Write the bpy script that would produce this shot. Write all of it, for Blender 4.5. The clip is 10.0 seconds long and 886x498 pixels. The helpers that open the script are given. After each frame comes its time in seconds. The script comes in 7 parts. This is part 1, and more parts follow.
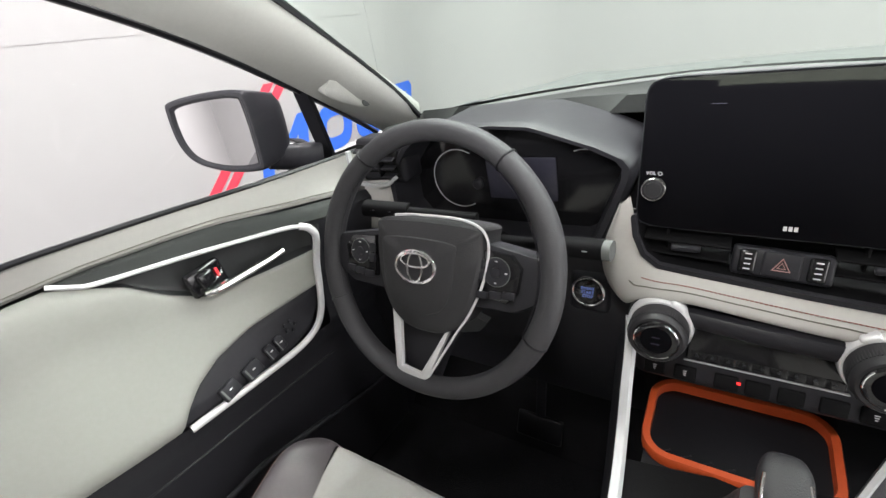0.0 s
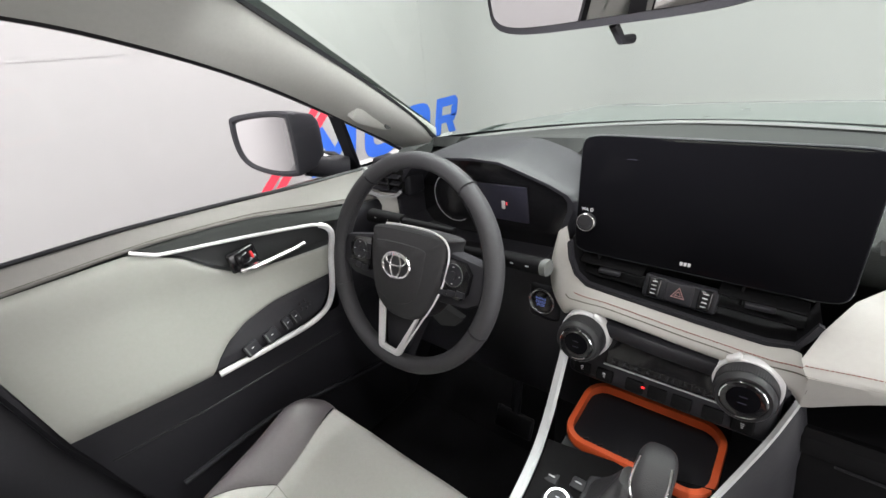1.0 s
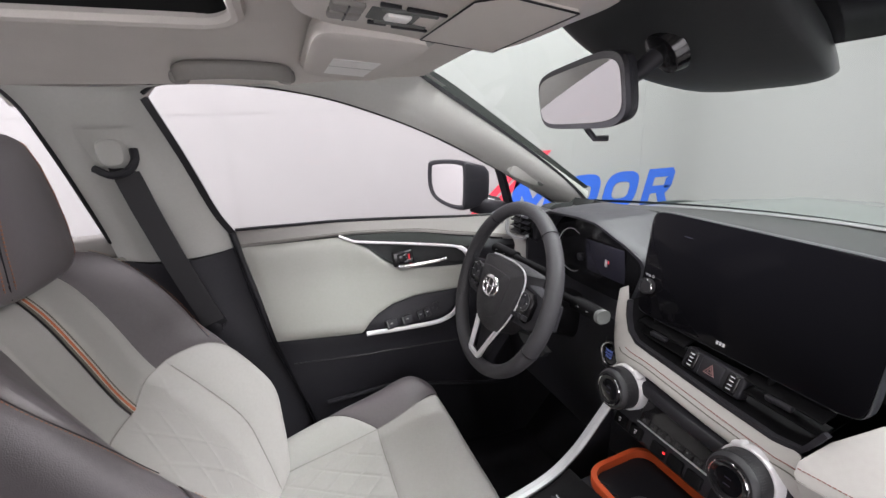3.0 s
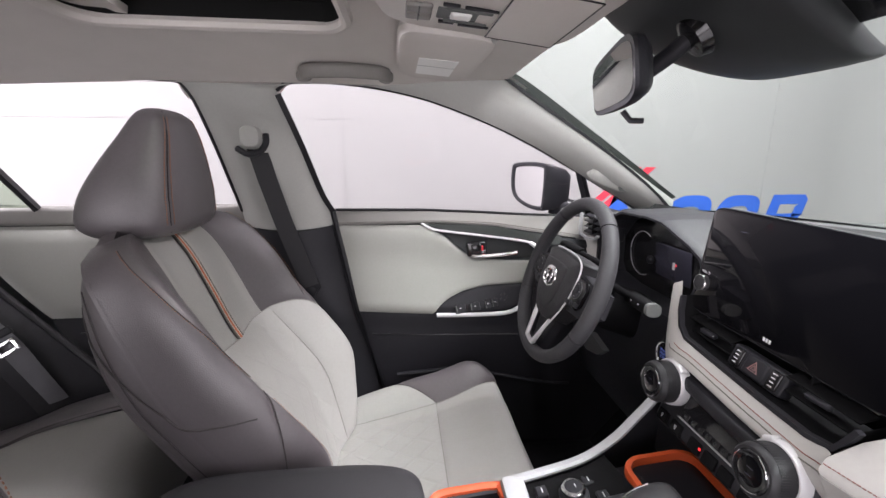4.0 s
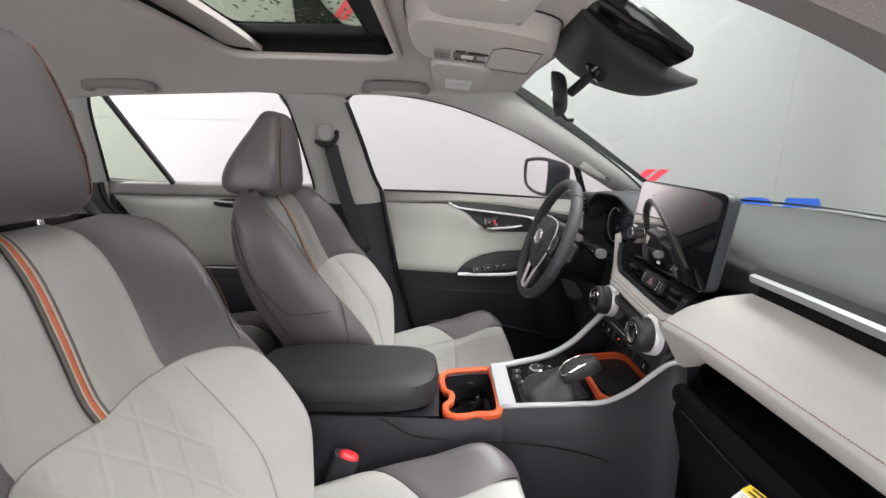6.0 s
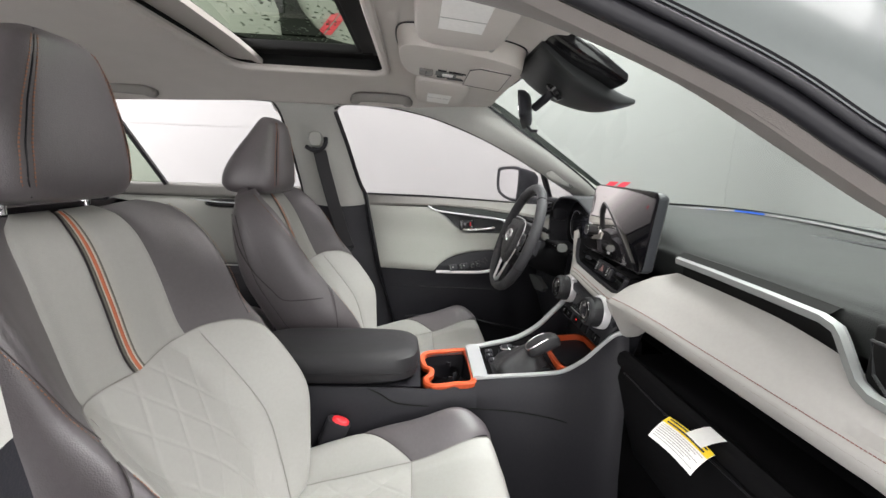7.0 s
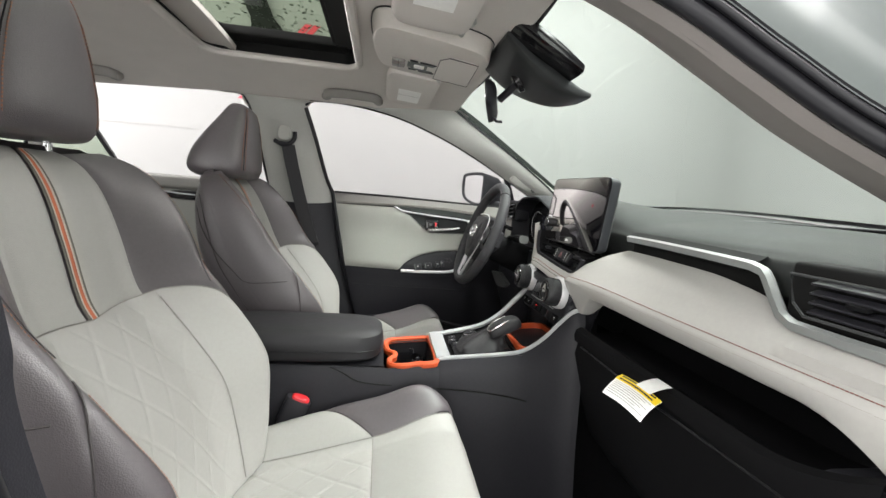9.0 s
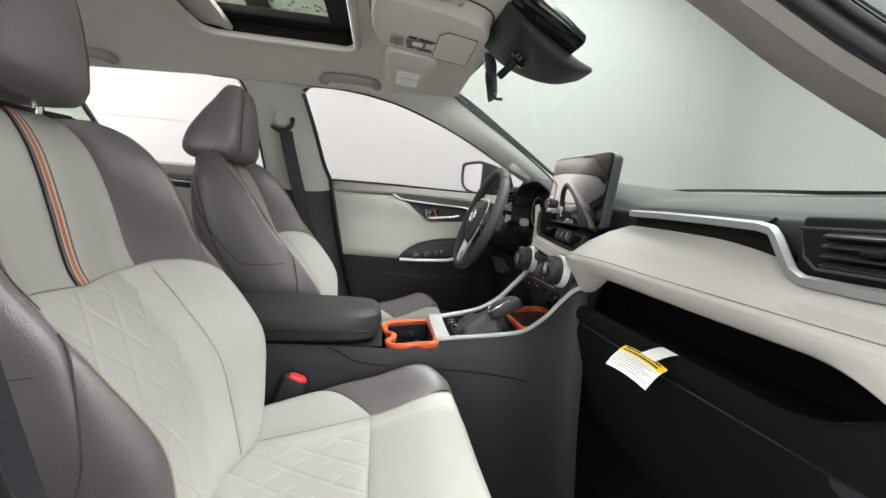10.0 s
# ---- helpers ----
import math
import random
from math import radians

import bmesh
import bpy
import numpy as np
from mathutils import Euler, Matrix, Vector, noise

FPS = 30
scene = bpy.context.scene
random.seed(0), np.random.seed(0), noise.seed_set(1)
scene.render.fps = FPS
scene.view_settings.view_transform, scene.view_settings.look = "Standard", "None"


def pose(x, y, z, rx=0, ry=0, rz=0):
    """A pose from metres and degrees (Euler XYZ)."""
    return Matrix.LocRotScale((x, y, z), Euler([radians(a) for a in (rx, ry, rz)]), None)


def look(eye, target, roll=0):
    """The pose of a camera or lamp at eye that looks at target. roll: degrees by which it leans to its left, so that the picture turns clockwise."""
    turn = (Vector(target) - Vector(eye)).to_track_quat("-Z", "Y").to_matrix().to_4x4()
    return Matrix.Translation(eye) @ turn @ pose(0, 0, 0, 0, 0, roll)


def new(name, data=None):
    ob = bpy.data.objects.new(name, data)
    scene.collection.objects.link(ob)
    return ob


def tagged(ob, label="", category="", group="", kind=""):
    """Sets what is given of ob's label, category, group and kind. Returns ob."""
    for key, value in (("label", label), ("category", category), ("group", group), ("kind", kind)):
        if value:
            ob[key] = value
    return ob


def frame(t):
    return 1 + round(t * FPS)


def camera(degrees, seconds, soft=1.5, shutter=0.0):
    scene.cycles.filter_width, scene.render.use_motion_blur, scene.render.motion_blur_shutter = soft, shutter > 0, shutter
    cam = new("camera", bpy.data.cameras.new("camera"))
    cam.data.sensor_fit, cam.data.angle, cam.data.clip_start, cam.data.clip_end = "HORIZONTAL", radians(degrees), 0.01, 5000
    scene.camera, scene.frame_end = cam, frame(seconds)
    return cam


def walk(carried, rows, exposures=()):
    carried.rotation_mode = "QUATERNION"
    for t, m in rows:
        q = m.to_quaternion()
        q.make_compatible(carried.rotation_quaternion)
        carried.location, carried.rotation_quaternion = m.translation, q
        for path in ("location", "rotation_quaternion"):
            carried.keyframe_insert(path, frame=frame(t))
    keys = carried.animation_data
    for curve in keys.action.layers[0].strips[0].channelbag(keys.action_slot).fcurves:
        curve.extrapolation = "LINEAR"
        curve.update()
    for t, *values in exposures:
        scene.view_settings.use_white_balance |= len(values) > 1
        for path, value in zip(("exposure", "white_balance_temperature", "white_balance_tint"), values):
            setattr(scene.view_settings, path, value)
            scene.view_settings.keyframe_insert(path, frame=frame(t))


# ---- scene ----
cam = camera(91.6, 10.0)
PATH = [
    (0, (-0.0640, 0.1900, 1.3494), (-1.1098, 1.6432, 0.4580), -9.85),
    (0.5, (0.0170, 0.1667, 1.3760), (-1.1110, 1.5850, 0.5297), -8.39),
    (1, (0.0970, 0.1490, 1.3962), (-1.1229, 1.4957, 0.5606), -6.98),
    (1.5, (0.1730, 0.1348, 1.4101), (-1.1890, 1.3807, 0.6401), -5.81),
    (2, (0.2340, 0.1417, 1.3916), (-1.2961, 1.2295, 0.7020), -4.67),
    (2.5, (0.3030, 0.1649, 1.4102), (-1.3888, 1.0414, 0.8024), -3.52),
    (4, (0.4730, 0.2355, 1.3545), (-1.4657, 0.4350, 0.9055), 0.13),
    (4.5, (0.5270, 0.2524, 1.3213), (-1.4229, 0.2969, 0.8786), 0.61),
    (5, (0.6170, 0.2594, 1.3059), (-1.3349, 0.2452, 0.8699), 0.81),
    (5.5, (0.7360, 0.2641, 1.3166), (-1.2165, 0.2521, 0.8836), 0.91),
    (6.8, (0.9530, 0.2640, 1.3006), (-1.0075, 0.3789, 0.9223), 1.84),
    (7, (0.9750, 0.2465, 1.2927), (-0.9876, 0.3815, 0.9321), 2.25),
    (7.5, (1.0080, 0.2253, 1.2750), (-0.9559, 0.4271, 0.9553), 2.98),
    (8, (1.0260, 0.2287, 1.2497), (-0.9390, 0.4805, 0.9749), 3.60),
    (8.5, (1.0270, 0.2360, 1.2242), (-0.9381, 0.5202, 0.9843), 4.12),
    (9, (1.0180, 0.2408, 1.1898), (-0.9467, 0.5401, 0.9650), 4.42),
    (9.5, (1.0120, 0.2448, 1.1575), (-0.9533, 0.5465, 0.9415), 4.43),
    (10, (1.0090, 0.2452, 1.1334), (-0.9562, 0.5491, 0.9193), 4.33),
]
# the camera brightens and tints its picture a little on the way
EXPOSED = [(0.0, 1.02, 6450, 10), (1.0, 0.88, 6450, 11), (2.0, 0.76, 6400, 13), (2.5, 0.70, 6380, 15), (4.0, 0.76, 6350, 19), (5.5, 0.74, 6400, 16), (7.0, 0.64, 6470, 11), (10.0, 0.68, 6500, 7)]
walk(cam, [(t, look(eye, target, roll)) for t, eye, target, roll in PATH], EXPOSED)

# ---- light: a white photo booth with strip lamps under its ceiling, plus an added fill ----
world = bpy.data.worlds.new("booth_air")
scene.world = world
world.use_nodes = True
world.node_tree.nodes["Background"].inputs[0].default_value = (1.0, 0.98, 0.97, 1)
world.node_tree.nodes["Background"].inputs[1].default_value = 0.05


def area_lamp(name, size_x, size_y, power, m, colour=(1.0, 0.975, 0.965)):
    d = bpy.data.lights.new(name, "AREA")
    d.shape, d.size, d.size_y, d.energy, d.color = "RECTANGLE", size_x, size_y, power, colour
    ob = new(name, d)
    ob.matrix_world = m
    return ob


area_lamp("strip_lamp", 0.5, 5.0, 50, pose(-0.55, 0.4, 2.93, 0, 25, 0))
area_lamp("strip_lamp", 0.6, 5.0, 42, pose(2.3, 0.4, 2.90, 0, 28, 0))
# unseen fill panel added beside the open door to brighten the cabin
area_lamp("side_fill", 2.2, 7.0, 120, pose(3.40, -0.70, 1.28, 0, 90, 0))
area_lamp("strip_lamp", 4.2, 1.1, 182, pose(0.7, 1.5, 2.93, -14, 0, 0))
area_lamp("strip_lamp", 3.0, 0.5, 380, pose(0.2, -3.0, 2.85, 30, 0, 0))
# the map lamp in the roof, switched on by the open door
area_lamp("map_lamp", 0.05, 0.05, 1.4, pose(-0.09, 0.315, 1.482), (1.0, 0.96, 0.92))


# ---- materials ----
def mat(name, colour, rough=0.5, metal=0.0, vary=0.06, scale=40.0, bump=0.1, bump_scale=900.0, coat=0.0, spec=0.5, wear=0.06):
    """A surface with fine relief and two scales of tone and gloss."""
    m = bpy.data.materials.new(name)
    m.use_nodes = True
    nt = m.node_tree
    b = nt.nodes["Principled BSDF"]
    b.inputs["Metallic"].default_value = metal
    b.inputs["Coat Weight"].default_value = coat
    b.inputs["Coat Roughness"].default_value = 0.05
    b.inputs["Specular IOR Level"].default_value = spec
    tc = nt.nodes.new("ShaderNodeTexCoord")
    big = nt.nodes.new("ShaderNodeTexNoise")
    big.inputs["Scale"].default_value = scale * 0.12
    big.inputs["Detail"].default_value = 4
    small = nt.nodes.new("ShaderNodeTexNoise")
    small.inputs["Scale"].default_value = scale * 4
    small.inputs["Detail"].default_value = 3
    for n in (big, small):
        nt.links.new(tc.outputs["Object"], n.inputs["Vector"])
    add = nt.nodes.new("ShaderNodeMath")
    add.operation = "ADD"
    nt.links.new(big.outputs["Fac"], add.inputs[0])
    nt.links.new(small.outputs["Fac"], add.inputs[1])
    ramp = nt.nodes.new("ShaderNodeMapRange")
    ramp.inputs["From Min"].default_value, ramp.inputs["From Max"].default_value = 0.6, 1.4
    ramp.inputs["To Min"].default_value, ramp.inputs["To Max"].default_value = 1 - vary, 1 + vary
    nt.links.new(add.outputs[0], ramp.inputs["Value"])
    mul = nt.nodes.new("ShaderNodeVectorMath")
    mul.operation = "SCALE"
    mul.inputs[0].default_value = colour
    nt.links.new(ramp.outputs[0], mul.inputs["Scale"])
    nt.links.new(mul.outputs[0], b.inputs["Base Color"])
    rr = nt.nodes.new("ShaderNodeMapRange")
    rr.inputs["To Min"].default_value, rr.inputs["To Max"].default_value = max(0.02, rough - wear), min(1, rough + wear)
    nt.links.new(big.outputs["Fac"], rr.inputs["Value"])
    nt.links.new(rr.outputs[0], b.inputs["Roughness"])
    if bump > 0:
        grain = nt.nodes.new("ShaderNodeTexVoronoi")
        grain.inputs["Scale"].default_value = bump_scale
        nt.links.new(tc.outputs["Object"], grain.inputs["Vector"])
        bp = nt.nodes.new("ShaderNodeBump")
        bp.inputs["Strength"].default_value = bump
        bp.inputs["Distance"].default_value = 0.0006
        nt.links.new(grain.outputs["Distance"], bp.inputs["Height"])
        nt.links.new(bp.outputs[0], b.inputs["Normal"])
    return m


def glass_mat(name, tint, gloss=0.03):
    m = bpy.data.materials.new(name)
    m.use_nodes = True
    nt = m.node_tree
    nt.nodes.remove(nt.nodes["Principled BSDF"])
    out = nt.nodes["Material Output"]
    tr = nt.nodes.new("ShaderNodeBsdfTransparent")
    tr.inputs[0].default_value = (*tint, 1)
    gl = nt.nodes.new("ShaderNodeBsdfGlossy")
    gl.inputs["Roughness"].default_value = 0.0
    lw = nt.nodes.new("ShaderNodeLayerWeight")
    lw.inputs[0].default_value = 0.5
    pw = nt.nodes.new("ShaderNodeMath")
    pw.operation, pw.inputs[1].default_value = "POWER", 4.0
    nt.links.new(lw.outputs["Facing"], pw.inputs[0])
    fr = nt.nodes.new("ShaderNodeMapRange")
    fr.inputs["To Min"].default_value, fr.inputs["To Max"].default_value = gloss, 0.4
    nt.links.new(pw.outputs[0], fr.inputs["Value"])
    mx = nt.nodes.new("ShaderNodeMixShader")
    nt.links.new(fr.outputs[0], mx.inputs[0])
    nt.links.new(tr.outputs[0], mx.inputs[1])
    nt.links.new(gl.outputs[0], mx.inputs[2])
    nt.links.new(mx.outputs[0], out.inputs[0])
    return m


def screen_mat(name, colour, low, high, rough):
    """A coated dark panel: little gloss head on, more at a slant."""
    m = bpy.data.materials.new(name)
    m.use_nodes = True
    nt = m.node_tree
    b = nt.nodes["Principled BSDF"]
    b.inputs["Base Color"].default_value = (*colour, 1)
    b.inputs["Roughness"].default_value = 0.6
    b.inputs["Specular IOR Level"].default_value = 0.0
    gl = nt.nodes.new("ShaderNodeBsdfGlossy")
    gl.inputs["Color"].default_value = (1.0, 0.95, 0.94, 1)
    tc = nt.nodes.new("ShaderNodeTexCoord")
    smear = nt.nodes.new("ShaderNodeTexNoise")
    smear.inputs["Scale"].default_value = 14.0
    nt.links.new(tc.outputs["Object"], smear.inputs["Vector"])
    rr = nt.nodes.new("ShaderNodeMapRange")
    rr.inputs["To Min"].default_value, rr.inputs["To Max"].default_value = rough * 0.6, rough * 1.4
    nt.links.new(smear.outputs["Fac"], rr.inputs["Value"])
    nt.links.new(rr.outputs[0], gl.inputs["Roughness"])
    lw = nt.nodes.new("ShaderNodeLayerWeight")
    lw.inputs[0].default_value = 0.5
    pw = nt.nodes.new("ShaderNodeMath")
    pw.operation, pw.inputs[1].default_value = "POWER", 8.0
    nt.links.new(lw.outputs["Facing"], pw.inputs[0])
    fr = nt.nodes.new("ShaderNodeMapRange")
    fr.inputs["To Min"].default_value, fr.inputs["To Max"].default_value = low, high
    fr.inputs["From Max"].default_value = 0.022
    nt.links.new(pw.outputs[0], fr.inputs["Value"])
    mx = nt.nodes.new("ShaderNodeMixShader")
    nt.links.new(fr.outputs[0], mx.inputs[0])
    nt.links.new(b.outputs[0], mx.inputs[1])
    nt.links.new(gl.outputs[0], mx.inputs[2])
    nt.links.new(mx.outputs[0], nt.nodes["Material Output"].inputs[0])
    return m


def glow_mat(name, colour, power):
    m = bpy.data.materials.new(name)
    m.use_nodes = True
    b = m.node_tree.nodes["Principled BSDF"]
    b.inputs["Base Color"].default_value = (*colour, 1)
    b.inputs["Emission Color"].default_value = (*colour, 1)
    b.inputs["Emission Strength"].default_value = power
    return m


LIGHT = mat("light_grey_leather", (0.332, 0.333, 0.312), 0.42, vary=0.04, bump=0.35, bump_scale=620)
DARK = mat("brown_grey_leather", (0.083, 0.0745, 0.079), 0.40, vary=0.1, bump=0.35, bump_scale=620, spec=0.75)
BLACKL = mat("black_leather", (0.036, 0.036, 0.039), 0.52, vary=0.1, bump=0.4, bump_scale=700, spec=0.2)
BLACKD = mat("deep_black_leather", (0.024, 0.024, 0.026), 0.5, vary=0.1, bump=0.4, bump_scale=700, spec=0.3)
PAD = mat("light_grey_soft_vinyl", (0.362, 0.355, 0.335), 0.55, vary=0.04, bump=0.15, bump_scale=1100, spec=0.35)
DASHTOP = mat("dark_grey_dash_skin", (0.0235, 0.026, 0.025), 0.6, vary=0.08, bump=0.35, bump_scale=700, spec=0.18)
DASH = mat("dark_grey_grained_plastic", (0.104, 0.111, 0.107), 0.6, vary=0.08, bump=0.35, bump_scale=700, spec=0.3)
BLACK = mat("black_grained_plastic", (0.018, 0.018, 0.0215), 0.46, vary=0.12, bump=0.3, bump_scale=700, spec=0.22)
GLOSS = mat("gloss_black_plastic", (0.008, 0.008, 0.009), 0.12, vary=0.1, bump=0.0, wear=0.03)
SCREEN = screen_mat("black_screen_glass", (0.004, 0.004, 0.005), 0.0015, 1.0, 0.04)
STRIPM = mat("satin_grey_strip_paint", (0.22, 0.23, 0.228), 0.4, metal=0.2, vary=0.03, bump=0.0)
PODM = mat("black_moulded_housing", (0.030, 0.032, 0.033), 0.42, vary=0.08, bump=0.2, bump_scale=900, spec=0.22)
LCD = mat("grey_display", (0.028, 0.028, 0.040), 0.2, vary=0.15, bump=0.0)
SILVER = mat("satin_silver_paint", (0.37, 0.38, 0.385), 0.42, metal=0.2, vary=0.03, bump=0.0)
BRIGHT = mat("bright_satin_metal", (0.58, 0.58, 0.59), 0.32, metal=0.2, vary=0.03, bump=0.0)
CHROME = mat("chrome", (0.78, 0.78, 0.79), 0.16, metal=1.0, vary=0.02, bump=0.0, wear=0.03)
ORANGE = mat("orange_rubber", (0.52, 0.078, 0.020), 0.5, vary=0.06, bump=0.2)
TAUPE = mat("headliner_fabric", (0.56, 0.53, 0.50), 0.9, vary=0.05, scale=120, bump=0.5, bump_scale=1500)
# TRIMG's plastic again, a warmer tone with the pillar's shade put in
PILLARM = mat("shaded_taupe_plastic", (0.168, 0.154, 0.145), 0.6, vary=0.04, bump=0.3, bump_scale=900)
TRIMG = mat("light_grey_pillar_plastic", (0.385, 0.388, 0.366), 0.6, vary=0.04, bump=0.3, bump_scale=900)
CARPET = mat("black_carpet", (0.009, 0.009, 0.010), 0.95, vary=0.3, scale=200, bump=0.8, bump_scale=500, spec=0.1)
RUBBER = mat("black_rubber_seal", (0.010, 0.010, 0.012), 0.36, vary=0.1, bump=0.0, spec=0.25)
PAINT = mat("grey_green_car_paint", (0.070, 0.080, 0.078), 0.30, metal=0.0, vary=0.03, bump=0.0, coat=0.18, spec=0.25)
BELTG = mat("dark_grey_belt_webbing", (0.085, 0.085, 0.095), 0.6, vary=0.12, scale=300, bump=0.6, bump_scale=1200)
WEB = mat("black_belt_webbing", (0.020, 0.020, 0.023), 0.6, vary=0.15, scale=300, bump=0.6, bump_scale=1200)
RED = mat("red_plastic", (0.58, 0.022, 0.03), 0.35, bump=0.0)
WHITE = mat("white_paper", (0.8, 0.8, 0.78), 0.7, bump=0.1)
YELLOW = mat("yellow_print", (0.85, 0.62, 0.02), 0.6, bump=0.0)
INK = mat("black_ink", (0.03, 0.03, 0.03), 0.6, bump=0.0)
MARK = mat("white_print", (0.55, 0.55, 0.56), 0.5, bump=0.0)
THREAD = mat("rust_thread", (0.17, 0.045, 0.036), 0.7, bump=0.0)
TAN = mat("tan_thread", (0.24, 0.115, 0.07), 0.7, bump=0.0)
# greener than PAD, and darkened to offset strong light on the doors
DOORPAD = mat("dimmed_grey_green_vinyl", (0.250, 0.252, 0.234), 0.5, vary=0.04, bump=0.15, bump_scale=1100, spec=0.4)
# own warm tone, but darkened to offset lamp light falling on the ledge
BELTPAD = mat("dimmed_warm_grey_vinyl", (0.190, 0.184, 0.174), 0.55, vary=0.04, bump=0.15, bump_scale=1100, spec=0.3)
GRIP = mat("knurled_dark_metal", (0.026, 0.026, 0.028), 0.45, metal=0.2, vary=0.05, bump=0.0, spec=0.25)
CREAM = mat("cream_ribbon", (0.42, 0.38, 0.32), 0.7, vary=0.15, scale=300, bump=0.4)
OVERM = mat("pale_taupe_plastic", (0.52, 0.49, 0.455), 0.45, vary=0.03, bump=0.3)
STRIPE1 = mat("orange_ribbon", (0.44, 0.125, 0.055), 0.7, vary=0.15, scale=300, bump=0.4)
STRIPE2 = mat("grey_green_ribbon", (0.10, 0.095, 0.08), 0.7, vary=0.15, scale=300, bump=0.4)
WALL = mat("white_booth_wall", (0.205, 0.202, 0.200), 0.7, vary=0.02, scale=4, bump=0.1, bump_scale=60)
FLOORM = mat("pale_booth_floor", (0.5, 0.5, 0.5), 0.5, vary=0.06, scale=6, bump=0.1, bump_scale=60)
BLUE = mat("blue_wall_paint", (0.010, 0.070, 0.36), 0.6, bump=0.0)
REDW = mat("red_wall_paint", (0.46, 0.02, 0.04), 0.6, bump=0.0)
# BLACK taken darker, putting the shade over shelf and glovebox into the plastic
SHELFB = mat("shaded_black_plastic", (0.0050, 0.0050, 0.0056), 0.7, vary=0.12, bump=0.3, spec=0.08)
WELLB = mat("black_frame_and_gap_shade", (0.005, 0.005, 0.005), 0.7, bump=0.0, spec=0.15)
DSEAM = mat("dark_leather_seam", (0.045, 0.04, 0.04), 0.8, bump=0.0)
CREASE = mat("seam_crease", (0.24, 0.235, 0.22), 0.8, bump=0.0)
SHADEC = mat("taupe_sunshade_fabric", (0.46, 0.435, 0.405), 0.85, vary=0.05, scale=120, bump=0.4, bump_scale=1500)
MIRROR = mat("mirror_glass", (0.70, 0.69, 0.70), 0.0, metal=1.0, vary=0.0, bump=0.0, wear=0.0)
WINDSHIELD = glass_mat("green_tinted_glass", (0.84, 0.93, 0.875), 0.012)
ROOFGLASS = glass_mat("dark_green_roof_glass", (0.33, 0.39, 0.30))
SIDEGLASS = glass_mat("clear_side_glass", (0.96, 0.955, 0.96), 0.015)
REARGLASS = glass_mat("rear_green_glass", (0.50, 0.57, 0.475))


# ---- building tools ----
def vec(p):
    return Vector(p)


def catmull(pts, n, loop=False):
    """n points spread along a smooth curve through pts."""
    pts = [Vector(p) for p in pts]
    k = len(pts)
    segs = k if loop else k - 1
    out = []
    for i in range(n):
        f = i / n * segs if loop else i / (n - 1) * segs
        a = min(int(f), segs - 1)
        t = f - a
        if loop:
            p0, p1, p2, p3 = (pts[(a + o) % k] for o in (-1, 0, 1, 2))
        else:
            p1, p2 = pts[a], pts[a + 1]
            p0 = pts[a - 1] if a > 0 else p1 * 2 - p2
            p3 = pts[a + 2] if a + 2 < k else p2 * 2 - p1
        out.append(0.5 * (2 * p1 + (p2 - p0) * t + (2 * p0 - 5 * p1 + 4 * p2 - p3) * t * t + (3 * p1 - p0 - 3 * p2 + p3) * t ** 3))
    return out


def lin(x, xs, ys):
    return float(np.interp(x, xs, ys))


def smooth(x, xs, ys):
    """A monotone cubic through (xs, ys), with no corners at the knots."""
    x = min(max(x, xs[0]), xs[-1])
    n = len(xs)
    i = sum(1 for q in xs[1:-1] if x >= q)
    d = [(ys[k + 1] - ys[k]) / (xs[k + 1] - xs[k]) for k in (i - 1, i, i + 1) if 0 <= k < n - 1]
    mid = d[1] if i > 0 else d[0]
    before = d[0] if i > 0 else mid
    after = d[-1] if i < n - 2 else mid
    m0 = 0.0 if before * mid <= 0 else 2 * before * mid / (before + mid)
    m1 = 0.0 if after * mid <= 0 else 2 * after * mid / (after + mid)
    h = xs[i + 1] - xs[i]
    t = (x - xs[i]) / h
    return (2 * t ** 3 - 3 * t * t + 1) * ys[i] + (t ** 3 - 2 * t * t + t) * h * m0 + (3 * t * t - 2 * t ** 3) * ys[i + 1] + (t ** 3 - t * t) * h * m1


def grid_bm(rows, close_u=False, close_v=False, caps=False):
    """A skin over rows of points."""
    bm = bmesh.new()
    vs = [[bm.verts.new(p) for p in r] for r in rows]
    nr, nc = len(rows), len(rows[0])
    for i in range(nr if close_v else nr - 1):
        for j in range(nc if close_u else nc - 1):
            q = [vs[i][j], vs[i][(j + 1) % nc], vs[(i + 1) % nr][(j + 1) % nc], vs[(i + 1) % nr][j]]
            try:
                bm.faces.new(q)
            except ValueError:
                pass
    if caps and close_u:
        bm.faces.new(vs[0][::-1])
        bm.faces.new(vs[-1])
    bmesh.ops.remove_doubles(bm, verts=bm.verts, dist=1e-5)
    bmesh.ops.recalc_face_normals(bm, faces=bm.faces)
    return bm


def loft(sections, n=0, caps=True):
    """A closed tube through rings of points, smoothed lengthwise to n rings."""
    if n:
        cols = [catmull([s[j] for s in sections], n) for j in range(len(sections[0]))]
        sections = [[c[i] for c in cols] for i in range(n)]
    return grid_bm(sections, close_u=True, caps=caps)


def thick(rows, t):
    """A sheet over rows with thickness t behind it."""
    bm = grid_bm(rows)
    bm.normal_update()
    bmesh.ops.solidify(bm, geom=bm.faces[:], thickness=t)
    bmesh.ops.recalc_face_normals(bm, faces=bm.faces)
    return bm


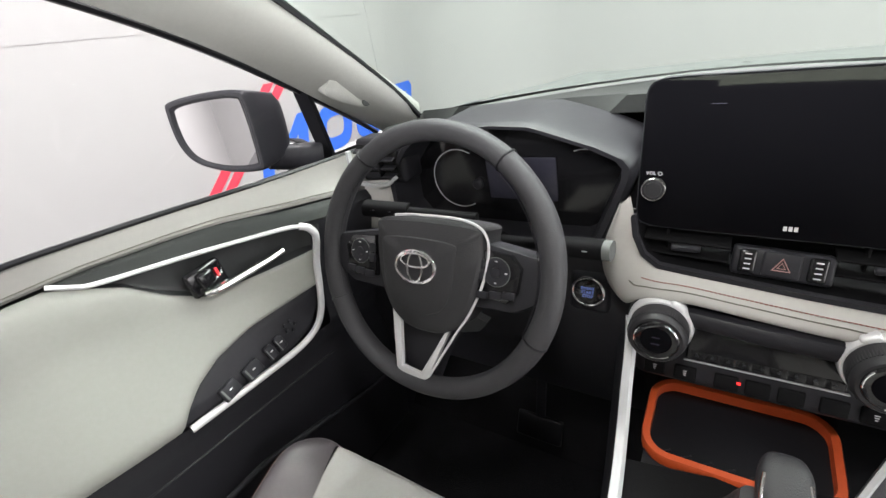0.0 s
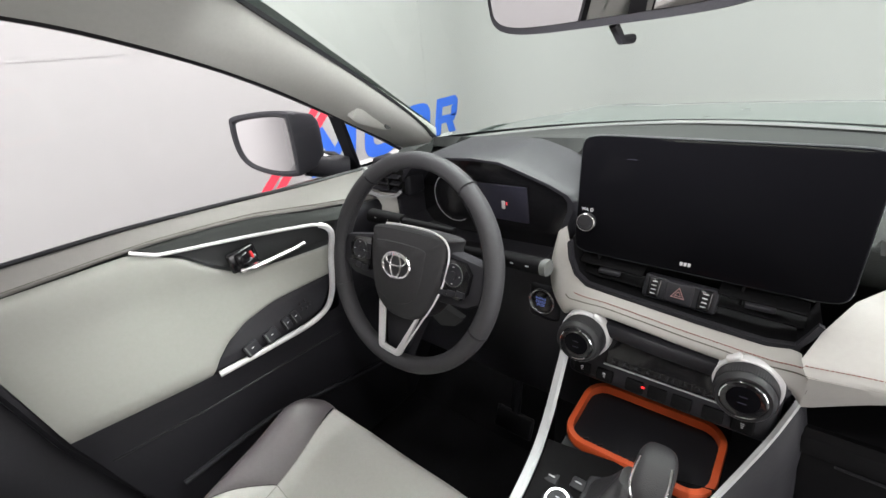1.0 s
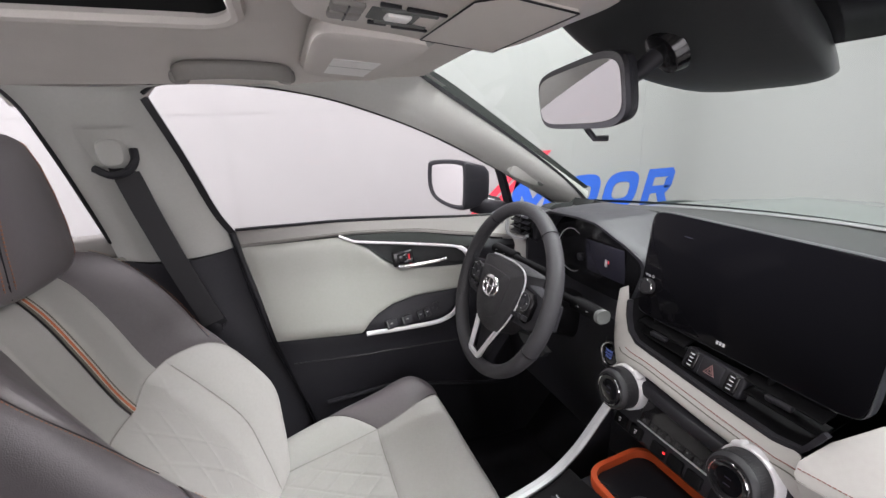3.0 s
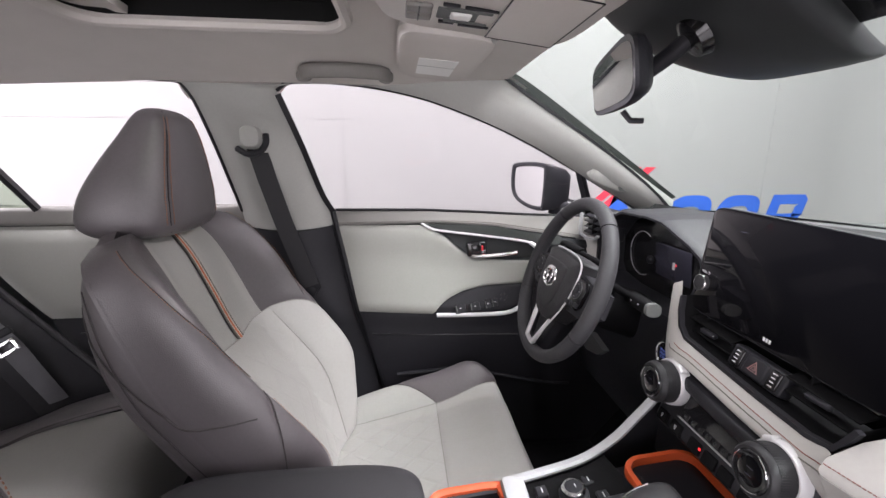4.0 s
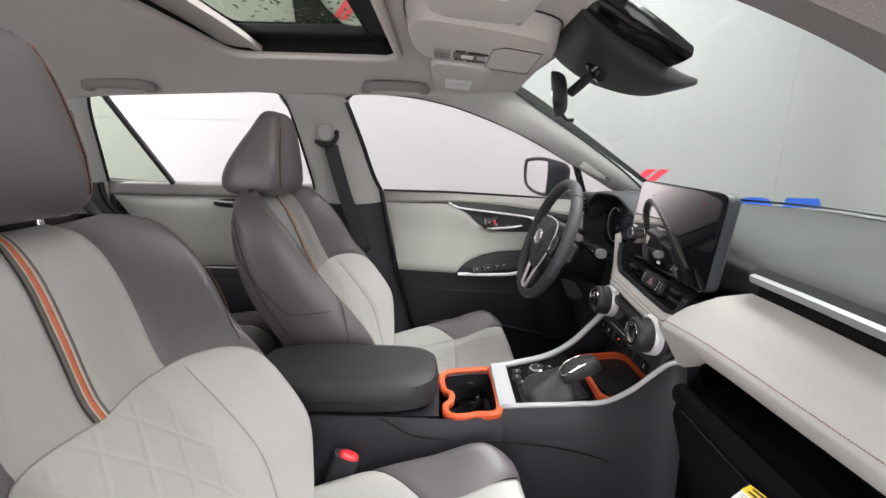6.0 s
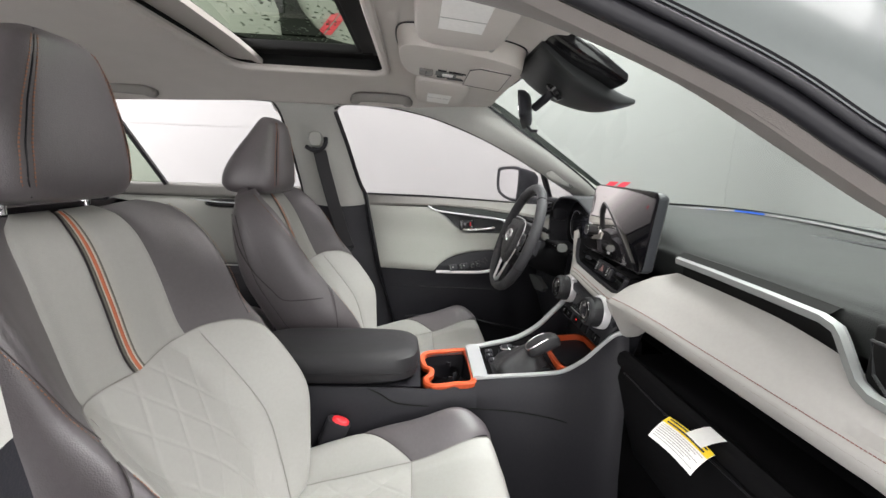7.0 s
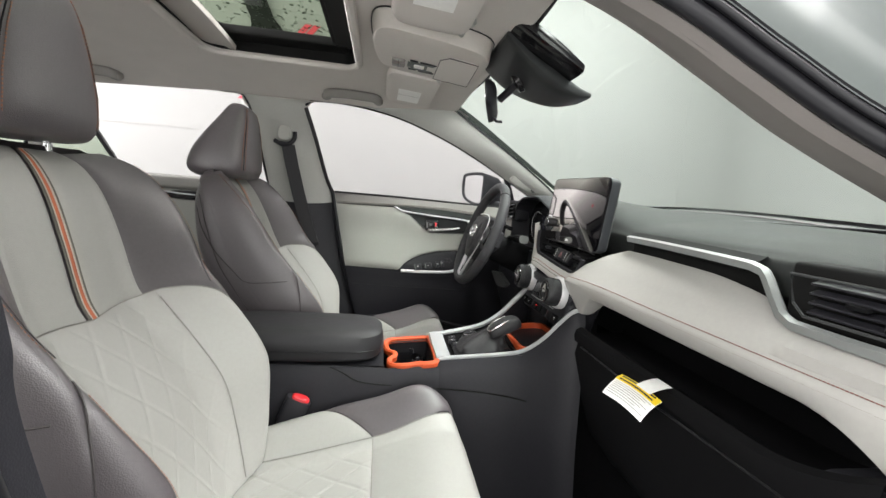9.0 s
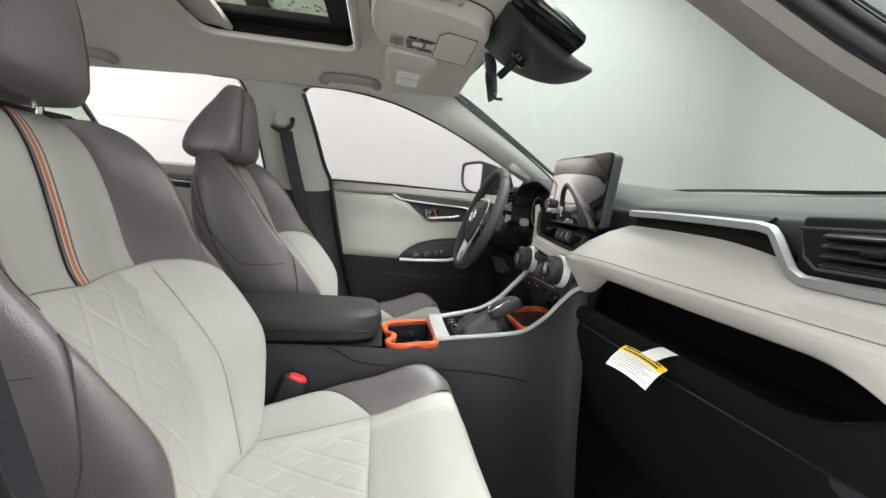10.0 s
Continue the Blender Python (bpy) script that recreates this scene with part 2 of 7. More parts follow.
def ring(w, h, n=24, p=2.6, cx=0.0, cy=0.0):
    """Points of a rounded box, as 2D pairs."""
    out = []
    for i in range(n):
        a = 2 * math.pi * i / n
        c, s = math.cos(a), math.sin(a)
        out.append((cx + w / 2 * math.copysign(abs(c) ** (2 / p), c), cy + h / 2 * math.copysign(abs(s) ** (2 / p), s)))
    return out


def sweep(path, prof, loop=False, up=(0, 0, 1), caps=True):
    """Carry a 2D profile (side, up) along a path."""
    path = [Vector(p) for p in path]
    n = len(path)
    rows = []
    upv = Vector(up).normalized()
    for i, p in enumerate(path):
        a = path[(i - 1) % n] if loop or i > 0 else p
        b = path[(i + 1) % n] if loop or i < n - 1 else p
        d = (b - a).normalized()
        side = d.cross(upv)
        side = side.normalized() if side.length > 1e-4 else Vector((1, 0, 0))
        u = side.cross(d).normalized()
        rows.append([p + side * x + u * y for x, y in prof])
    return grid_bm(rows, close_u=True, close_v=loop, caps=caps and not loop)


def tube(path, r, n=8, loop=False, up=(0, 0, 1)):
    return sweep(path, [(r * math.cos(2 * math.pi * i / n), r * math.sin(2 * math.pi * i / n)) for i in range(n)], loop, up)


def moved(bm, m):
    bmesh.ops.transform(bm, matrix=m, verts=bm.verts)
    return bm


def rbox(sx, sy, sz, bev=0.004, m=None, seg=3):
    bm = bmesh.new()
    bmesh.ops.create_cube(bm, size=1.0)
    bmesh.ops.scale(bm, vec=(sx, sy, sz), verts=bm.verts)
    if bev > 0:
        bmesh.ops.bevel(bm, geom=bm.edges[:], offset=min(bev, 0.49 * min(sx, sy, sz)), segments=seg, profile=0.5, affect="EDGES")
    return moved(bm, m) if m is not None else bm


def lathe(prof, n=32, m=None):
    """Turn (radius, height) pairs round z."""
    rows = [[(r * math.cos(2 * math.pi * i / n), r * math.sin(2 * math.pi * i / n), z) for i in range(n)] for r, z in prof]
    bm = grid_bm(rows, close_u=True, caps=True)
    return moved(bm, m) if m is not None else bm


def plate(outline, depth, m=None, bev=0.0, seg=2):
    """A flat outline (x, y pairs) with depth down -z."""
    bm = bmesh.new()
    f = bm.faces.new([bm.verts.new((x, y, 0)) for x, y in outline])
    r = bmesh.ops.extrude_face_region(bm, geom=[f])
    bmesh.ops.translate(bm, vec=(0, 0, -depth), verts=[v for v in r["geom"] if isinstance(v, bmesh.types.BMVert)])
    bmesh.ops.recalc_face_normals(bm, faces=bm.faces)
    if bev > 0:
        top = [e for e in bm.edges if all(abs(v.co.z) < 1e-6 for v in e.verts)]
        bmesh.ops.bevel(bm, geom=top, offset=bev, segments=seg, profile=0.5, affect="EDGES")
    return moved(bm, m) if m is not None else bm


def merge(*bms):
    out = bmesh.new()
    for b in bms:
        me = bpy.data.meshes.new("tmp")
        b.to_mesh(me)
        out.from_mesh(me)
        bpy.data.meshes.remove(me)
        b.free()
    return out


def part(name, bm, material, parent=None, label="", angle=38):
    me = bpy.data.meshes.new(name)
    bm.to_mesh(me)
    bm.free()
    me.materials.append(material)
    me.polygons.foreach_set("use_smooth", [True] * len(me.polygons))
    me.set_sharp_from_angle(angle=radians(angle))
    ob = new(name, me)
    if parent is not None:
        ob.parent = parent
        base = parent
        while base.parent is not None:
            base = base.parent
        ob.matrix_parent_inverse = Matrix.Translation(-base.location) if parent is base else Matrix.Identity(4)
    if label:
        ob["label"] = label
    return ob


def thing(name, at, label, category, group="", kind=""):
    ob = new(name)
    ob.empty_display_size = 0.05
    ob.location = at
    return tagged(ob, label, category, group, kind)


def structure(name, bm, material, label="", angle=38):
    return tagged(part(name, bm, material, None, "", angle), label, "", "", "structure")


def frame_at(o, x, z):
    """Axes with origin o, x along x, and z (the outward normal) along z."""
    z = Vector(z).normalized()
    x = (Vector(x) - z * Vector(x).dot(z)).normalized()
    y = z.cross(x)
    m = Matrix((x, y, z)).transposed().to_4x4()
    m.translation = o
    return m


def stitches(path, step=0.005, length=0.0034, r=0.0006):
    """Short threads laid at even steps along a path."""
    path = np.array([tuple(p) for p in path], dtype=float)
    run = np.concatenate([[0.0], np.cumsum(np.linalg.norm(np.diff(path, axis=0), axis=1))])

    def at(q):
        return Vector([float(np.interp(q, run, path[:, k])) for k in range(3)])

    bm = bmesh.new()
    q = 0.0
    while q + length < run[-1]:
        p0, p1 = at(q), at(q + length)
        d = (p1 - p0).normalized()
        side = d.cross(Vector((0.3, 0.2, 0.93))).normalized() * r
        up = side.cross(d).normalized() * r
        v = [bm.verts.new(c) for c in (p0 + side, p0 + up, p0 - side, p0 - up, p1 + side, p1 + up, p1 - side, p1 - up)]
        for i in range(4):
            bm.faces.new((v[i], v[(i + 1) % 4], v[4 + (i + 1) % 4], v[4 + i]))
        q += step
    return bm


def text_bm(body, size, m, depth=0.0002):
    cu = bpy.data.curves.new("lettering", "FONT")
    cu.body, cu.size, cu.extrude, cu.align_x, cu.align_y = body, size, depth, "CENTER", "CENTER"
    cu.resolution_u = 2
    ob = bpy.data.objects.new("lettering", cu)
    scene.collection.objects.link(ob)
    dg = bpy.context.evaluated_depsgraph_get()
    me = bpy.data.meshes.new_from_object(ob.evaluated_get(dg))
    bm = bmesh.new()
    bm.from_mesh(me)
    bpy.data.objects.remove(ob)
    bpy.data.curves.remove(cu)
    bpy.data.meshes.remove(me)
    return moved(bm, m)


# ---- the booth round the car ----
def slab(name, x0, x1, y0, y1, z0, z1, material, label=""):
    return structure(name, rbox(x1 - x0, y1 - y0, z1 - z0, 0.0, pose((x0 + x1) / 2, (y0 + y1) / 2, (z0 + z1) / 2)), material, label)


slab("floor", -2.0, 3.6, -4.6, 3.7, -0.1, 0.0, FLOORM, "pale smooth floor of the photo booth")
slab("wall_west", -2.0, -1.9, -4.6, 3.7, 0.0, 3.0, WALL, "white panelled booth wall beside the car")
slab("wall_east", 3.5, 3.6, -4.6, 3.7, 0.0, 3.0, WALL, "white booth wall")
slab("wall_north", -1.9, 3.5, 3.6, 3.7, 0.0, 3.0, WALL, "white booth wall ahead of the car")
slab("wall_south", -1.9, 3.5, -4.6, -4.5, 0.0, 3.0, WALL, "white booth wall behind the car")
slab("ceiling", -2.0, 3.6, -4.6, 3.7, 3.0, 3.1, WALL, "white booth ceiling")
SEAM = mat("grey_print", (0.40, 0.40, 0.39), 0.8, bump=0.0)
JOINT = mat("grey_wall_joint", (0.2015, 0.1985, 0.1965), 0.8, bump=0.0)
seams = thing("trim", (-1.9, -0.05, 0.0), "thin grey joints between the wall panels", "trim", kind="structure")
for yy in (-2.49, -0.05, 2.39):
    part("joint", rbox(0.002, 0.006, 3.0, 0, pose(-1.899, yy, 1.5)), JOINT, seams)
part("joint", rbox(0.002, 8.0, 0.006, 0, pose(-1.899, -0.5, 1.51)), JOINT, seams)
cove = [[(-1.1 - 0.8 * math.cos(a), 2.8 + 0.8 * math.sin(a), z) for z in (0.0, 1.5, 3.0)] for a in np.linspace(0, math.pi / 2, 24)]
structure("wall_cove", grid_bm(cove), WALL, "white rounded booth corner")
part("joint", rbox(0.007, 0.002, 3.0, 0, pose(-0.27, 3.599, 1.5)), JOINT, seams)
part("joint", rbox(0.007, 0.002, 3.0, 0, pose(2.17, 3.599, 1.5)), JOINT, seams)

# painted sign on the west wall: plain blue blocks and rings, two slanted red bars
sign = thing("wall_sign", (-1.9, 1.9, 0.95), "blue block marks with slanted red bars painted on white wall", "sign")


def on_west(y, z):
    return frame_at((-1.897, y, z + (0.022 if z < 1.0 else 0.0)), (0, 1, 0), (1, 0, 0))


def ring_plate(w, h, b, m, p=3.0):
    a, c = ring(w, h, 40, p), ring(w - 2 * b, h - 2 * b, 40, p)
    bm = grid_bm([[(x, y, 0) for x, y in a], [(x, y, 0.003) for x, y in a], [(x, y, 0.003) for x, y in c], [(x, y, 0) for x, y in c]], close_u=True)
    return moved(bm, m)


def italic(pts):
    return [(x + 0.28 * y, y) for x, y in pts]


def marks(outlines, y, z):
    return merge(*[plate(italic(o), 0.003, on_west(y, z)) for o in outlines])


LH = 0.12
part("block_mark", marks([[(-0.15, -LH), (-0.085, -LH), (-0.085, LH), (-0.15, LH)], [(0.085, -LH), (0.15, -LH), (0.15, LH), (0.085, LH)], [(-0.085, 0.03), (0.0, -0.09), (0.0, 0.0), (-0.085, LH)], [(0.0, -0.09), (0.085, 0.03), (0.085, LH), (0.0, 0.0)]], 1.58, 0.955), BLUE, sign)
for yy in (1.93, 2.24):
    rg = [moved(ring_plate(0.27, 2 * LH, 0.066, Matrix.Identity(4)), Matrix(((1, 0.28, 0, 0), (0, 1, 0, 0), (0, 0, 1, 0), (0, 0, 0, 1))))]
    part("ring_mark", moved(rg[0], on_west(yy, 0.955)), BLUE, sign)
part("block_mark", marks([[(-0.12, -LH), (-0.055, -LH), (-0.055, LH), (-0.12, LH)], [(-0.055, 0.062), (0.07, 0.062), (0.085, LH), (-0.055, LH)], [(0.05, -0.02), (0.115, 0.0), (0.115, 0.09), (0.085, LH), (0.07, 0.062), (0.05, 0.05)], [(-0.055, -0.045), (0.085, -0.045), (0.115, 0.0), (0.05, 0.005), (-0.055, 0.005)], [(0.0, -0.045), (0.07, -0.045), (0.12, -LH), (0.045, -LH)]], 2.56, 0.955), BLUE, sign)
part("block_mark", plate([(-0.5, -0.012), (0.5, -0.012), (0.5, 0.012), (-0.5, 0.012)], 0.003, on_west(2.1, 0.83)), SEAM, sign)
for o in (0.0, 0.085):
    part("slanted_bar", plate([(-0.30 + o, -0.22), (-0.24 + o, -0.22), (0.26 + o, 0.21), (0.20 + o, 0.21)], 0.003, on_west(1.36, 1.05)), REDW, sign)
part("slanted_bar", plate([(-0.05, -0.022), (0.0, -0.022), (0.045, 0.022), (-0.005, 0.022)], 0.003, on_west(-0.62, 1.742)), REDW, sign)
# smaller marks high on the same wall, over a dark stand-in for a reflection
high = thing("wall_sign", (-1.9, -0.25, 2.05), "small red and blue marks high on the white wall", "sign")
for o in (0.0, 0.052):
    part("slanted_bar", plate([(-0.085 + o, -0.065), (-0.045 + o, -0.065), (0.055 + o, 0.06), (0.015 + o, 0.06)], 0.003, on_west(-0.30, 2.145)), REDW, high)
for yy in (-0.12, -0.055):
    part("block_mark", plate([(-0.028, -0.024), (0.022, -0.024), (0.030, 0.024), (-0.018, 0.024)], 0.003, on_west(yy, 2.07)), BLUE, high)
# added dark shape in place of a pillar's reflection in the roof glass
bracket = thing("reflected_pillar", (-1.9, -0.55, 1.95), "dark wall shape standing in for a pillar reflected in the sunroof", "bracket")
REFL_DARK = mat("dark_reflection_grey", (0.010, 0.011, 0.010), 0.8, bump=0.1, spec=0.1)
part("arm", plate([(-0.66, 2.6), (-0.66, 2.32), (-0.60, 2.20), (-0.585, 2.06), (-0.32, 2.06), (-0.40, 2.13), (-0.475, 2.22), (-0.53, 2.35), (-0.54, 2.6)], 0.03, frame_at((-1.868, 0, 0), (0, 1, 0), (1, 0, 0)), 0.008), REFL_DARK, bracket)
part("foot", plate([(-0.90, 1.95), (-0.05, 1.95), (-0.05, 2.005), (-0.32, 2.056), (-0.90, 2.056)], 0.03, frame_at((-1.868, 0, 0), (0, 1, 0), (1, 0, 0)), 0.008), REFL_DARK, bracket)


# ---- car shell ----
def lifted(pts, dx, dz, dy=0.0):
    return [(x + dx, y + dy, z + dz) for x, y, z in pts]


def mirrored(pts):
    return [(-x, y, z) for x, y, z in pts]


def ceil_z(x, y):
    h = lin(y, [-1.9, -1.0, -0.3, 0.15, 0.33, 0.5], [1.44, 1.545, 1.575, 1.572, 1.552, 1.528])
    drop = lin(y, [-1.9, 0.2, 0.5], [0.075, 0.07, 0.012])
    return h - drop * (abs(x) / 0.6) ** 3


SUN = (-0.33, 0.33, -0.275, 0.150)


def headliner(zoff, inset=0.0):
    xs = sorted(set([-0.60, -0.57, -0.5, -0.42, -0.36, SUN[0] - inset, -0.2, -0.1, 0, 0.1, 0.2, SUN[1] + inset, 0.36, 0.42, 0.5, 0.57, 0.60]))
    ys = sorted(set([-1.85, -1.6, -1.3, -1.0, -0.8, SUN[2], -0.45, -0.3, -0.15, 0.0, 0.1, SUN[3] + inset, 0.2, 0.27, 0.33, 0.4, 0.45, 0.5]))
    bm = bmesh.new()
    v = {(x, y): bm.verts.new((x, y, ceil_z(x, y) + zoff)) for x in xs for y in ys}
    for a, b in zip(xs, xs[1:]):
        for c, d in zip(ys, ys[1:]):
            if a >= SUN[0] - inset - 1e-6 and b <= SUN[1] + inset + 1e-6 and c >= SUN[2] - 1e-6 and d <= SUN[3] + inset + 1e-6:
                continue
            bm.faces.new((v[a, c], v[b, c], v[b, d], v[a, d]))
    return bm


structure("headliner", headliner(0.0), TAUPE, "taupe woven headliner with a large sunroof opening")
roof_bm = headliner(0.07, 0.02)
structure("roof", roof_bm, PAINT, "grey-green painted car roof")

# lip and frame of the sunroof
def rect_loop(x0, x1, y0, y1, r, zf, n=6):
    out = []
    for cx, cy, a0 in ((x1 - r, y1 - r, 0), (x0 + r, y1 - r, 90), (x0 + r, y0 + r, 180), (x1 - r, y0 + r, 270)):
        for i in range(n + 1):
            a = radians(a0 + 90 * i / n)
            x, y = cx + r * math.cos(a), cy + r * math.sin(a)
            out.append((x, y, zf(x, y)))
    return out


sunroof = thing("sunroof", (0, 0, 1.57), "dark tinted sunroof glass with raindrops and black frame", "sunroof", kind="structure")
loop0 = rect_loop(SUN[0] - 0.008, SUN[1] + 0.008, SUN[2], SUN[3] + 0.008, 0.05, lambda x, y: ceil_z(x, y) - 0.004)
part("lip", tube(loop0, 0.011, 8, True), TAUPE, sunroof)
loopi = [rect_loop(SUN[0], SUN[1], SUN[2], SUN[3], 0.045, lambda x, y: ceil_z(x, y)), rect_loop(SUN[0] + 0.004, SUN[1] - 0.004, SUN[2], SUN[3] - 0.004, 0.045, lambda x, y: ceil_z(x, y) + 0.05),
         rect_loop(SUN[0] + 0.045, SUN[1] - 0.045, SUN[2] + 0.04, SUN[3] - 0.045, 0.04, lambda x, y: ceil_z(x, y) + 0.052)]
part("well", grid_bm(loopi, close_u=True), WELLB, sunroof)
gl = [[(x, y, 1.638 - 0.02 * (x / 0.33) ** 2) for x in np.linspace(-0.34, 0.34, 12)] for y in (SUN[2], SUN[3] + 0.01)]
pane = part("pane", grid_bm(gl), ROOFGLASS, sunroof)
pane.visible_shadow = False
part("rail", merge(rbox(0.07, 0.37, 0.02, 0.003, pose(-0.29, -0.06, 1.60)), rbox(0.012, 0.37, 0.012, 0.003, pose(-0.262, -0.06, 1.594)), rbox(0.03, 0.37, 0.02, 0.003, pose(0.30, -0.06, 1.60)), rbox(0.56, 0.05, 0.02, 0.003, pose(0, 0.12, 1.60)), rbox(0.60, 0.03, 0.016, 0.003, pose(0, 0.115, 1.618)), rbox(0.60, 0.012, 0.01, 0.003, pose(0, 0.09, 1.6))), WELLB, sunroof)
shade_rows = [[(x, y, ceil_z(x, y) + 0.022 - 0.01 * math.exp(-((y + 0.19) / 0.02) ** 2)) for x in np.linspace(-0.325, 0.325, 10)] for y in (-0.31, -0.28, -0.25, -0.215, -0.2, -0.185)]
part("sliding_shade", thick(shade_rows, 0.012), SHADEC, sunroof, "taupe fabric shade slid half way back")
rng = random.Random(7)
drops = bmesh.new()
for i in range(420):
    r = rng.uniform(0.0016, 0.005)
    x, y = rng.uniform(-0.30, 0.30), rng.uniform(-0.2, 0.1)
    z = 1.638 - 0.02 * (x / 0.33) ** 2 + 0.001
    top = drops.verts.new((x, y, z + r * 0.45))
    rim = [drops.verts.new((x + r * math.cos(a) * 1.1, y + r * math.sin(a), z)) for a in np.linspace(0, 2 * math.pi, 8)[:-1]]
    for a, b in zip(rim, rim[1:] + rim[:1]):
        drops.faces.new((a, b, top))
DROP = mat("water_drop", (0.25, 0.28, 0.26), 0.05, bump=0.0)
tagged(part("raindrops", drops, DROP, sunroof), kind="stuff")

# roof rails over the side windows, pillars and window frames on both sides
WIN_TOP = [(-0.633, -0.045, 1.49), (-0.628, -0.02, 1.506), (-0.626, 0.02, 1.509), (-0.627, 0.10, 1.508), (-0.631, 0.20, 1.497), (-0.638, 0.30, 1.477), (-0.650, 0.40, 1.446), (-0.665, 0.50, 1.409), (-0.682, 0.60, 1.364), (-0.701, 0.70, 1.314), (-0.722, 0.80, 1.262), (-0.743, 0.90, 1.207), (-0.757, 0.97, 1.165)]
WS_EDGE = [(-0.60, 0.30, 1.545), (-0.59, 0.40, 1.54), (-0.586, 0.469, 1.532), (-0.597, 0.57, 1.474), (-0.604, 0.70, 1.397), (-0.615, 0.83, 1.316), (-0.622, 0.93, 1.252), (-0.630, 0.98, 1.222)]
REAR_TOP = [(-0.742, -0.93, 1.205), (-0.70, -0.912, 1.31), (-0.66, -0.895, 1.42), (-0.635, -0.874, 1.487), (-0.628, -0.84, 1.503), (-0.625, -0.573, 1.511), (-0.626, -0.30, 1.51), (-0.634, -0.246, 1.487), (-0.668, -0.222, 1.399), (-0.723, -0.2, 1.258), (-0.75, -0.19, 1.19)]
QUARTER = [(-0.73, -1.16, 1.243), (-0.73, -1.06, 1.243), (-0.715, -0.995, 1.28), (-0.69, -0.968, 1.36), (-0.655, -0.951, 1.438), (-0.64, -0.985, 1.473), (-0.65, -1.05, 1.455), (-0.665, -1.12, 1.41), (-0.70, -1.19, 1.33)]


def skin_between(a, b, n=40, m=8, bulge=0.0, skew=1.0):
    """A trim sheet between two curves, bulging inwards."""
    ca, cb = catmull(a, n), catmull(b, n)
    rows = []
    for p, q in zip(ca, cb):
        row = []
        for j in range(m + 1):
            f = j / m
            r = p.lerp(q, f)
            k = bulge(len(rows) / (n - 1)) if callable(bulge) else bulge
            inward = Vector((-math.copysign(1, r.x), 0, -0.35)).normalized()
            g = f ** skew
            row.append(r + inward * k * 4 * g * (1 - g))
        rows.append(row)
    return grid_bm(rows)


for sgn, side in ((1, "left"), (-1, "right")):
    def S(pts):
        return [(p[0] * sgn, p[1], p[2]) for p in pts]

    # windscreen pillar trim: from the roof edge down to the dashboard
    a_in = [(-0.60, 0.15, 1.502), (-0.60, 0.28, 1.52)] + WS_EDGE[1:]
    a_out = [(-0.634, 0.15, 1.49), (-0.648, 0.276, 1.462), (-0.658, 0.36, 1.43), (-0.677, 0.457, 1.385), (-0.695, 0.54, 1.335), (-0.711, 0.615, 1.291), (-0.735, 0.75, 1.232), (-0.75, 0.87, 1.19), (-0.757, 0.95, 1.165)]
    if sgn < 0:
        a_out = lifted(a_out, 0.012, -0.028)
    else:
        a_out = [(-0.603, 0.15, 1.500), (-0.606, 0.20, 1.494), (-0.614, 0.30, 1.474), (-0.626, 0.40, 1.443), (-0.641, 0.50, 1.405), (-0.658, 0.60, 1.360), (-0.678, 0.70, 1.308), (-0.699, 0.80, 1.254), (-0.719, 0.90, 1.202), (-0.735, 0.97, 1.165)]
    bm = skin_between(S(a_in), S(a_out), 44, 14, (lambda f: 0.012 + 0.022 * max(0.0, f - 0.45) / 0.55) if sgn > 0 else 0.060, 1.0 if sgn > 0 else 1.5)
    structure("trim", bm, TRIMG if sgn > 0 else PILLARM, "light grey windscreen pillar trim" if sgn > 0 else "windscreen pillar trim with shade put into its taupe")
    # roof side rail
    r_in = [(-0.60, -1.85, 1.37), (-0.60, -1.3, 1.44), (-0.60, -0.95, 1.475), (-0.60, -0.6, 1.49), (-0.60, -0.25, 1.503), (-0.60, 0.0, 1.505), (-0.60, 0.15, 1.502)]
    r_out = [(-0.66, -1.85, 1.28), (-0.655, -1.3, 1.40), (-0.642, -0.95, 1.47), (-0.629, -0.6, 1.506), (-0.628, -0.27, 1.504), (-0.628, 0.0, 1.502), (-0.634, 0.15, 1.49)]
    if sgn > 0:
        r_out[-2:] = [(-0.606, 0.0, 1.507), (-0.603, 0.15, 1.500)]
    bm = skin_between(S(r_in), S(r_out), 40, 5, 0.004)
    structure("trim", bm, TAUPE, "taupe roof side rail lining")
    back_hi = [(-0.655, -1.0, 1.55), (-0.65, -0.3, 1.565), (-0.65, 0.22, 1.555)]
    back_lo = [(-0.648, -1.0, 1.505), (-0.640, -0.3, 1.518), (-0.646, 0.1, 1.516), (-0.655, 0.22, 1.500)]
    structure("trim", merge(skin_between(S(back_hi), S(back_lo), 24, 3, 0.0), skin_between(S([(-0.600, -0.30, 1.506), (-0.600, 0.02, 1.508)]), S([(-0.650, -0.30, 1.512), (-0.650, 0.02, 1.512)]), 8, 3, 0.0), skin_between(S([(-0.634, -0.275, 1.52), (-0.634, -0.005, 1.52)]), S([(-0.641, -0.25, 1.47), (-0.641, -0.05, 1.47)]), 8, 3, 0.0)), TAUPE, "taupe lining above the side windows")
    # centre pillar, light above and dark below the belt
    b_f = [(-0.628, 0.0, 1.506), (-0.636, -0.046, 1.482), (-0.68, -0.01, 1.369), (-0.729, 0.025, 1.242), (-0.753, 0.05, 1.184), (-0.762, 0.058, 1.147)]
    b_r = [(-0.627, -0.28, 1.511), (-0.634, -0.246, 1.487), (-0.668, -0.222, 1.399), (-0.723, -0.2, 1.258), (-0.748, -0.192, 1.19), (-0.758, -0.186, 1.147)]
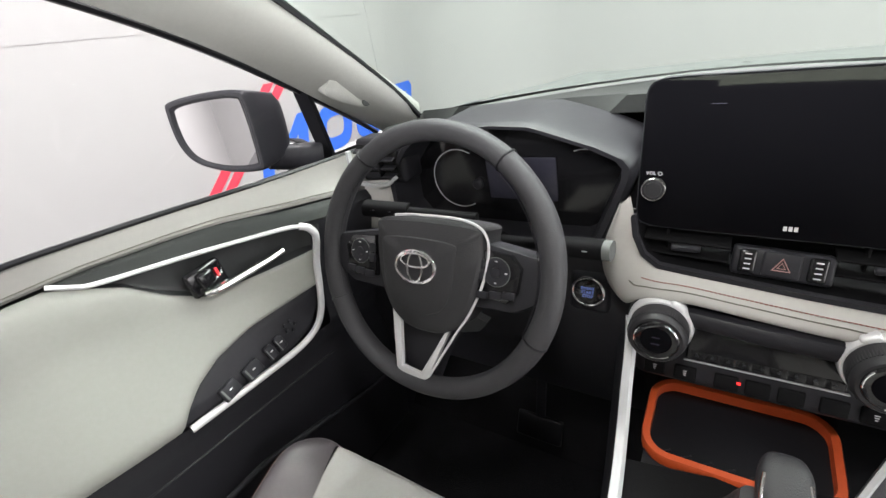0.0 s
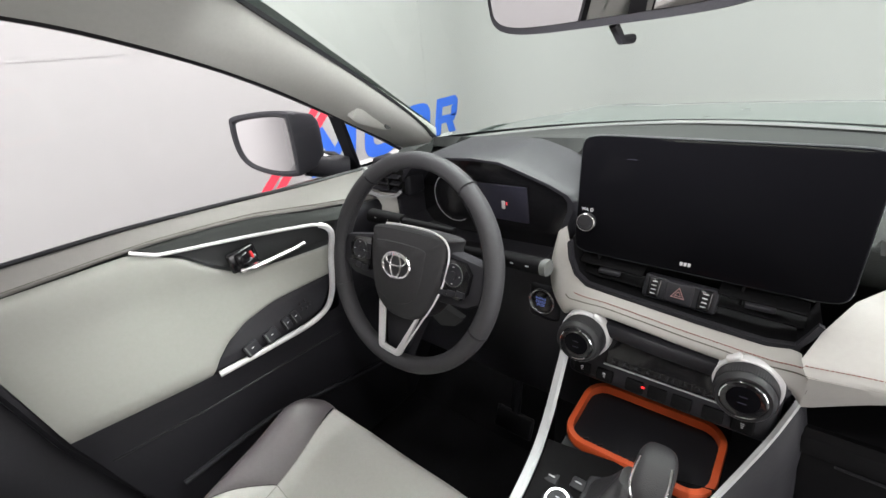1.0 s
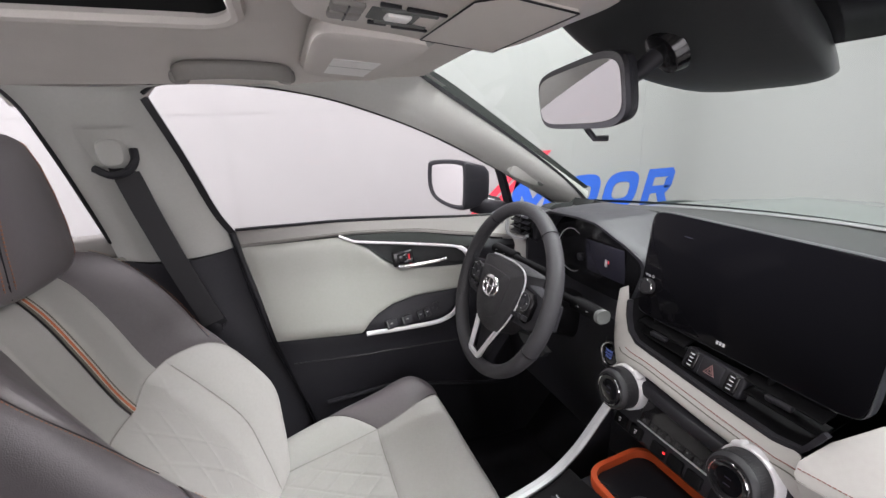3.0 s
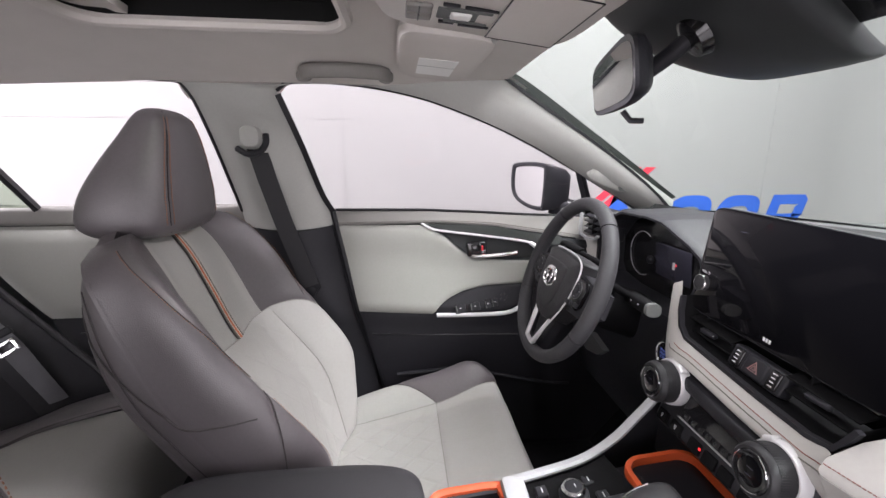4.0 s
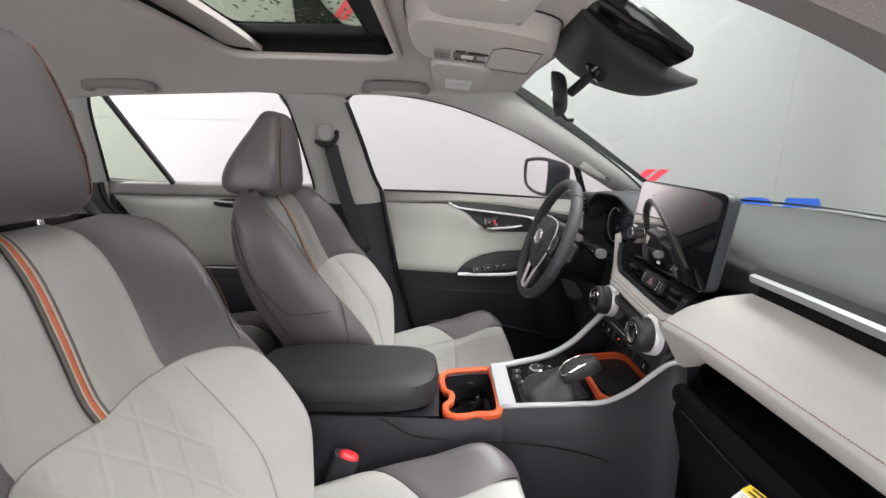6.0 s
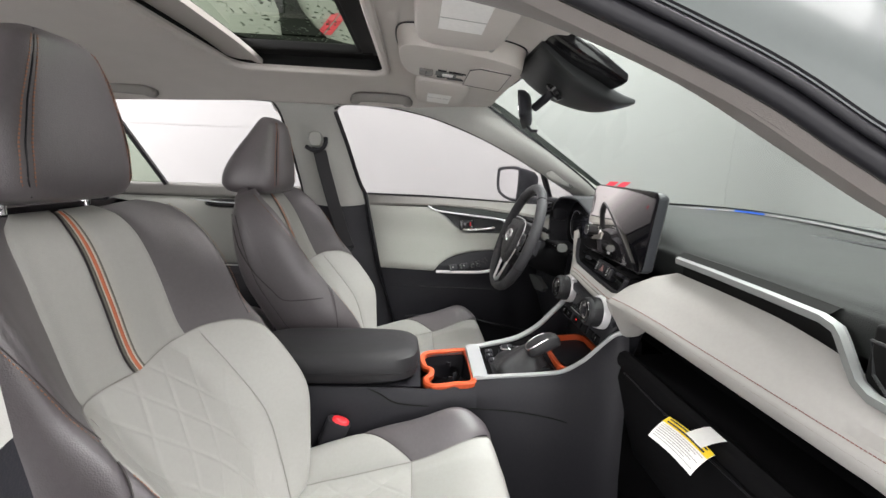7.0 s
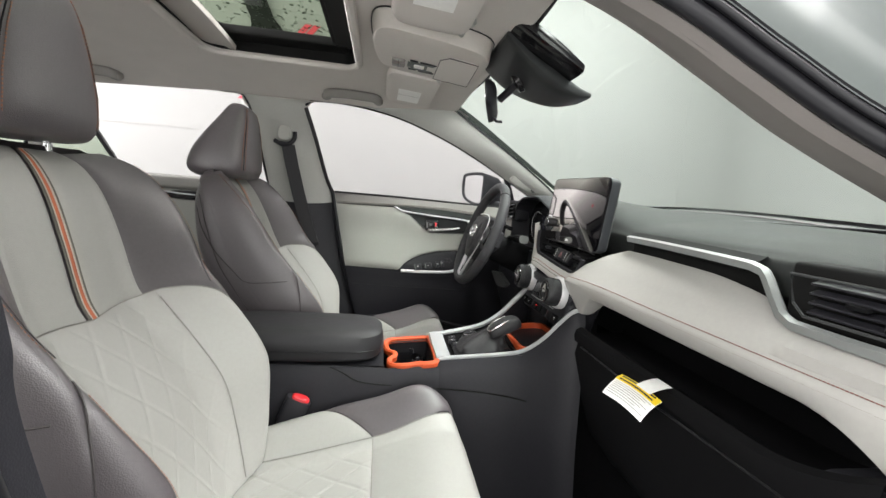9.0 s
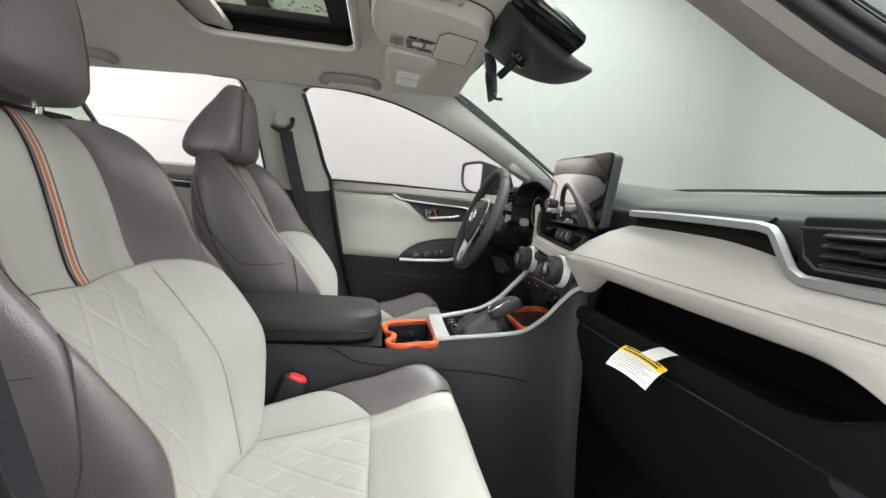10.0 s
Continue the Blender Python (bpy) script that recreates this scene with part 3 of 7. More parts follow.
    if sgn < 0:
        b_f = lifted(b_f, 0.0, 0.0, -0.035)
    structure("trim", skin_between(S(b_f), S(b_r), 40, 8, 0.03), TRIMG, "light grey centre pillar trim")
    low_f = [(-0.762, 0.062, 1.15), (-0.76, 0.085, 1.02), (-0.75, 0.115, 0.89), (-0.75, 0.16, 0.72), (-0.74, 0.22, 0.50)]
    if sgn < 0:
        low_f = lifted(low_f, 0.008, 0.0, -0.045)
    low_r = [(-0.755, -0.19, 1.15), (-0.76, -0.2, 1.02), (-0.76, -0.2, 0.89), (-0.76, -0.25, 0.72), (-0.74, -0.35, 0.50)]
    structure("trim", skin_between(S(low_f), S(low_r), 24, 6, 0.045 if sgn > 0 else 0.02), BLACK, "black lower centre pillar trim")
    # rear pillar and quarter window surround
    c_a = [(-0.628, -0.84, 1.503), (-0.635, -0.88, 1.487), (-0.66, -0.9, 1.42), (-0.70, -0.918, 1.31), (-0.742, -0.935, 1.205), (-0.76, -0.95, 1.12)]
    c_b = [(-0.630, -0.95, 1.49), (-0.645, -0.955, 1.45), (-0.66, -0.955, 1.42), (-0.70, -0.975, 1.31), (-0.735, -1.02, 1.24), (-0.76, -1.1, 1.12)]
    structure("trim", skin_between(S(c_a), S(c_b), 24, 4, 0.012), TRIMG, "light grey rear pillar trim")
    q_top = [(-0.645, -0.955, 1.45), (-0.64, -0.985, 1.473), (-0.65, -1.05, 1.455), (-0.67, -1.13, 1.40), (-0.71, -1.2, 1.30), (-0.735, -1.17, 1.24), (-0.74, -1.02, 1.235)]
    q_out = [(-0.63, -0.95, 1.49), (-0.62, -1.02, 1.495), (-0.61, -1.3, 1.46), (-0.62, -1.6, 1.38), (-0.72, -1.6, 1.20), (-0.76, -1.3, 1.1), (-0.76, -1.0, 1.1)]
    structure("trim", skin_between(S(q_top), S(q_out), 40, 5, 0.01), TRIMG, "light grey quarter window surround")
    structure("trim", skin_between(S([(-0.76, -0.93, 1.15), (-0.76, -1.3, 1.12), (-0.74, -1.75, 1.2)]), S([(-0.74, -0.85, 0.45), (-0.72, -1.3, 0.45), (-0.72, -1.75, 0.5)]), 12, 4, 0.0), BLACK, "black cargo side lining")
    # outer skin of the car's side under the windows
    o_top = [(-0.80, 1.05, 1.13), (-0.83, 0.6, 1.15), (-0.83, 0.0, 1.17), (-0.83, -0.8, 1.2), (-0.80, -1.5, 1.25), (-0.75, -1.9, 1.25)]
    o_bot = [(-0.92, 1.05, 0.3), (-0.92, 0.6, 0.3), (-0.92, 0.0, 0.3), (-0.92, -0.8, 0.3), (-0.92, -1.5, 0.4), (-0.85, -1.9, 0.5)]
    if sgn == 1:
        structure("car_side", skin_between(o_top, o_bot, 20, 6, -0.05), PAINT, "grey-green painted side of the car")
        structure("trim", skin_between([(-0.752, 1.0, 1.155), (-0.757, 0.4, 1.17), (-0.755, 0.05, 1.182), (-0.75, -0.9, 1.205), (-0.75, -1.7, 1.24)], [(-0.80, 1.05, 1.13), (-0.83, 0.6, 1.15), (-0.83, 0.0, 1.17), (-0.83, -0.8, 1.2), (-0.80, -1.5, 1.25)], 20, 3, 0.0), RUBBER, "black outer window sill strip")

# glass
def base_z(x):
    """Height of the foot of the windscreen."""
    return 1.216 - 0.065 * x * x - 0.010 * smooth(x, [-0.1, 0.3], [0.0, 1.0])


ws_rows = []
for f in np.linspace(0, 1, 12):
    l = Vector(WS_EDGE[2]).lerp(Vector(WS_EDGE[-1]), f)
    row = []
    for x in np.linspace(-1, 1, 16):
        bow = (1 - x * x)
        row.append((abs(l.x) * x, l.y + (0.05 + 0.10 * f) * bow, l.z + 0.012 * bow * (1 - f) + (base_z(abs(l.x) * x) - 1.222) * f ** 6))
    ws_rows.append(row)
ws = structure("windshield", grid_bm(ws_rows), WINDSHIELD, "green-tinted windscreen")
ws.visible_shadow = False
edge_l = [Vector(r[0]) for r in ws_rows]
edge_r = [Vector(r[-1]) for r in ws_rows]
head = [Vector(p) for p in ws_rows[0]]
structure("trim", merge(sweep(edge_l, [(-0.004, -0.003), (0.004, -0.003), (0.004, 0.004), (-0.004, 0.004)], up=(0, 0.5, 0.85)), sweep(edge_r, [(-0.008, -0.003), (0.008, -0.003), (0.008, 0.004), (-0.008, 0.004)], up=(0, 0.5, 0.85)), sweep(head, [(-0.008, -0.003), (0.008, -0.003), (0.008, 0.004), (-0.008, 0.004)], up=(0, 0.5, 0.85))), RUBBER, "black ceramic edge of the windscreen")
base_line = [Vector(p) for p in ws_rows[-1]]
base_in = [Vector(p) for p in ws_rows[-2]]
structure("trim", grid_bm([[p + Vector((0, -0.002, 0.002)) for p in base_line], [a.lerp(b, 0.30) + Vector((0, -0.002, -0.002)) for a, b in zip(base_line, base_in)]]), RUBBER, "black ceramic band at the foot of the windscreen")
head_in = [(x, 0.5, ceil_z(x, 0.5)) for x in np.linspace(-0.58, 0.58, 16)]
head_mid = [Vector(a).lerp(b, 0.5) + Vector((0, 0, -0.004)) for a, b in zip(head_in, head)]
structure("trim", grid_bm([head_in, head_mid, head]), TAUPE, "taupe windscreen header lining")
roof_front = [(x, 0.52, ceil_z(x, 0.5) + 0.07) for x in np.linspace(-0.58, 0.58, 16)]
structure("roof_front", grid_bm([roof_front, [p + Vector((0, 0.012, 0.014)) for p in head]]), PAINT, "painted front edge of the roof")


def pane_from(name, outline, material, label):
    bm = bmesh.new()
    f = bm.faces.new([bm.verts.new(p) for p in outline])
    bmesh.ops.triangulate(bm, faces=[f])
    bmesh.ops.recalc_face_normals(bm, faces=bm.faces)
    ob = structure(name, bm, material, label)
    ob.visible_shadow = False
    return ob


pane_from("window_1", [(-0.755, 0.05, 1.165)] + [(x, y, z) for x, y, z in WIN_TOP] + [(-0.757, 0.4, 1.155)], SIDEGLASS, "clear front door window glass")
pane_from("window_2", [p for p in REAR_TOP], SIDEGLASS, "clear rear door window glass")
pane_from("window_3", QUARTER, REARGLASS, "green rear quarter glass")
pane_from("window_4", mirrored(QUARTER), REARGLASS, "green rear quarter glass")

# black seals round the side windows
seal = thing("window_seals", (-0.7, 0, 1.2), "black rubber seals round the side windows", "seal", kind="structure")
part("front_seal", sweep(catmull([(-0.752, 0.052, 1.185), (-0.729, 0.027, 1.242), (-0.68, -0.008, 1.369), (-0.636, -0.044, 1.482)], 20), [(-0.007, -0.006), (0.007, -0.006), (0.007, 0.006), (-0.007, 0.006)], up=(1, 0, 0.3)), RUBBER, seal)
part("front_seal", tube(catmull(WIN_TOP, 50), 0.005, 6), RUBBER, seal)
part("rear_seal", tube(catmull(REAR_TOP, 60), 0.005, 6), RUBBER, seal)
part("divider", sweep([(-0.626, -0.83, 1.503), (-0.745, -0.70, 1.2)], [(-0.006, -0.01), (0.006, -0.01), (0.006, 0.01), (-0.006, 0.01)], up=(1, 0, 0.3)), RUBBER, seal, "black division bar of the rear door window")
part("quarter_seal", tube(catmull(QUARTER, 40, True), 0.006, 6, True), RUBBER, seal)
part("sail_bar", sweep([(-0.704, 0.738, 1.305), (-0.752, 0.805, 1.155)], [(-0.006, -0.014), (0.006, -0.014), (0.006, 0.014), (-0.006, 0.014)], up=(1, 0, 0.3)), RUBBER, seal, "black bar before the small fixed pane")
# rear door glass behind the division bar is darker green privacy glass
pane_from("window_5", [(-0.744, -0.925, 1.205), (-0.702, -0.908, 1.31), (-0.662, -0.891, 1.42), (-0.637, -0.872, 1.487), (-0.631, -0.84, 1.50), (-0.746, -0.705, 1.205)], REARGLASS, "green fixed pane of the rear door")

# floor pan, bulkhead, tail
slab("car_floor", -0.78, 0.78, -1.85, 0.9, 0.36, 0.40, CARPET, "black carpet of the car")
structure("bulkhead", grid_bm([[(x, 0.86, 0.40) for x in (-0.78, 0.78)], [(x, 1.05, 0.62) for x in (-0.78, 0.78)], [(x, 1.06, 1.18) for x in (-0.78, 0.78)]]), CARPET, "black carpeted footwell end")
structure("tailgate", grid_bm([[(x, -1.95, 0.5) for x in (-0.75, 0.75)], [(x, -1.95, 1.05) for x in (-0.75, 0.75)]]), BLACK, "black tailgate lining")
structure("rear_window", grid_bm([[(x, -1.95, 1.05) for x in (-0.70, 0.70)], [(x, -1.8, 1.44) for x in (-0.58, 0.58)]]), REARGLASS, "green rear window glass").visible_shadow = False
for sx, ya in ((-1, 0.22), (1, 0.82)):
    structure("kick_panel", grid_bm([[(sx * 0.745, y, z) for z in (0.38, 0.8, 1.14)] for y in (ya, ya * 0.5 + 0.54, 1.08)]), BLACK, "black footwell side lining")
slab("door_sill", 0.70, 0.90, -0.75, 1.0, 0.30, 0.46, BLACK, "black sill under the passenger side openings")

# bonnet with water drops
hood_rows = []
for y in np.linspace(1.15, 2.25, 16):
    row = []
    for x in np.linspace(-0.80, 0.80, 24):
        z = lin(y, [1.05, 1.25, 1.6, 2.0, 2.15, 2.25], [1.165, 1.185, 1.175, 1.12, 1.06, 0.95]) - 0.06 * (abs(x) / 0.8) ** 3 + 0.012 * math.exp(-((abs(x) - 0.45) / 0.06) ** 2)
        row.append((x, y, z))
    hood_rows.append(row)
HOODM = mat("wet_grey_green_paint", (0.10, 0.115, 0.112), 0.3, metal=0.2, vary=0.1, scale=200, bump=1.0, bump_scale=130, coat=0.7)
structure("bonnet", thick(hood_rows, 0.02), HOODM, "wet grey-green bonnet covered with water drops")
structure("cowl", grid_bm([[(x, 1.13 - 0.3 * x * x, 1.185) for x in np.linspace(-0.75, 0.75, 8)], [(x, 1.17 - 0.2 * x * x, 1.15) for x in np.linspace(-0.75, 0.75, 8)]]), BLACK, "black cowl at the foot of the windscreen")
structure("car_front", grid_bm([[(x, 2.26, 0.3) for x in np.linspace(-0.85, 0.85, 6)], [(x, 2.26, 0.96) for x in np.linspace(-0.8, 0.8, 6)]]), PAINT, "painted nose of the car")
structure("fender", merge(skin_between([(-0.80, 1.08, 1.105), (-0.80, 1.6, 1.115), (-0.80, 2.25, 0.9)], [(-0.92, 1.05, 0.3), (-0.92, 1.6, 0.3), (-0.85, 2.25, 0.3)], 16, 6, -0.04), skin_between([(0.80, 1.08, 1.105), (0.80, 1.6, 1.115), (0.80, 2.25, 0.9)], [(0.92, 1.05, 0.3), (0.92, 1.6, 0.3), (0.85, 2.25, 0.3)], 16, 6, -0.04)), PAINT, "grey-green painted front wings")

# the passenger's door opening: seals and painted pillar outside the trim
A_T = [(0.757, 0.95, 1.165), (0.735, 0.75, 1.232), (0.711, 0.615, 1.291), (0.695, 0.54, 1.335), (0.677, 0.457, 1.385), (0.648, 0.276, 1.462), (0.634, 0.15, 1.49), (0.628, 0.0, 1.502), (0.628, -0.27, 1.504)]


A_T = lifted(A_T, -0.012, -0.028)
opening = thing("door_frame", (0.75, 0.4, 1.2), "painted door frame with black rubber seals", "door frame", kind="structure")
part("pillar_flange", skin_between(lifted(A_T, -0.004, -0.002), lifted(A_T, 0.011, 0.002), 50, 4, 0.001), PILLARM, opening, "pillar lining edge darkened for shade")
part("inner_seal", tube(catmull(lifted(A_T, 0.0165, 0.009), 60), 0.0078, 14), RUBBER, opening)
part("seal_channel", skin_between(lifted(A_T, 0.012, 0.010), lifted(A_T, 0.030, 0.024), 50, 4, 0.001), RUBBER, opening)
part("outer_seal", tube(catmull(lifted(A_T, 0.0255, 0.0180), 60), 0.0036, 10), RUBBER, opening)
part("outer_pillar", skin_between(lifted(A_T, 0.0285, 0.0215), [(0.66, 1.02, 1.225), (0.64, 0.80, 1.37), (0.632, 0.66, 1.455), (0.625, 0.58, 1.505), (0.61, 0.52, 1.56), (0.595, 0.30, 1.60), (0.595, 0.15, 1.60), (0.595, 0.0, 1.60), (0.595, -0.27, 1.60)], 60, 16, -0.024), PAINT, opening)
B_S = [(0.645, -0.054, 1.506), (0.656, -0.050, 1.482), (0.697, -0.023, 1.369), (0.725, -0.007, 1.290), (0.742, 0.005, 1.242), (0.756, 0.020, 1.175), (0.764, 0.032, 1.12), (0.770, 0.048, 1.04), (0.756, 0.08, 0.89), (0.755, 0.125, 0.72), (0.75, 0.185, 0.46)]
P_E = [(0.628, -0.060, 1.506), (0.640, -0.055, 1.48), (0.680, -0.027, 1.368), (0.702, -0.015, 1.300), (0.725, 0.003, 1.245), (0.738, 0.017, 1.187), (0.742, 0.025, 1.136)]
P_O = [(x + 0.017, y + 0.001, z - 0.004) for x, y, z in P_E]
part("rear_seal", tube(catmull(lifted(B_S, 0.015, 0.0, -0.006), 60), 0.011, 10), RUBBER, opening)
part("pillar_edge_trim", merge(skin_between(P_O, P_E, 40, 4, -0.001), skin_between(P_E, lifted(P_E, -0.010, 0.0, -0.10), 40, 4, 0.0)), TRIMG, opening, "light grey pillar edge trim")
part("lower_pillar_trim", merge(skin_between([(0.7575, 0.0245, 1.132), (0.763, 0.037, 1.08), (0.768, 0.050, 1.0), (0.75, 0.10, 0.80)], [(0.741, 0.0235, 1.136), (0.746, 0.036, 1.09), (0.750, 0.046, 1.03), (0.73, 0.09, 0.80)], 30, 4, -0.001), skin_between([(0.741, 0.0235, 1.136), (0.746, 0.036, 1.09), (0.750, 0.046, 1.03), (0.73, 0.09, 0.80)], [(0.731, -0.08, 1.136), (0.736, -0.07, 1.09), (0.74, -0.06, 1.03), (0.72, -0.02, 0.80)], 30, 4, 0.0)), BLACK, opening, "black lower pillar trim")
part("painted_pillar", skin_between(lifted(B_S, 0.024, 0.0, -0.008), lifted(B_S, 0.09, 0.0, -0.03), 50, 4, -0.004), PAINT, opening)
# the unseen rear door on this side is left out to light the bench
part("rear_panel", skin_between([(0.80, -0.96, 1.20), (0.80, -1.2, 1.22), (0.78, -1.5, 1.25), (0.75, -1.9, 1.25)], [(0.90, -0.70, 0.42), (0.92, -1.1, 0.35), (0.92, -1.5, 0.4), (0.85, -1.9, 0.5)], 16, 5, -0.04), PAINT, opening)
structure("roof_side", merge(skin_between([(-0.60, 0.30, 1.60), (-0.60, -0.3, 1.60), (-0.60, -0.95, 1.58), (-0.60, -1.85, 1.45)], [(-0.665, 0.30, 1.515), (-0.66, -0.3, 1.53), (-0.665, -0.95, 1.52), (-0.70, -1.85, 1.38)], 20, 4, -0.01), skin_between([(0.60, -0.25, 1.577), (0.60, -1.0, 1.545), (0.60, -1.85, 1.44)], [(0.66, -0.25, 1.51), (0.66, -1.0, 1.47), (0.70, -1.85, 1.3)], 20, 4, -0.01), skin_between([(-0.60, 0.30, 1.60), (-0.625, 0.50, 1.55), (-0.65, 0.75, 1.40), (-0.68, 1.02, 1.225)], [(-0.66, 0.30, 1.505), (-0.69, 0.50, 1.44), (-0.735, 0.75, 1.315), (-0.79, 1.02, 1.165)], 20, 4, -0.01)), PAINT, "painted roof edges and outer pillars")


# ---- front seats ----
BACK_LINE = [(0.085, 0.640), (0.050, 0.72), (0.010, 0.82), (-0.045, 0.91), (-0.100, 0.998), (-0.136, 1.09), (-0.166, 1.16), (-0.188, 1.195), (-0.203, 1.212), (-0.222, 1.225)]
BZ = [p[1] for p in BACK_LINE]
BY = [p[0] for p in BACK_LINE]


LEAN = [0.0]


def back_point(u, v, out=0.0):
    """The seat back's front skin: u from -1 to 1 across, v from 0 to 1 up."""
    z = 0.640 + v * 0.585
    y = smooth(z, BZ, BY) + LEAN[0] * max(0.0, z - 1.0)
    w = smooth(v, [0, 0.2, 0.45, 0.62, 0.78, 0.9, 0.96, 1.0], [0.200, 0.247, 0.273, 0.279, 0.280, 0.269, 0.240, 0.14])
    a = abs(u)
    b = smooth(v, [0, 0.15, 0.32, 0.5, 0.65, 0.8, 1.0], [0.035, 0.075, 0.102, 0.095, 0.08, 0.062, 0.02])
    s = min(max((a - 0.30) / 0.54, 0), 1)
    lift = b * s * s * (3 - 2 * s)
    if a > 0.78:
        e = (a - 0.78) / 0.22
        lift -= (b + 0.02) * (1 - math.sqrt(max(0.0, 1 - e * e)))
    lift += 0.010 * math.exp(-((v - 0.33) / 0.2) ** 2) * (1 - min(1, a / 0.6) ** 2)
    x = w * u * (1 - 0.10 * max(0, a - 0.7) / 0.3)
    tilt = Vector((0, 0.92, 0.39))
    return Vector((x, y, z)) + tilt * (lift + out)


def cushion_point(u, w, out=0.0):
    """The seat cushion's upper skin: u across, w from 0 (rear) to 1 (front lip)."""
    ys = smooth(w, [0, 0.3, 0.62, 0.85, 0.93, 0.97, 1.0], [0.03, 0.17, 0.325, 0.455, 0.492, 0.508, 0.512])
    z = smooth(w, [0, 0.3, 0.62, 0.85, 0.93, 0.97, 1.0], [0.635, 0.655, 0.690, 0.727, 0.722, 0.70, 0.655])
    a = abs(u)
    half = smooth(w, [0, 0.3, 0.8, 1.0], [0.23, 0.258, 0.262, 0.24])
    b = smooth(w, [0, 0.2, 0.55, 0.75, 0.93, 1.0], [0.035, 0.05, 0.064, 0.064, 0.03, 0.0])
    s = min(max((a - 0.52) / 0.34, 0), 1)
    z += b * s * s * (3 - 2 * s) - 0.006 * (1 - a)
    if a > 0.86:
        e = (a - 0.86) / 0.14
        z -= (b + 0.05) * (1 - math.sqrt(max(0.0, 1 - e * e)))
    y_bow = -0.05 * max(0, a - 0.45) ** 1.5 * (1 if w > 0.6 else 0) * (w - 0.6) / 0.4
    nrm = Vector((0, 0.15 + 0.8 * max(0, (w - 0.9) / 0.1), 1.0)).normalized()
    return Vector((half * u, ys + y_bow, z)) + nrm * out


def panel_bm(surface, ul, ur, vb, vt, nu, nv, groove=0.005, relief=None):
    """A padded panel on a skin, its edges sunk into the seams."""
    rows = []
    for j in range(nv + 1):
        t = j / nv
        row = []
        for i in range(nu + 1):
            s = i / nu
            u = ul(t) * (1 - s) + ur(t) * s
            v = vb(u) * (1 - t) + vt(u) * t
            f = (1 - abs(2 * s - 1) ** 10) * (1 - abs(2 * t - 1) ** 14)
            o = -groove * (1 - f)
            if relief:
                o += relief(u, v) * f
            row.append(surface(u, v, o))
        rows.append(row)
    bm = grid_bm(rows)
    return bm


def quilt(ku, kv, dep):
    def f(u, v):
        a, b = u * ku + v * kv, u * ku - v * kv
        da = abs(a - round(a))
        db = abs(b - round(b))
        return -dep * max(math.exp(-(da / 0.05) ** 2), math.exp(-(db / 0.05) ** 2))
    return f


def lobe_top(u):
    a = abs(u)
    return smooth(a, [0, 0.3, 0.48, 0.62, 0.75, 0.86, 0.93, 1.0], [0.580, 0.591, 0.590, 0.572, 0.532, 0.462, 0.385, 0.25])


def const(c):
    return lambda q: c


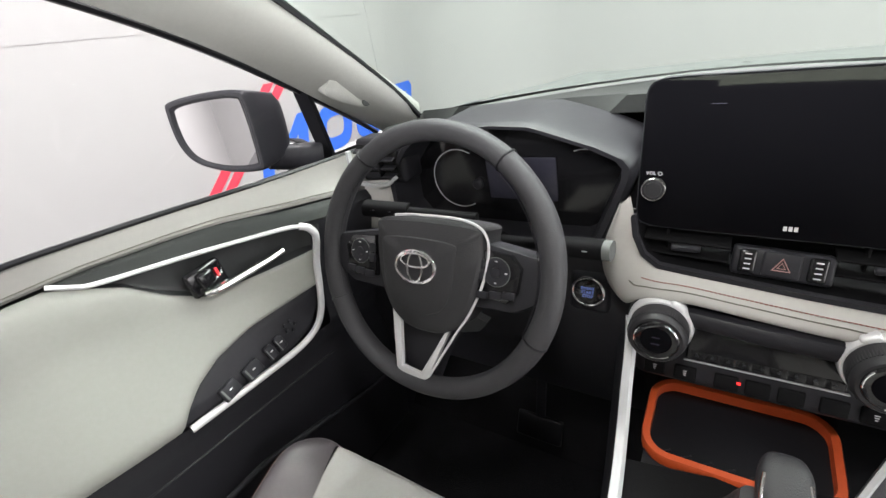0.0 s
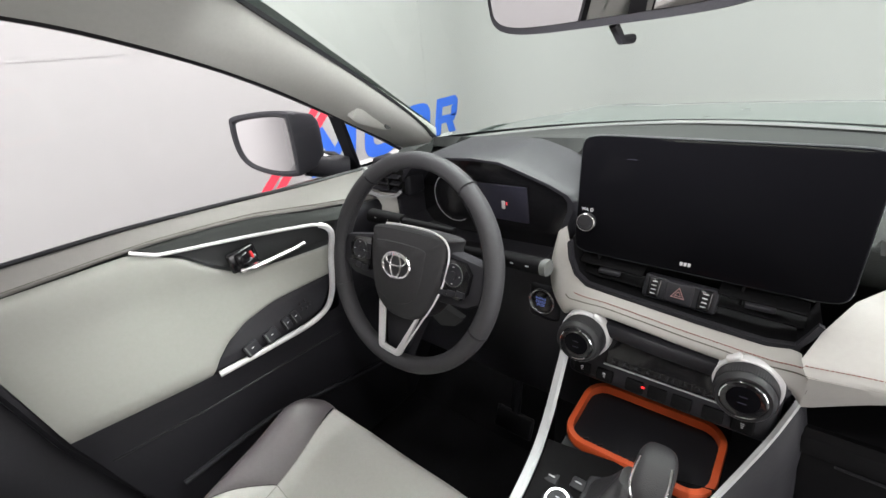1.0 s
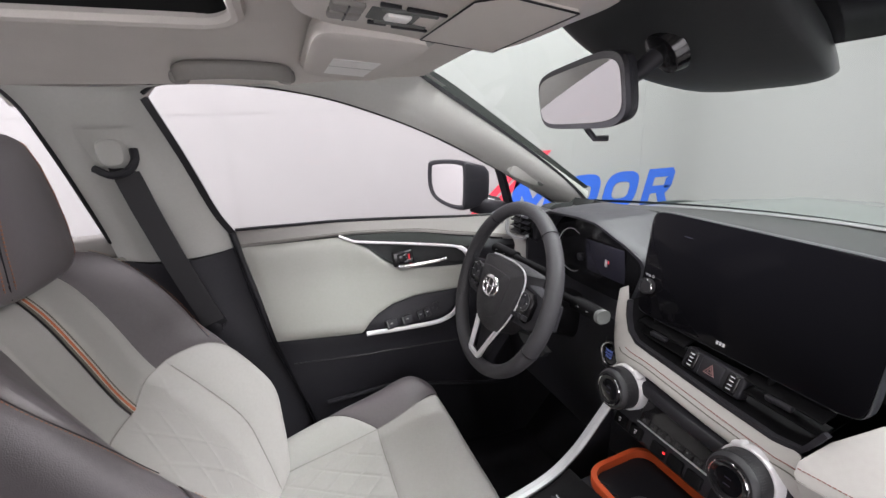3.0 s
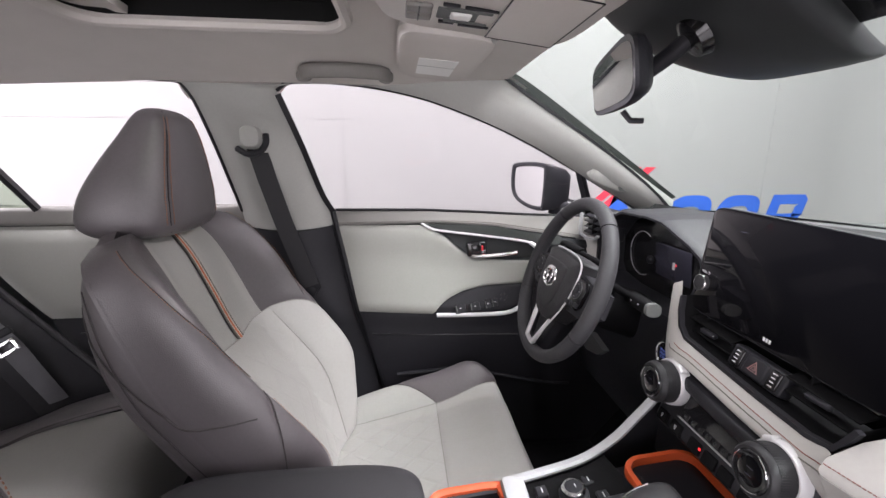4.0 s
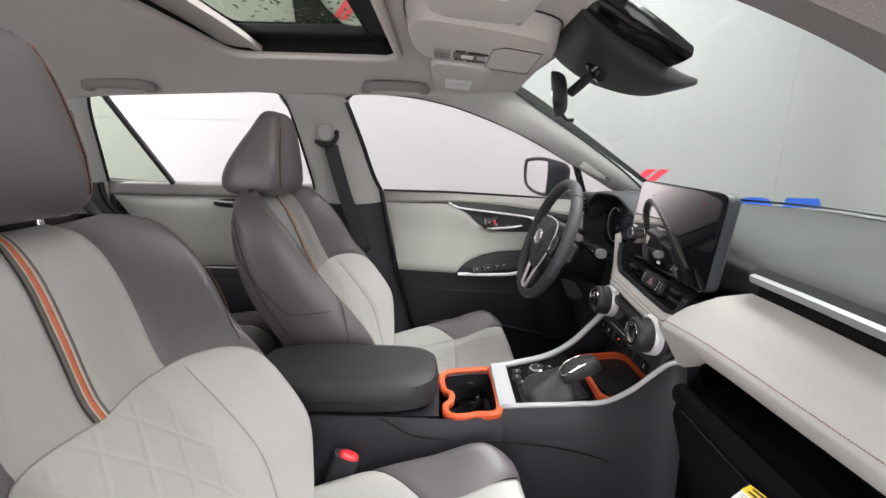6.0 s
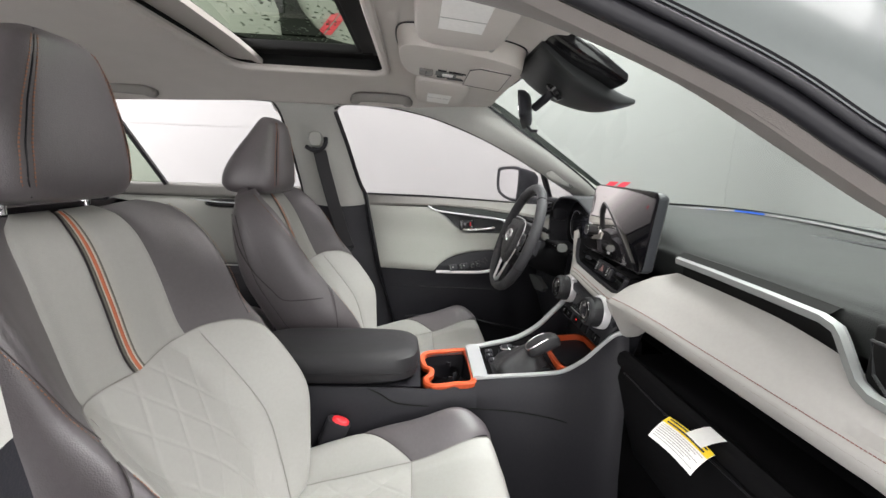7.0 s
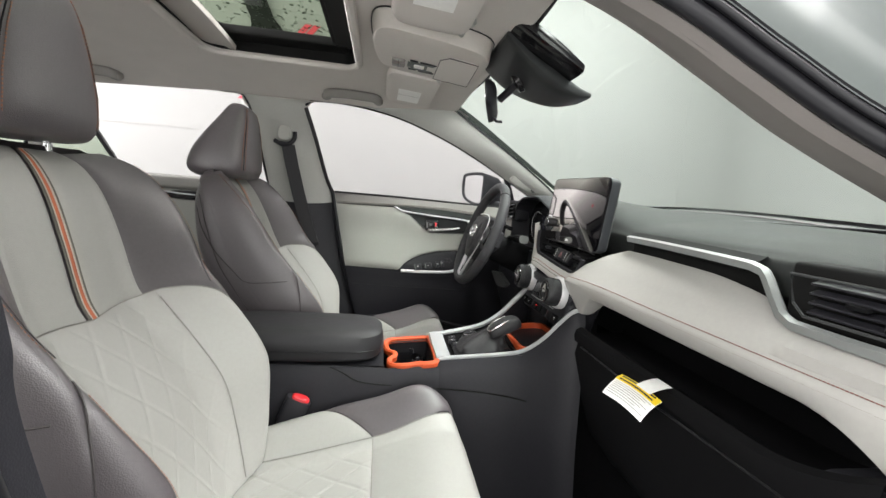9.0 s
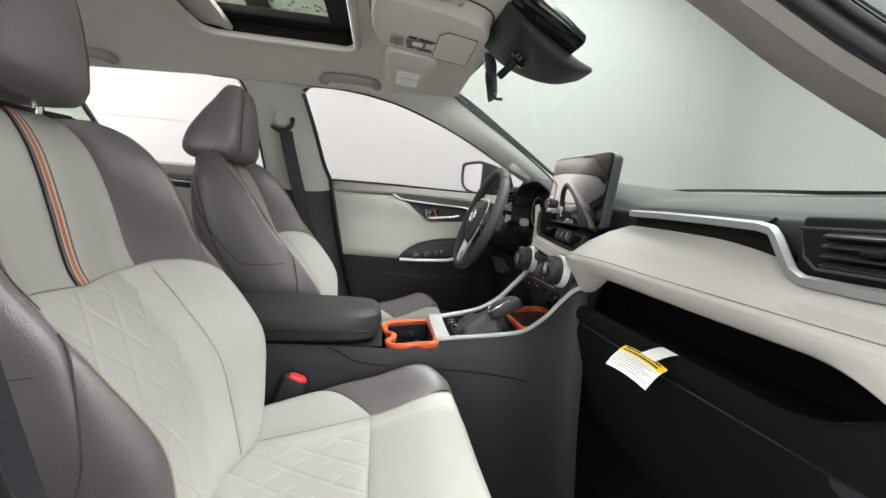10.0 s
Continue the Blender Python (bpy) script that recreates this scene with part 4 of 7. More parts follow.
def make_seat(cx, y0, label, lean=0.0, shift=0.0, rise=0.0):
    LEAN[0] = lean
    root = thing("front_seat", (cx, y0, 0.40), label, "car seat", "front seats")
    T = Matrix.Translation((cx, shift, 0))
    HL = 0.085 * lean

    def add(name, bm, m, lab=""):
        return part(name, moved(bm, T), m, root, lab)

    bf = back_point
    add("backrest_center", panel_bm(bf, lambda t: -0.55 + 0.06 * t, lambda t: 0.55 - 0.06 * t, const(0.0), lobe_top, 140, 140, relief=quilt(4.2, 6.5, 0.0012)), LIGHT, "light grey quilted leather lumbar panel")
    for sg in (-1, 1):
        def inner(t, sg=sg):
            return sg * (0.55 - 0.06 * t)

        def outer(t, sg=sg):
            return sg * (0.93 if sg < 0 else 0.775)

        a, b = (inner, outer) if sg > 0 else (outer, inner)
        add("backrest_wing", panel_bm(bf, a, b, const(0.0), lobe_top, 26, 40), LIGHT, "light grey leather side wing")
        # upper light panel beside the ribbon
        lo, hi = (const(0.042), lambda t: 0.43 - 0.02 * t) if sg > 0 else (lambda t: -0.43 + 0.02 * t, const(-0.042))
        add("backrest_panel", panel_bm(bf, lo, hi, lobe_top, const(0.99), 20, 34), LIGHT)
        # dark shoulder
        def sh_in(t, sg=sg):
            return sg * (0.43 - 0.02 * t)

        a, b = (sh_in, const(1.0)) if sg > 0 else (const(-1.0), sh_in)
        add("shoulder", panel_bm(bf, a, b, lobe_top, const(0.985), 26, 34), DARK, "brown-grey leather shoulder")
        a, b = (outer, const(1.0)) if sg > 0 else (const(-1.0), outer)
        add("side_piping", panel_bm(bf, a, b, const(0.0), lobe_top, 14, 40, 0.002), DARK)
        seam = [bf(sg * p.x, p.y, 0.0012) for p in catmull([(0.90, 0.96, 0), (0.89, 0.86, 0), (0.86, 0.76, 0), (0.80, 0.65, 0), (0.74, 0.56, 0)], 50)]
        add("shoulder_seam", tube(seam, 0.0007, 5), DSEAM)
        add("stitching", stitches([p + Vector((sg * 0.005, 0.001, 0.001)) for p in seam], 0.005, 0.003, 0.0006), TAN)
        add("wing_seam", tube([bf(sg * (0.55 - 0.06 * t), t * lobe_top(0.52), -0.0035) for t in np.linspace(0.02, 0.97, 40)], 0.0008, 5), CREASE)
        add("stitching", stitches([bf(0.955 * sg, t, 0.0015) if sg < 0 else bf(0.80, t, 0.0012) for t in np.linspace(0.02, 0.93 if sg < 0 else 0.50, 80)]), TAN)
    add("lobe_seam", tube([bf(u, lobe_top(u), -0.0035) for u in np.linspace(-0.92, 0.775, 80)], 0.0010, 5), CREASE)
    add("lobe_seam", tube([bf(u, lobe_top(u), -0.0030) for u in np.linspace(0.775, 0.985, 20)], 0.0012, 5), DSEAM)
    add("pad_core", grid_bm([[bf(u, v, -0.0058) for u in np.linspace(-1, 1, 60)] for v in np.linspace(0.0, 0.985, 50)]), DARK)
    for k, (c0, c1, m) in enumerate(((-0.042, -0.026, STRIPE2), (-0.026, -0.015, CREAM), (-0.015, 0.014, STRIPE1), (0.014, 0.021, CREAM), (0.021, 0.042, STRIPE2))):
        add("ribbon", panel_bm(bf, const(c0), const(c1), lobe_top, const(0.985), 4, 30, 0.0012), m, "woven orange and grey ribbon stripe" if k == 0 else "")
    # back shell closes the rest
    rows = []
    for v in np.linspace(0.0, 1.0, 26):
        ring_pts = []
        l, r = bf(-1, v), bf(1, v)
        d = lin(v, [0, 0.3, 0.7, 0.9, 1.0], [0.10, 0.115, 0.095, 0.07, 0.05])
        c = bf(0, v)
        wv = r.x
        ring_pts.append(bf(-0.93, v, -0.005))
        for q in np.linspace(0, 1, 15):
            ang = math.pi * q
            x = -wv * 1.0 * math.cos(ang)
            yb = min(l.y, c.y + 0.01) - d * 1.15 * math.sin(ang) ** 0.55
            fall = max(0.0, (v - 0.7) / 0.3) ** 2
            ring_pts.append(Vector((x * (1 - 0.10 * fall * min(1.0, 2.5 * math.sin(ang))), (yb + 0.02 * fall) if 0 < q < 1 else l.y, l.z - (0.02 + 0.03 * fall) * min(1.0, 2.0 * math.sin(ang)))))
        ring_pts.append(bf(0.93, v, -0.005))
        rows.append(ring_pts)
    add("back_shell", grid_bm(rows), DARK, "brown-grey leather seat back cover")
    for q in (2, 14):
        line = [r[q].lerp(r[1 if q == 2 else 15], 0.25) + Vector((-0.002 if q == 2 else 0.002, 0, 0)) for r in rows[1:24]]
        add("side_seam", tube(catmull(line, 60), 0.0009, 5), DSEAM)
    for sg in (-1, 1):
        def on_shell(v, i, sg=sg):
            j = min(24, int(v * 25))
            k = i if sg > 0 else 16 - i
            k0 = min(15, int(k))
            p = rows[j][k0].lerp(rows[j][k0 + 1], k - k0)
            q = rows[j + 1][k0].lerp(rows[j + 1][k0 + 1], k - k0)
            return p.lerp(q, v * 25 - j) + Vector((sg * 0.0015, 0, 0))

        fold = [on_shell(v, i) for v, i in ((0.95, 13.2), (0.86, 13.6), (0.76, 14.0), (0.66, 14.35), (0.58, 14.75), (0.53, 15.0))] + [bf(sg * 0.985, 0.50, 0.001), bf(sg * 0.93, 0.478, 0.001)]
        add("fold_seam", tube(catmull(fold, 60), 0.0013, 6), DSEAM)
    front_lid = [[p for p in rows[-1][1:-1]], [Vector((p.x, bf(p.x / 0.14, 1.0, -0.003).y, bf(0, 1.0).z)) for p in rows[-1][1:-1]]]
    add("top_cover", grid_bm(front_lid), DARK)
    # cushion
    cf = cushion_point
    WX = 0.625

    def bolster_line(u):
        return 0.62 - 0.34 * (max(0.0, abs(u) - WX) / (1 - WX)) ** 1.15

    add("cushion_rear", panel_bm(cf, const(-WX), const(WX), const(0.0), const(0.62), 140, 120, relief=quilt(4.0, 6.0, 0.0018)), LIGHT, "light grey quilted leather cushion centre")
    add("cushion_front", panel_bm(cf, lambda t: -WX - 0.22 * t ** 3, lambda t: WX + 0.22 * t ** 3, const(0.62), const(1.0), 40, 34), LIGHT)
    for sg in (-1, 1):
        a, b = (const(WX), const(1.0)) if sg > 0 else (const(-1.0), const(-WX))
        add("bolster_rear", panel_bm(cf, a, b, const(0.0), bolster_line, 20, 34), LIGHT)
        a, b = ((lambda t: WX + 0.22 * t ** 3), const(1.0)) if sg > 0 else (const(-1.0), (lambda t: -WX - 0.22 * t ** 3))
        add("bolster_front", panel_bm(cf, a, b, bolster_line, const(1.0), 20, 34), DARK, "brown-grey leather thigh bolster")
        add("stitching", stitches([cf(sg * 0.93, w, 0.002) for w in np.linspace(0.3, 0.93, 60)]), TAN)
    for sg in (-1, 1):
        add("cushion_seam", tube([cf(sg * u, bolster_line(u), -0.0035) for u in np.linspace(WX, 0.97, 24)], 0.0009, 5), DSEAM)
    add("cushion_seam", tube([cf(u, 0.62, -0.0035) for u in np.linspace(-WX, WX, 40)], 0.0009, 5), CREASE)
    for sg in (-1, 1):
        add("cushion_seam", tube([cf(sg * WX, w, -0.0035) for w in np.linspace(0.05, 0.62, 30)] + [cf(sg * (WX + 0.22 * t ** 3), 0.62 + 0.38 * t, -0.0035) for t in np.linspace(0.05, 0.9, 30)], 0.0009, 5), CREASE)
    # side valances and base
    rows = []
    for w in np.linspace(0, 1, 20):
        l, r = cf(-1, w), cf(1, w)
        rows.append([l, l + Vector((-0.004, 0, -0.06)), l + Vector((0.03, 0.0, -0.16)), Vector((0, l.y - 0.02, l.z - 0.17)), r + Vector((-0.03, 0.0, -0.16)), r + Vector((0.004, 0, -0.06)), r])
    base = grid_bm(rows)
    add("seat_base", merge(base, rbox(0.36, 0.40, 0.10, 0.01, pose(0, 0.22, 0.47)), rbox(0.47, 0.02, 0.14, 0.008, pose(0, 0.495, 0.59))), BLACK, "black seat base and slide rails")
    for sg in (-1, 1):
        add("rail", rbox(0.05, 0.46, 0.035, 0.004, pose(sg * 0.19, 0.22, 0.4175)), BLACK)
    # recline side cover
    for sg in (-1, 1):
        add("side_cover", loft([[(sg * (0.235 + o), y, z) for y, z in ring(0.30 - i * 0.03, 0.13 - i * 0.02, 20, 3, 0.10, 0.565)] for i, o in enumerate((0.0, 0.02, 0.026))]), BLACK)
    # headrest
    secs = []
    HZS = [z + rise for z in (1.205, 1.212, 1.235, 1.28, 1.33, 1.375, 1.405, 1.419, 1.424)]
    HWS = [0.17, 0.225, 0.254, 0.248, 0.216, 0.172, 0.136, 0.095, 0.05]
    HDS = [0.10, 0.145, 0.170, 0.158, 0.124, 0.088, 0.062, 0.04, 0.02]
    HFS = [-0.165, -0.148, -0.139, -0.139, -0.142, -0.146, -0.153, -0.166, -0.18]
    for z, w, d, yf in zip(HZS, HWS, HDS, HFS):
        secs.append([(x, y, z) for x, y in ring(w, d, 36, 3.4, 0, HL + yf - d / 2)])
    hr = add("headrest", loft(secs, 40), DARK, "brown-grey leather headrest with rust seam")
    for sg in (-1, 1):
        path = []
        for z in np.linspace(1.215 + rise, 1.418 + rise, 40):
            w, d, yf = lin(z, HZS, HWS), lin(z, HZS, HDS), lin(z, HZS, HFS)
            path.append((sg * w * 0.365, HL + yf - d * 0.055, z))
        part("seam", moved(tube(path, 0.0011, 6), T), RUBBER, hr)
        for q, (fx, fy) in enumerate(((0.340, 0.043), (0.390, 0.074))):
            row = [(sg * lin(z, HZS, HWS) * fx, HL + lin(z, HZS, HFS) - lin(z, HZS, HDS) * fy + 0.0006, z) for z in np.linspace(1.22 + rise, 1.41 + rise, 40)]
            part("stitching", moved(stitches(row, 0.005, 0.0034, 0.0010), T), TAN, hr)
        add("headrest_post", lathe([(0.0065, 0), (0.0065, 0.05 + rise)], 14, pose(sg * 0.07, HL - 0.205, 1.175)), CHROME, "chrome headrest post")
        add("post_guide", lathe([(0.014, 0), (0.013, 0.008), (0.009, 0.012)], 16, pose(sg * 0.07, HL - 0.205, 1.205)), BLACK)
    return root


make_seat(-0.383, 0.2, "two-tone light and brown-grey leather driver seat with orange ribbon")
make_seat(0.342, 0.134, "two-tone light and brown-grey leather passenger seat with orange ribbon", 0.14, -0.070, 0.026)

# ---- rear bench ----
bench = thing("rear_bench", (0, -0.9, 0.40), "light grey leather rear bench with brown-grey edges", "rear seat")


def bench_edge(y):
    """Outer edge of the cushion, drawn in behind the door by the wheel arch."""
    return smooth(y, [-0.95, -0.70, -0.60, -0.55, -0.445, -0.33, -0.25], [0.42, 0.435, 0.485, 0.55, 0.612, 0.655, 0.668])


def bench_z(y):
    return smooth(y, [-0.95, -0.65, -0.42, -0.36, -0.32, -0.29, -0.275], [0.735, 0.758, 0.768, 0.762, 0.742, 0.700, 0.60])


for sx in (-1, 1):
    ys = np.linspace(-0.95, -0.275, 44)
    rows = []
    for y in ys:
        xi = bench_edge(y) - 0.118
        rows.append([(sx * (0.235 + (xi - 0.235) * f), y, bench_z(y) + 0.006 * (1 - abs(2 * f - 1) ** 8) - 0.006 - 0.012 * (1 - math.sin(math.pi * f)) ** 6) for f in np.linspace(0, 1, 24)])
    part("cushion", grid_bm(rows), LIGHT, bench, "light grey leather seat cushion")
    rows = []
    for y in ys:
        xo = bench_edge(y)
        rows.append([(sx * (xo - 0.118 + o), y, bench_z(y) + q) for o, q in ((0.0, -0.010), (0.005, 0.0), (0.03, 0.006), (0.07, 0.006), (0.10, -0.002), (0.114, -0.020), (0.118, -0.06), (0.118, -0.20))])
    part("cushion_edge", grid_bm(rows), DARK, bench, "brown-grey leather cushion edge")
    part("edge_seam", tube([(sx * (bench_edge(y) - 0.117), y, bench_z(y) - 0.002) for y in ys], 0.0014, 5), DSEAM, bench)
    secs = []
    for z, y, d in ((0.62, -0.92, 0.16), (0.75, -0.93, 0.2), (0.95, -0.99, 0.18), (1.08, -1.04, 0.14), (1.12, -1.06, 0.08)):
        secs.append([(sx * 0.36 + x, y + q, z) for x, q in ring(0.30, d, 28, 4)])
    part("backrest", loft(secs, 16), LIGHT, bench, "light grey leather backrest")
    secs = []
    for z, yf, w, d in ((0.835, -0.835, 0.05, 0.06), (0.85, -0.808, 0.10, 0.12), (0.90, -0.785, 0.135, 0.18), (0.95, -0.780, 0.14, 0.20), (1.07, -0.85, 0.135, 0.20), (1.17, -0.918, 0.125, 0.17), (1.215, -0.955, 0.10, 0.12), (1.23, -0.985, 0.05, 0.06)):
        secs.append([(sx * 0.528 + x, yf - d / 2 + q, z) for x, q in ring(w, d, 28, 3)])
    part("backrest_bolster", loft(secs, 24), DARK, bench, "brown-grey leather backrest bolster")
    part("bolster_seam", tube([(sx * 0.464, y, z) for y, z in ((-0.885, 0.90), (-0.875, 0.95), (-0.945, 1.07), (-1.0, 1.17))], 0.0014, 5), DSEAM, bench)
    secs = []
    for z, y, w2, d in ((1.13, -1.06, 0.2, 0.08), (1.16, -1.06, 0.24, 0.12), (1.23, -1.06, 0.23, 0.10), (1.27, -1.06, 0.15, 0.05)):
        secs.append([(sx * 0.36 + x, y + q, z) for x, q in ring(w2, d, 24, 3)])
    part("headrest", loft(secs, 12), DARK, bench)
# middle seat coloured dark, standing in for the shaded void beside the bench
secs = []
for y, z, hh in ((-0.275, 0.700, 0.12), (-0.29, 0.735, 0.22), (-0.34, 0.752, 0.27), (-0.65, 0.745, 0.26), (-0.95, 0.72, 0.24)):
    secs.append([(x, y - 0.02, z - hh / 2 + q) for x, q in ring(0.47, hh, 28, 5)])
part("cushion_middle", loft(secs, 14), DARK, bench, "middle seat coloured dark to stand in for shade")
part("backrest_middle", loft([[(x, y + q, z) for x, q in ring(0.42, d, 28, 4)] for z, y, d in ((0.62, -0.92, 0.16), (0.75, -0.93, 0.2), (0.95, -0.99, 0.18), (1.08, -1.04, 0.14), (1.12, -1.06, 0.08))], 16), DARK, bench)
part("base", loft([[(x, -0.62 + q, z) for x, q in ring(w, d, 28, 6)] for z, w, d in ((0.41, 0.96, 0.56), (0.60, 1.00, 0.62), (0.70, 1.00, 0.64))]), BLACK, bench)

# ---- steering wheel ----
WC = Vector((-0.368, 0.572, 1.090))
WM = frame_at(WC, (1, 0, 0), (0, -math.cos(radians(20)), math.sin(radians(20))))  # z towards the driver
wheel = thing("steering_wheel", WC, "black leather three-spoke steering wheel with silver spoke trim", "steering wheel")


def W(bm):
    return moved(bm, WM)


R = 0.1660
rim = []
for i in range(96):
    a = 2 * math.pi * i / 96
    fat = 1.0 + 0.10 * math.exp(-((abs(math.sin(a)) - 0.35) / 0.25) ** 2) if math.cos(a) != 0 else 1.0
    flat = 1.0 - 0.015 * max(0, -math.sin(a)) ** 6
    ringp = []
    for k in range(16):
        b = 2 * math.pi * k / 16
        rr = R * flat + 0.0135 * fat * math.cos(b)
        ringp.append((rr * math.cos(a), rr * math.sin(a), 0.0158 * math.sin(b)))
    rim.append(ringp)
part("rim", W(grid_bm(rim, close_u=True, close_v=True)), BLACKL, wheel, "black leather rim")
for a in (52, 128, 205, 335):
    aa = radians(a)
    pts = [((R + 0.0146 * math.cos(b)) * math.cos(aa), (R + 0.0146 * math.cos(b)) * math.sin(aa), 0.0163 * math.sin(b)) for b in np.linspace(0, 2 * math.pi, 20)[:-1]]
    part("rim_joint", W(tube(pts, 0.0012, 5, True, up=(math.cos(aa + 1.57), math.sin(aa + 1.57), 0))), RUBBER, wheel)
for a0, a1 in ((130, 205), (335, 410)):
    st = [((R - 0.0155) * math.cos(radians(a)), (R - 0.0155) * math.sin(radians(a)), 0.005) for a in np.linspace(a0, a1, 60)]
    part("stitching", W(merge(stitches(st, 0.0042, 0.003, 0.0008))), BLACK, wheel)
# hub pad
hub = [(-0.058, 0.062), (0.058, 0.062), (0.070, 0.045), (0.066, -0.005), (0.05, -0.052), (0.022, -0.075), (-0.022, -0.075), (-0.05, -0.052), (-0.066, -0.005), (-0.070, 0.045)]
hub_l = catmull([(x * 1.13 + 0.008, y * 1.03 - 0.007, 0) for x, y in hub], 60, True)
rows = []
for s, z in ((1.0, -0.03), (1.0, 0.004), (0.98, 0.012), (0.93, 0.017), (0.7, 0.021), (0.4, 0.023), (0.15, 0.0235)):
    rows.append([(p.x * s, p.y * s, z) for p in hub_l])
part("hub", W(grid_bm(rows, close_u=True, caps=True)), BLACKD, wheel, "black leather airbag cover")
plate_o = [(-0.036, 0.03), (0.036, 0.03), (0.044, 0.015), (0.036, -0.035), (0.014, -0.052), (-0.014, -0.052), (-0.036, -0.035), (-0.044, 0.015)]
po = catmull([(x * 1.25, y * 1.15, 0) for x, y in plate_o], 40, True)
part("emblem_plate", W(grid_bm([[(p.x * f, p.y * f, z) for p in po] for f, z in ((1.0, 0.0195), (0.985, 0.0226), (0.95, 0.0238), (0.5, 0.0246), (0.05, 0.0246))], close_u=True, caps=True)), BLACKD, wheel)
# emblem: plain oval rings
for w, h, z, tk in ((0.058, 0.040, 0.0258, 0.0024), (0.022, 0.037, 0.0262, 0.0018), (0.042, 0.017, 0.0266, 0.0018)):
    pts = [(w / 2 * math.cos(a), h / 2 * math.sin(a) + (0.008 if w == 0.042 else 0), z) for a in np.linspace(0, 2 * math.pi, 41)[:-1]]
    part("emblem_ring", W(tube(pts, tk, 8, True)), CHROME, wheel, "chrome oval emblem ring")
# bezel behind the hub: chrome line over and down the side
arc = catmull([(-0.040, 0.061, 0.015), (0.0, 0.0635, 0.016), (0.064, 0.061, 0.015), (0.0905, 0.043, 0.013), (0.089, 0.0, 0.011), (0.073, -0.045, 0.010), (0.050, -0.084, 0.010), (0.016, -0.146, 0.012)], 50)
part("chrome_line", W(tube(arc, 0.0017, 6)), BRIGHT, wheel)
# lower spokes: a silver fork
fork_out = [(-0.048, -0.055), (-0.034, -0.062), (-0.0285, -0.143), (0.001, -0.146), (0.044, -0.068), (0.049, -0.064), (0.013, -0.150), (0.004, -0.157), (-0.030, -0.156), (-0.039, -0.146)]
part("fork_trim", W(plate(fork_out, 0.006, pose(0, 0, 0.010), 0.0015)), BRIGHT, wheel, "satin silver fork trim")
part("lower_spoke", W(plate([(-0.05, -0.05), (0.055, -0.05), (0.03, -0.11), (0.012, -0.165), (-0.03, -0.165)], 0.02, pose(0, 0, -0.006), 0.004)), BLACK, wheel)
for sg in (-1, 1):
    sp = [(sg * 0.06, 0.04), (sg * 0.10, 0.034), (sg * 0.162, 0.024), (sg * 0.165, -0.02), (sg * 0.125, -0.042), (sg * 0.062, -0.045)]
    part("spoke", W(plate(sp if sg > 0 else sp[::-1], 0.03, pose(0, 0, 0.002), 0.006)), BLACK, wheel)
    pod = [(sg * 0.078, 0.03), (sg * 0.12, 0.026), (sg * 0.132, 0.012), (sg * 0.128, -0.018), (sg * 0.116, -0.03), (sg * 0.076, -0.026)]
    pad_ob = part("switch_pad", W(plate(pod if sg > 0 else pod[::-1], 0.012, pose(0, 0, 0.010), 0.003)), GLOSS, wheel, "black switch cluster")
    part("dial", W(lathe([(0.017, 0), (0.0165, 0.0025), (0.012, 0.003), (0.010, 0.002), (0.006, 0.002), (0.0055, 0.004), (0.002, 0.0042)], 28, pose(sg * 0.103, 0.006, 0.0095))), BLACK, pad_ob)
    part("dial_ring", W(tube([(sg * 0.103 + 0.0168 * math.cos(a), 0.006 + 0.0168 * math.sin(a), 0.0115) for a in np.linspace(0, 2 * math.pi, 31)[:-1]], 0.0006, 5, True)), DASH, pad_ob)
    for k in range(3):
        part("key", W(rbox(0.015, 0.009, 0.004, 0.0012, pose(sg * 0.103 + (k - 1) * 0.0165, -0.0215 + 0.002 * sg * (k - 1), 0.011))), BLACK, pad_ob)
    for q in range(2):
        part("key", W(rbox(0.010, 0.012, 0.004, 0.0012, pose(sg * 0.082, 0.013 - 0.014 * q, 0.011))), BLACK, pad_ob)
    for a in range(4):
        part("mark", W(rbox(0.003, 0.0012, 0.0004, 0, pose(sg * 0.103 + 0.0125 * math.cos(a * 1.5708), 0.006 + 0.0125 * math.sin(a * 1.5708), 0.0127))), MARK, pad_ob)
# column shroud and stalks
shroud = thing("steering_column", (-0.372, 0.70, 0.95), "black steering column shroud with two stalks", "steering column")
secs = []
for d, w, h in ((-0.035, 0.10, 0.075), (-0.06, 0.12, 0.09), (-0.11, 0.125, 0.095), (-0.20, 0.11, 0.10)):
    secs.append([WM @ Vector((x, y - 0.022, d)) for x, y in ring(w, h, 28, 3)])
part("shroud", loft(secs, 14), SHELFB, shroud)
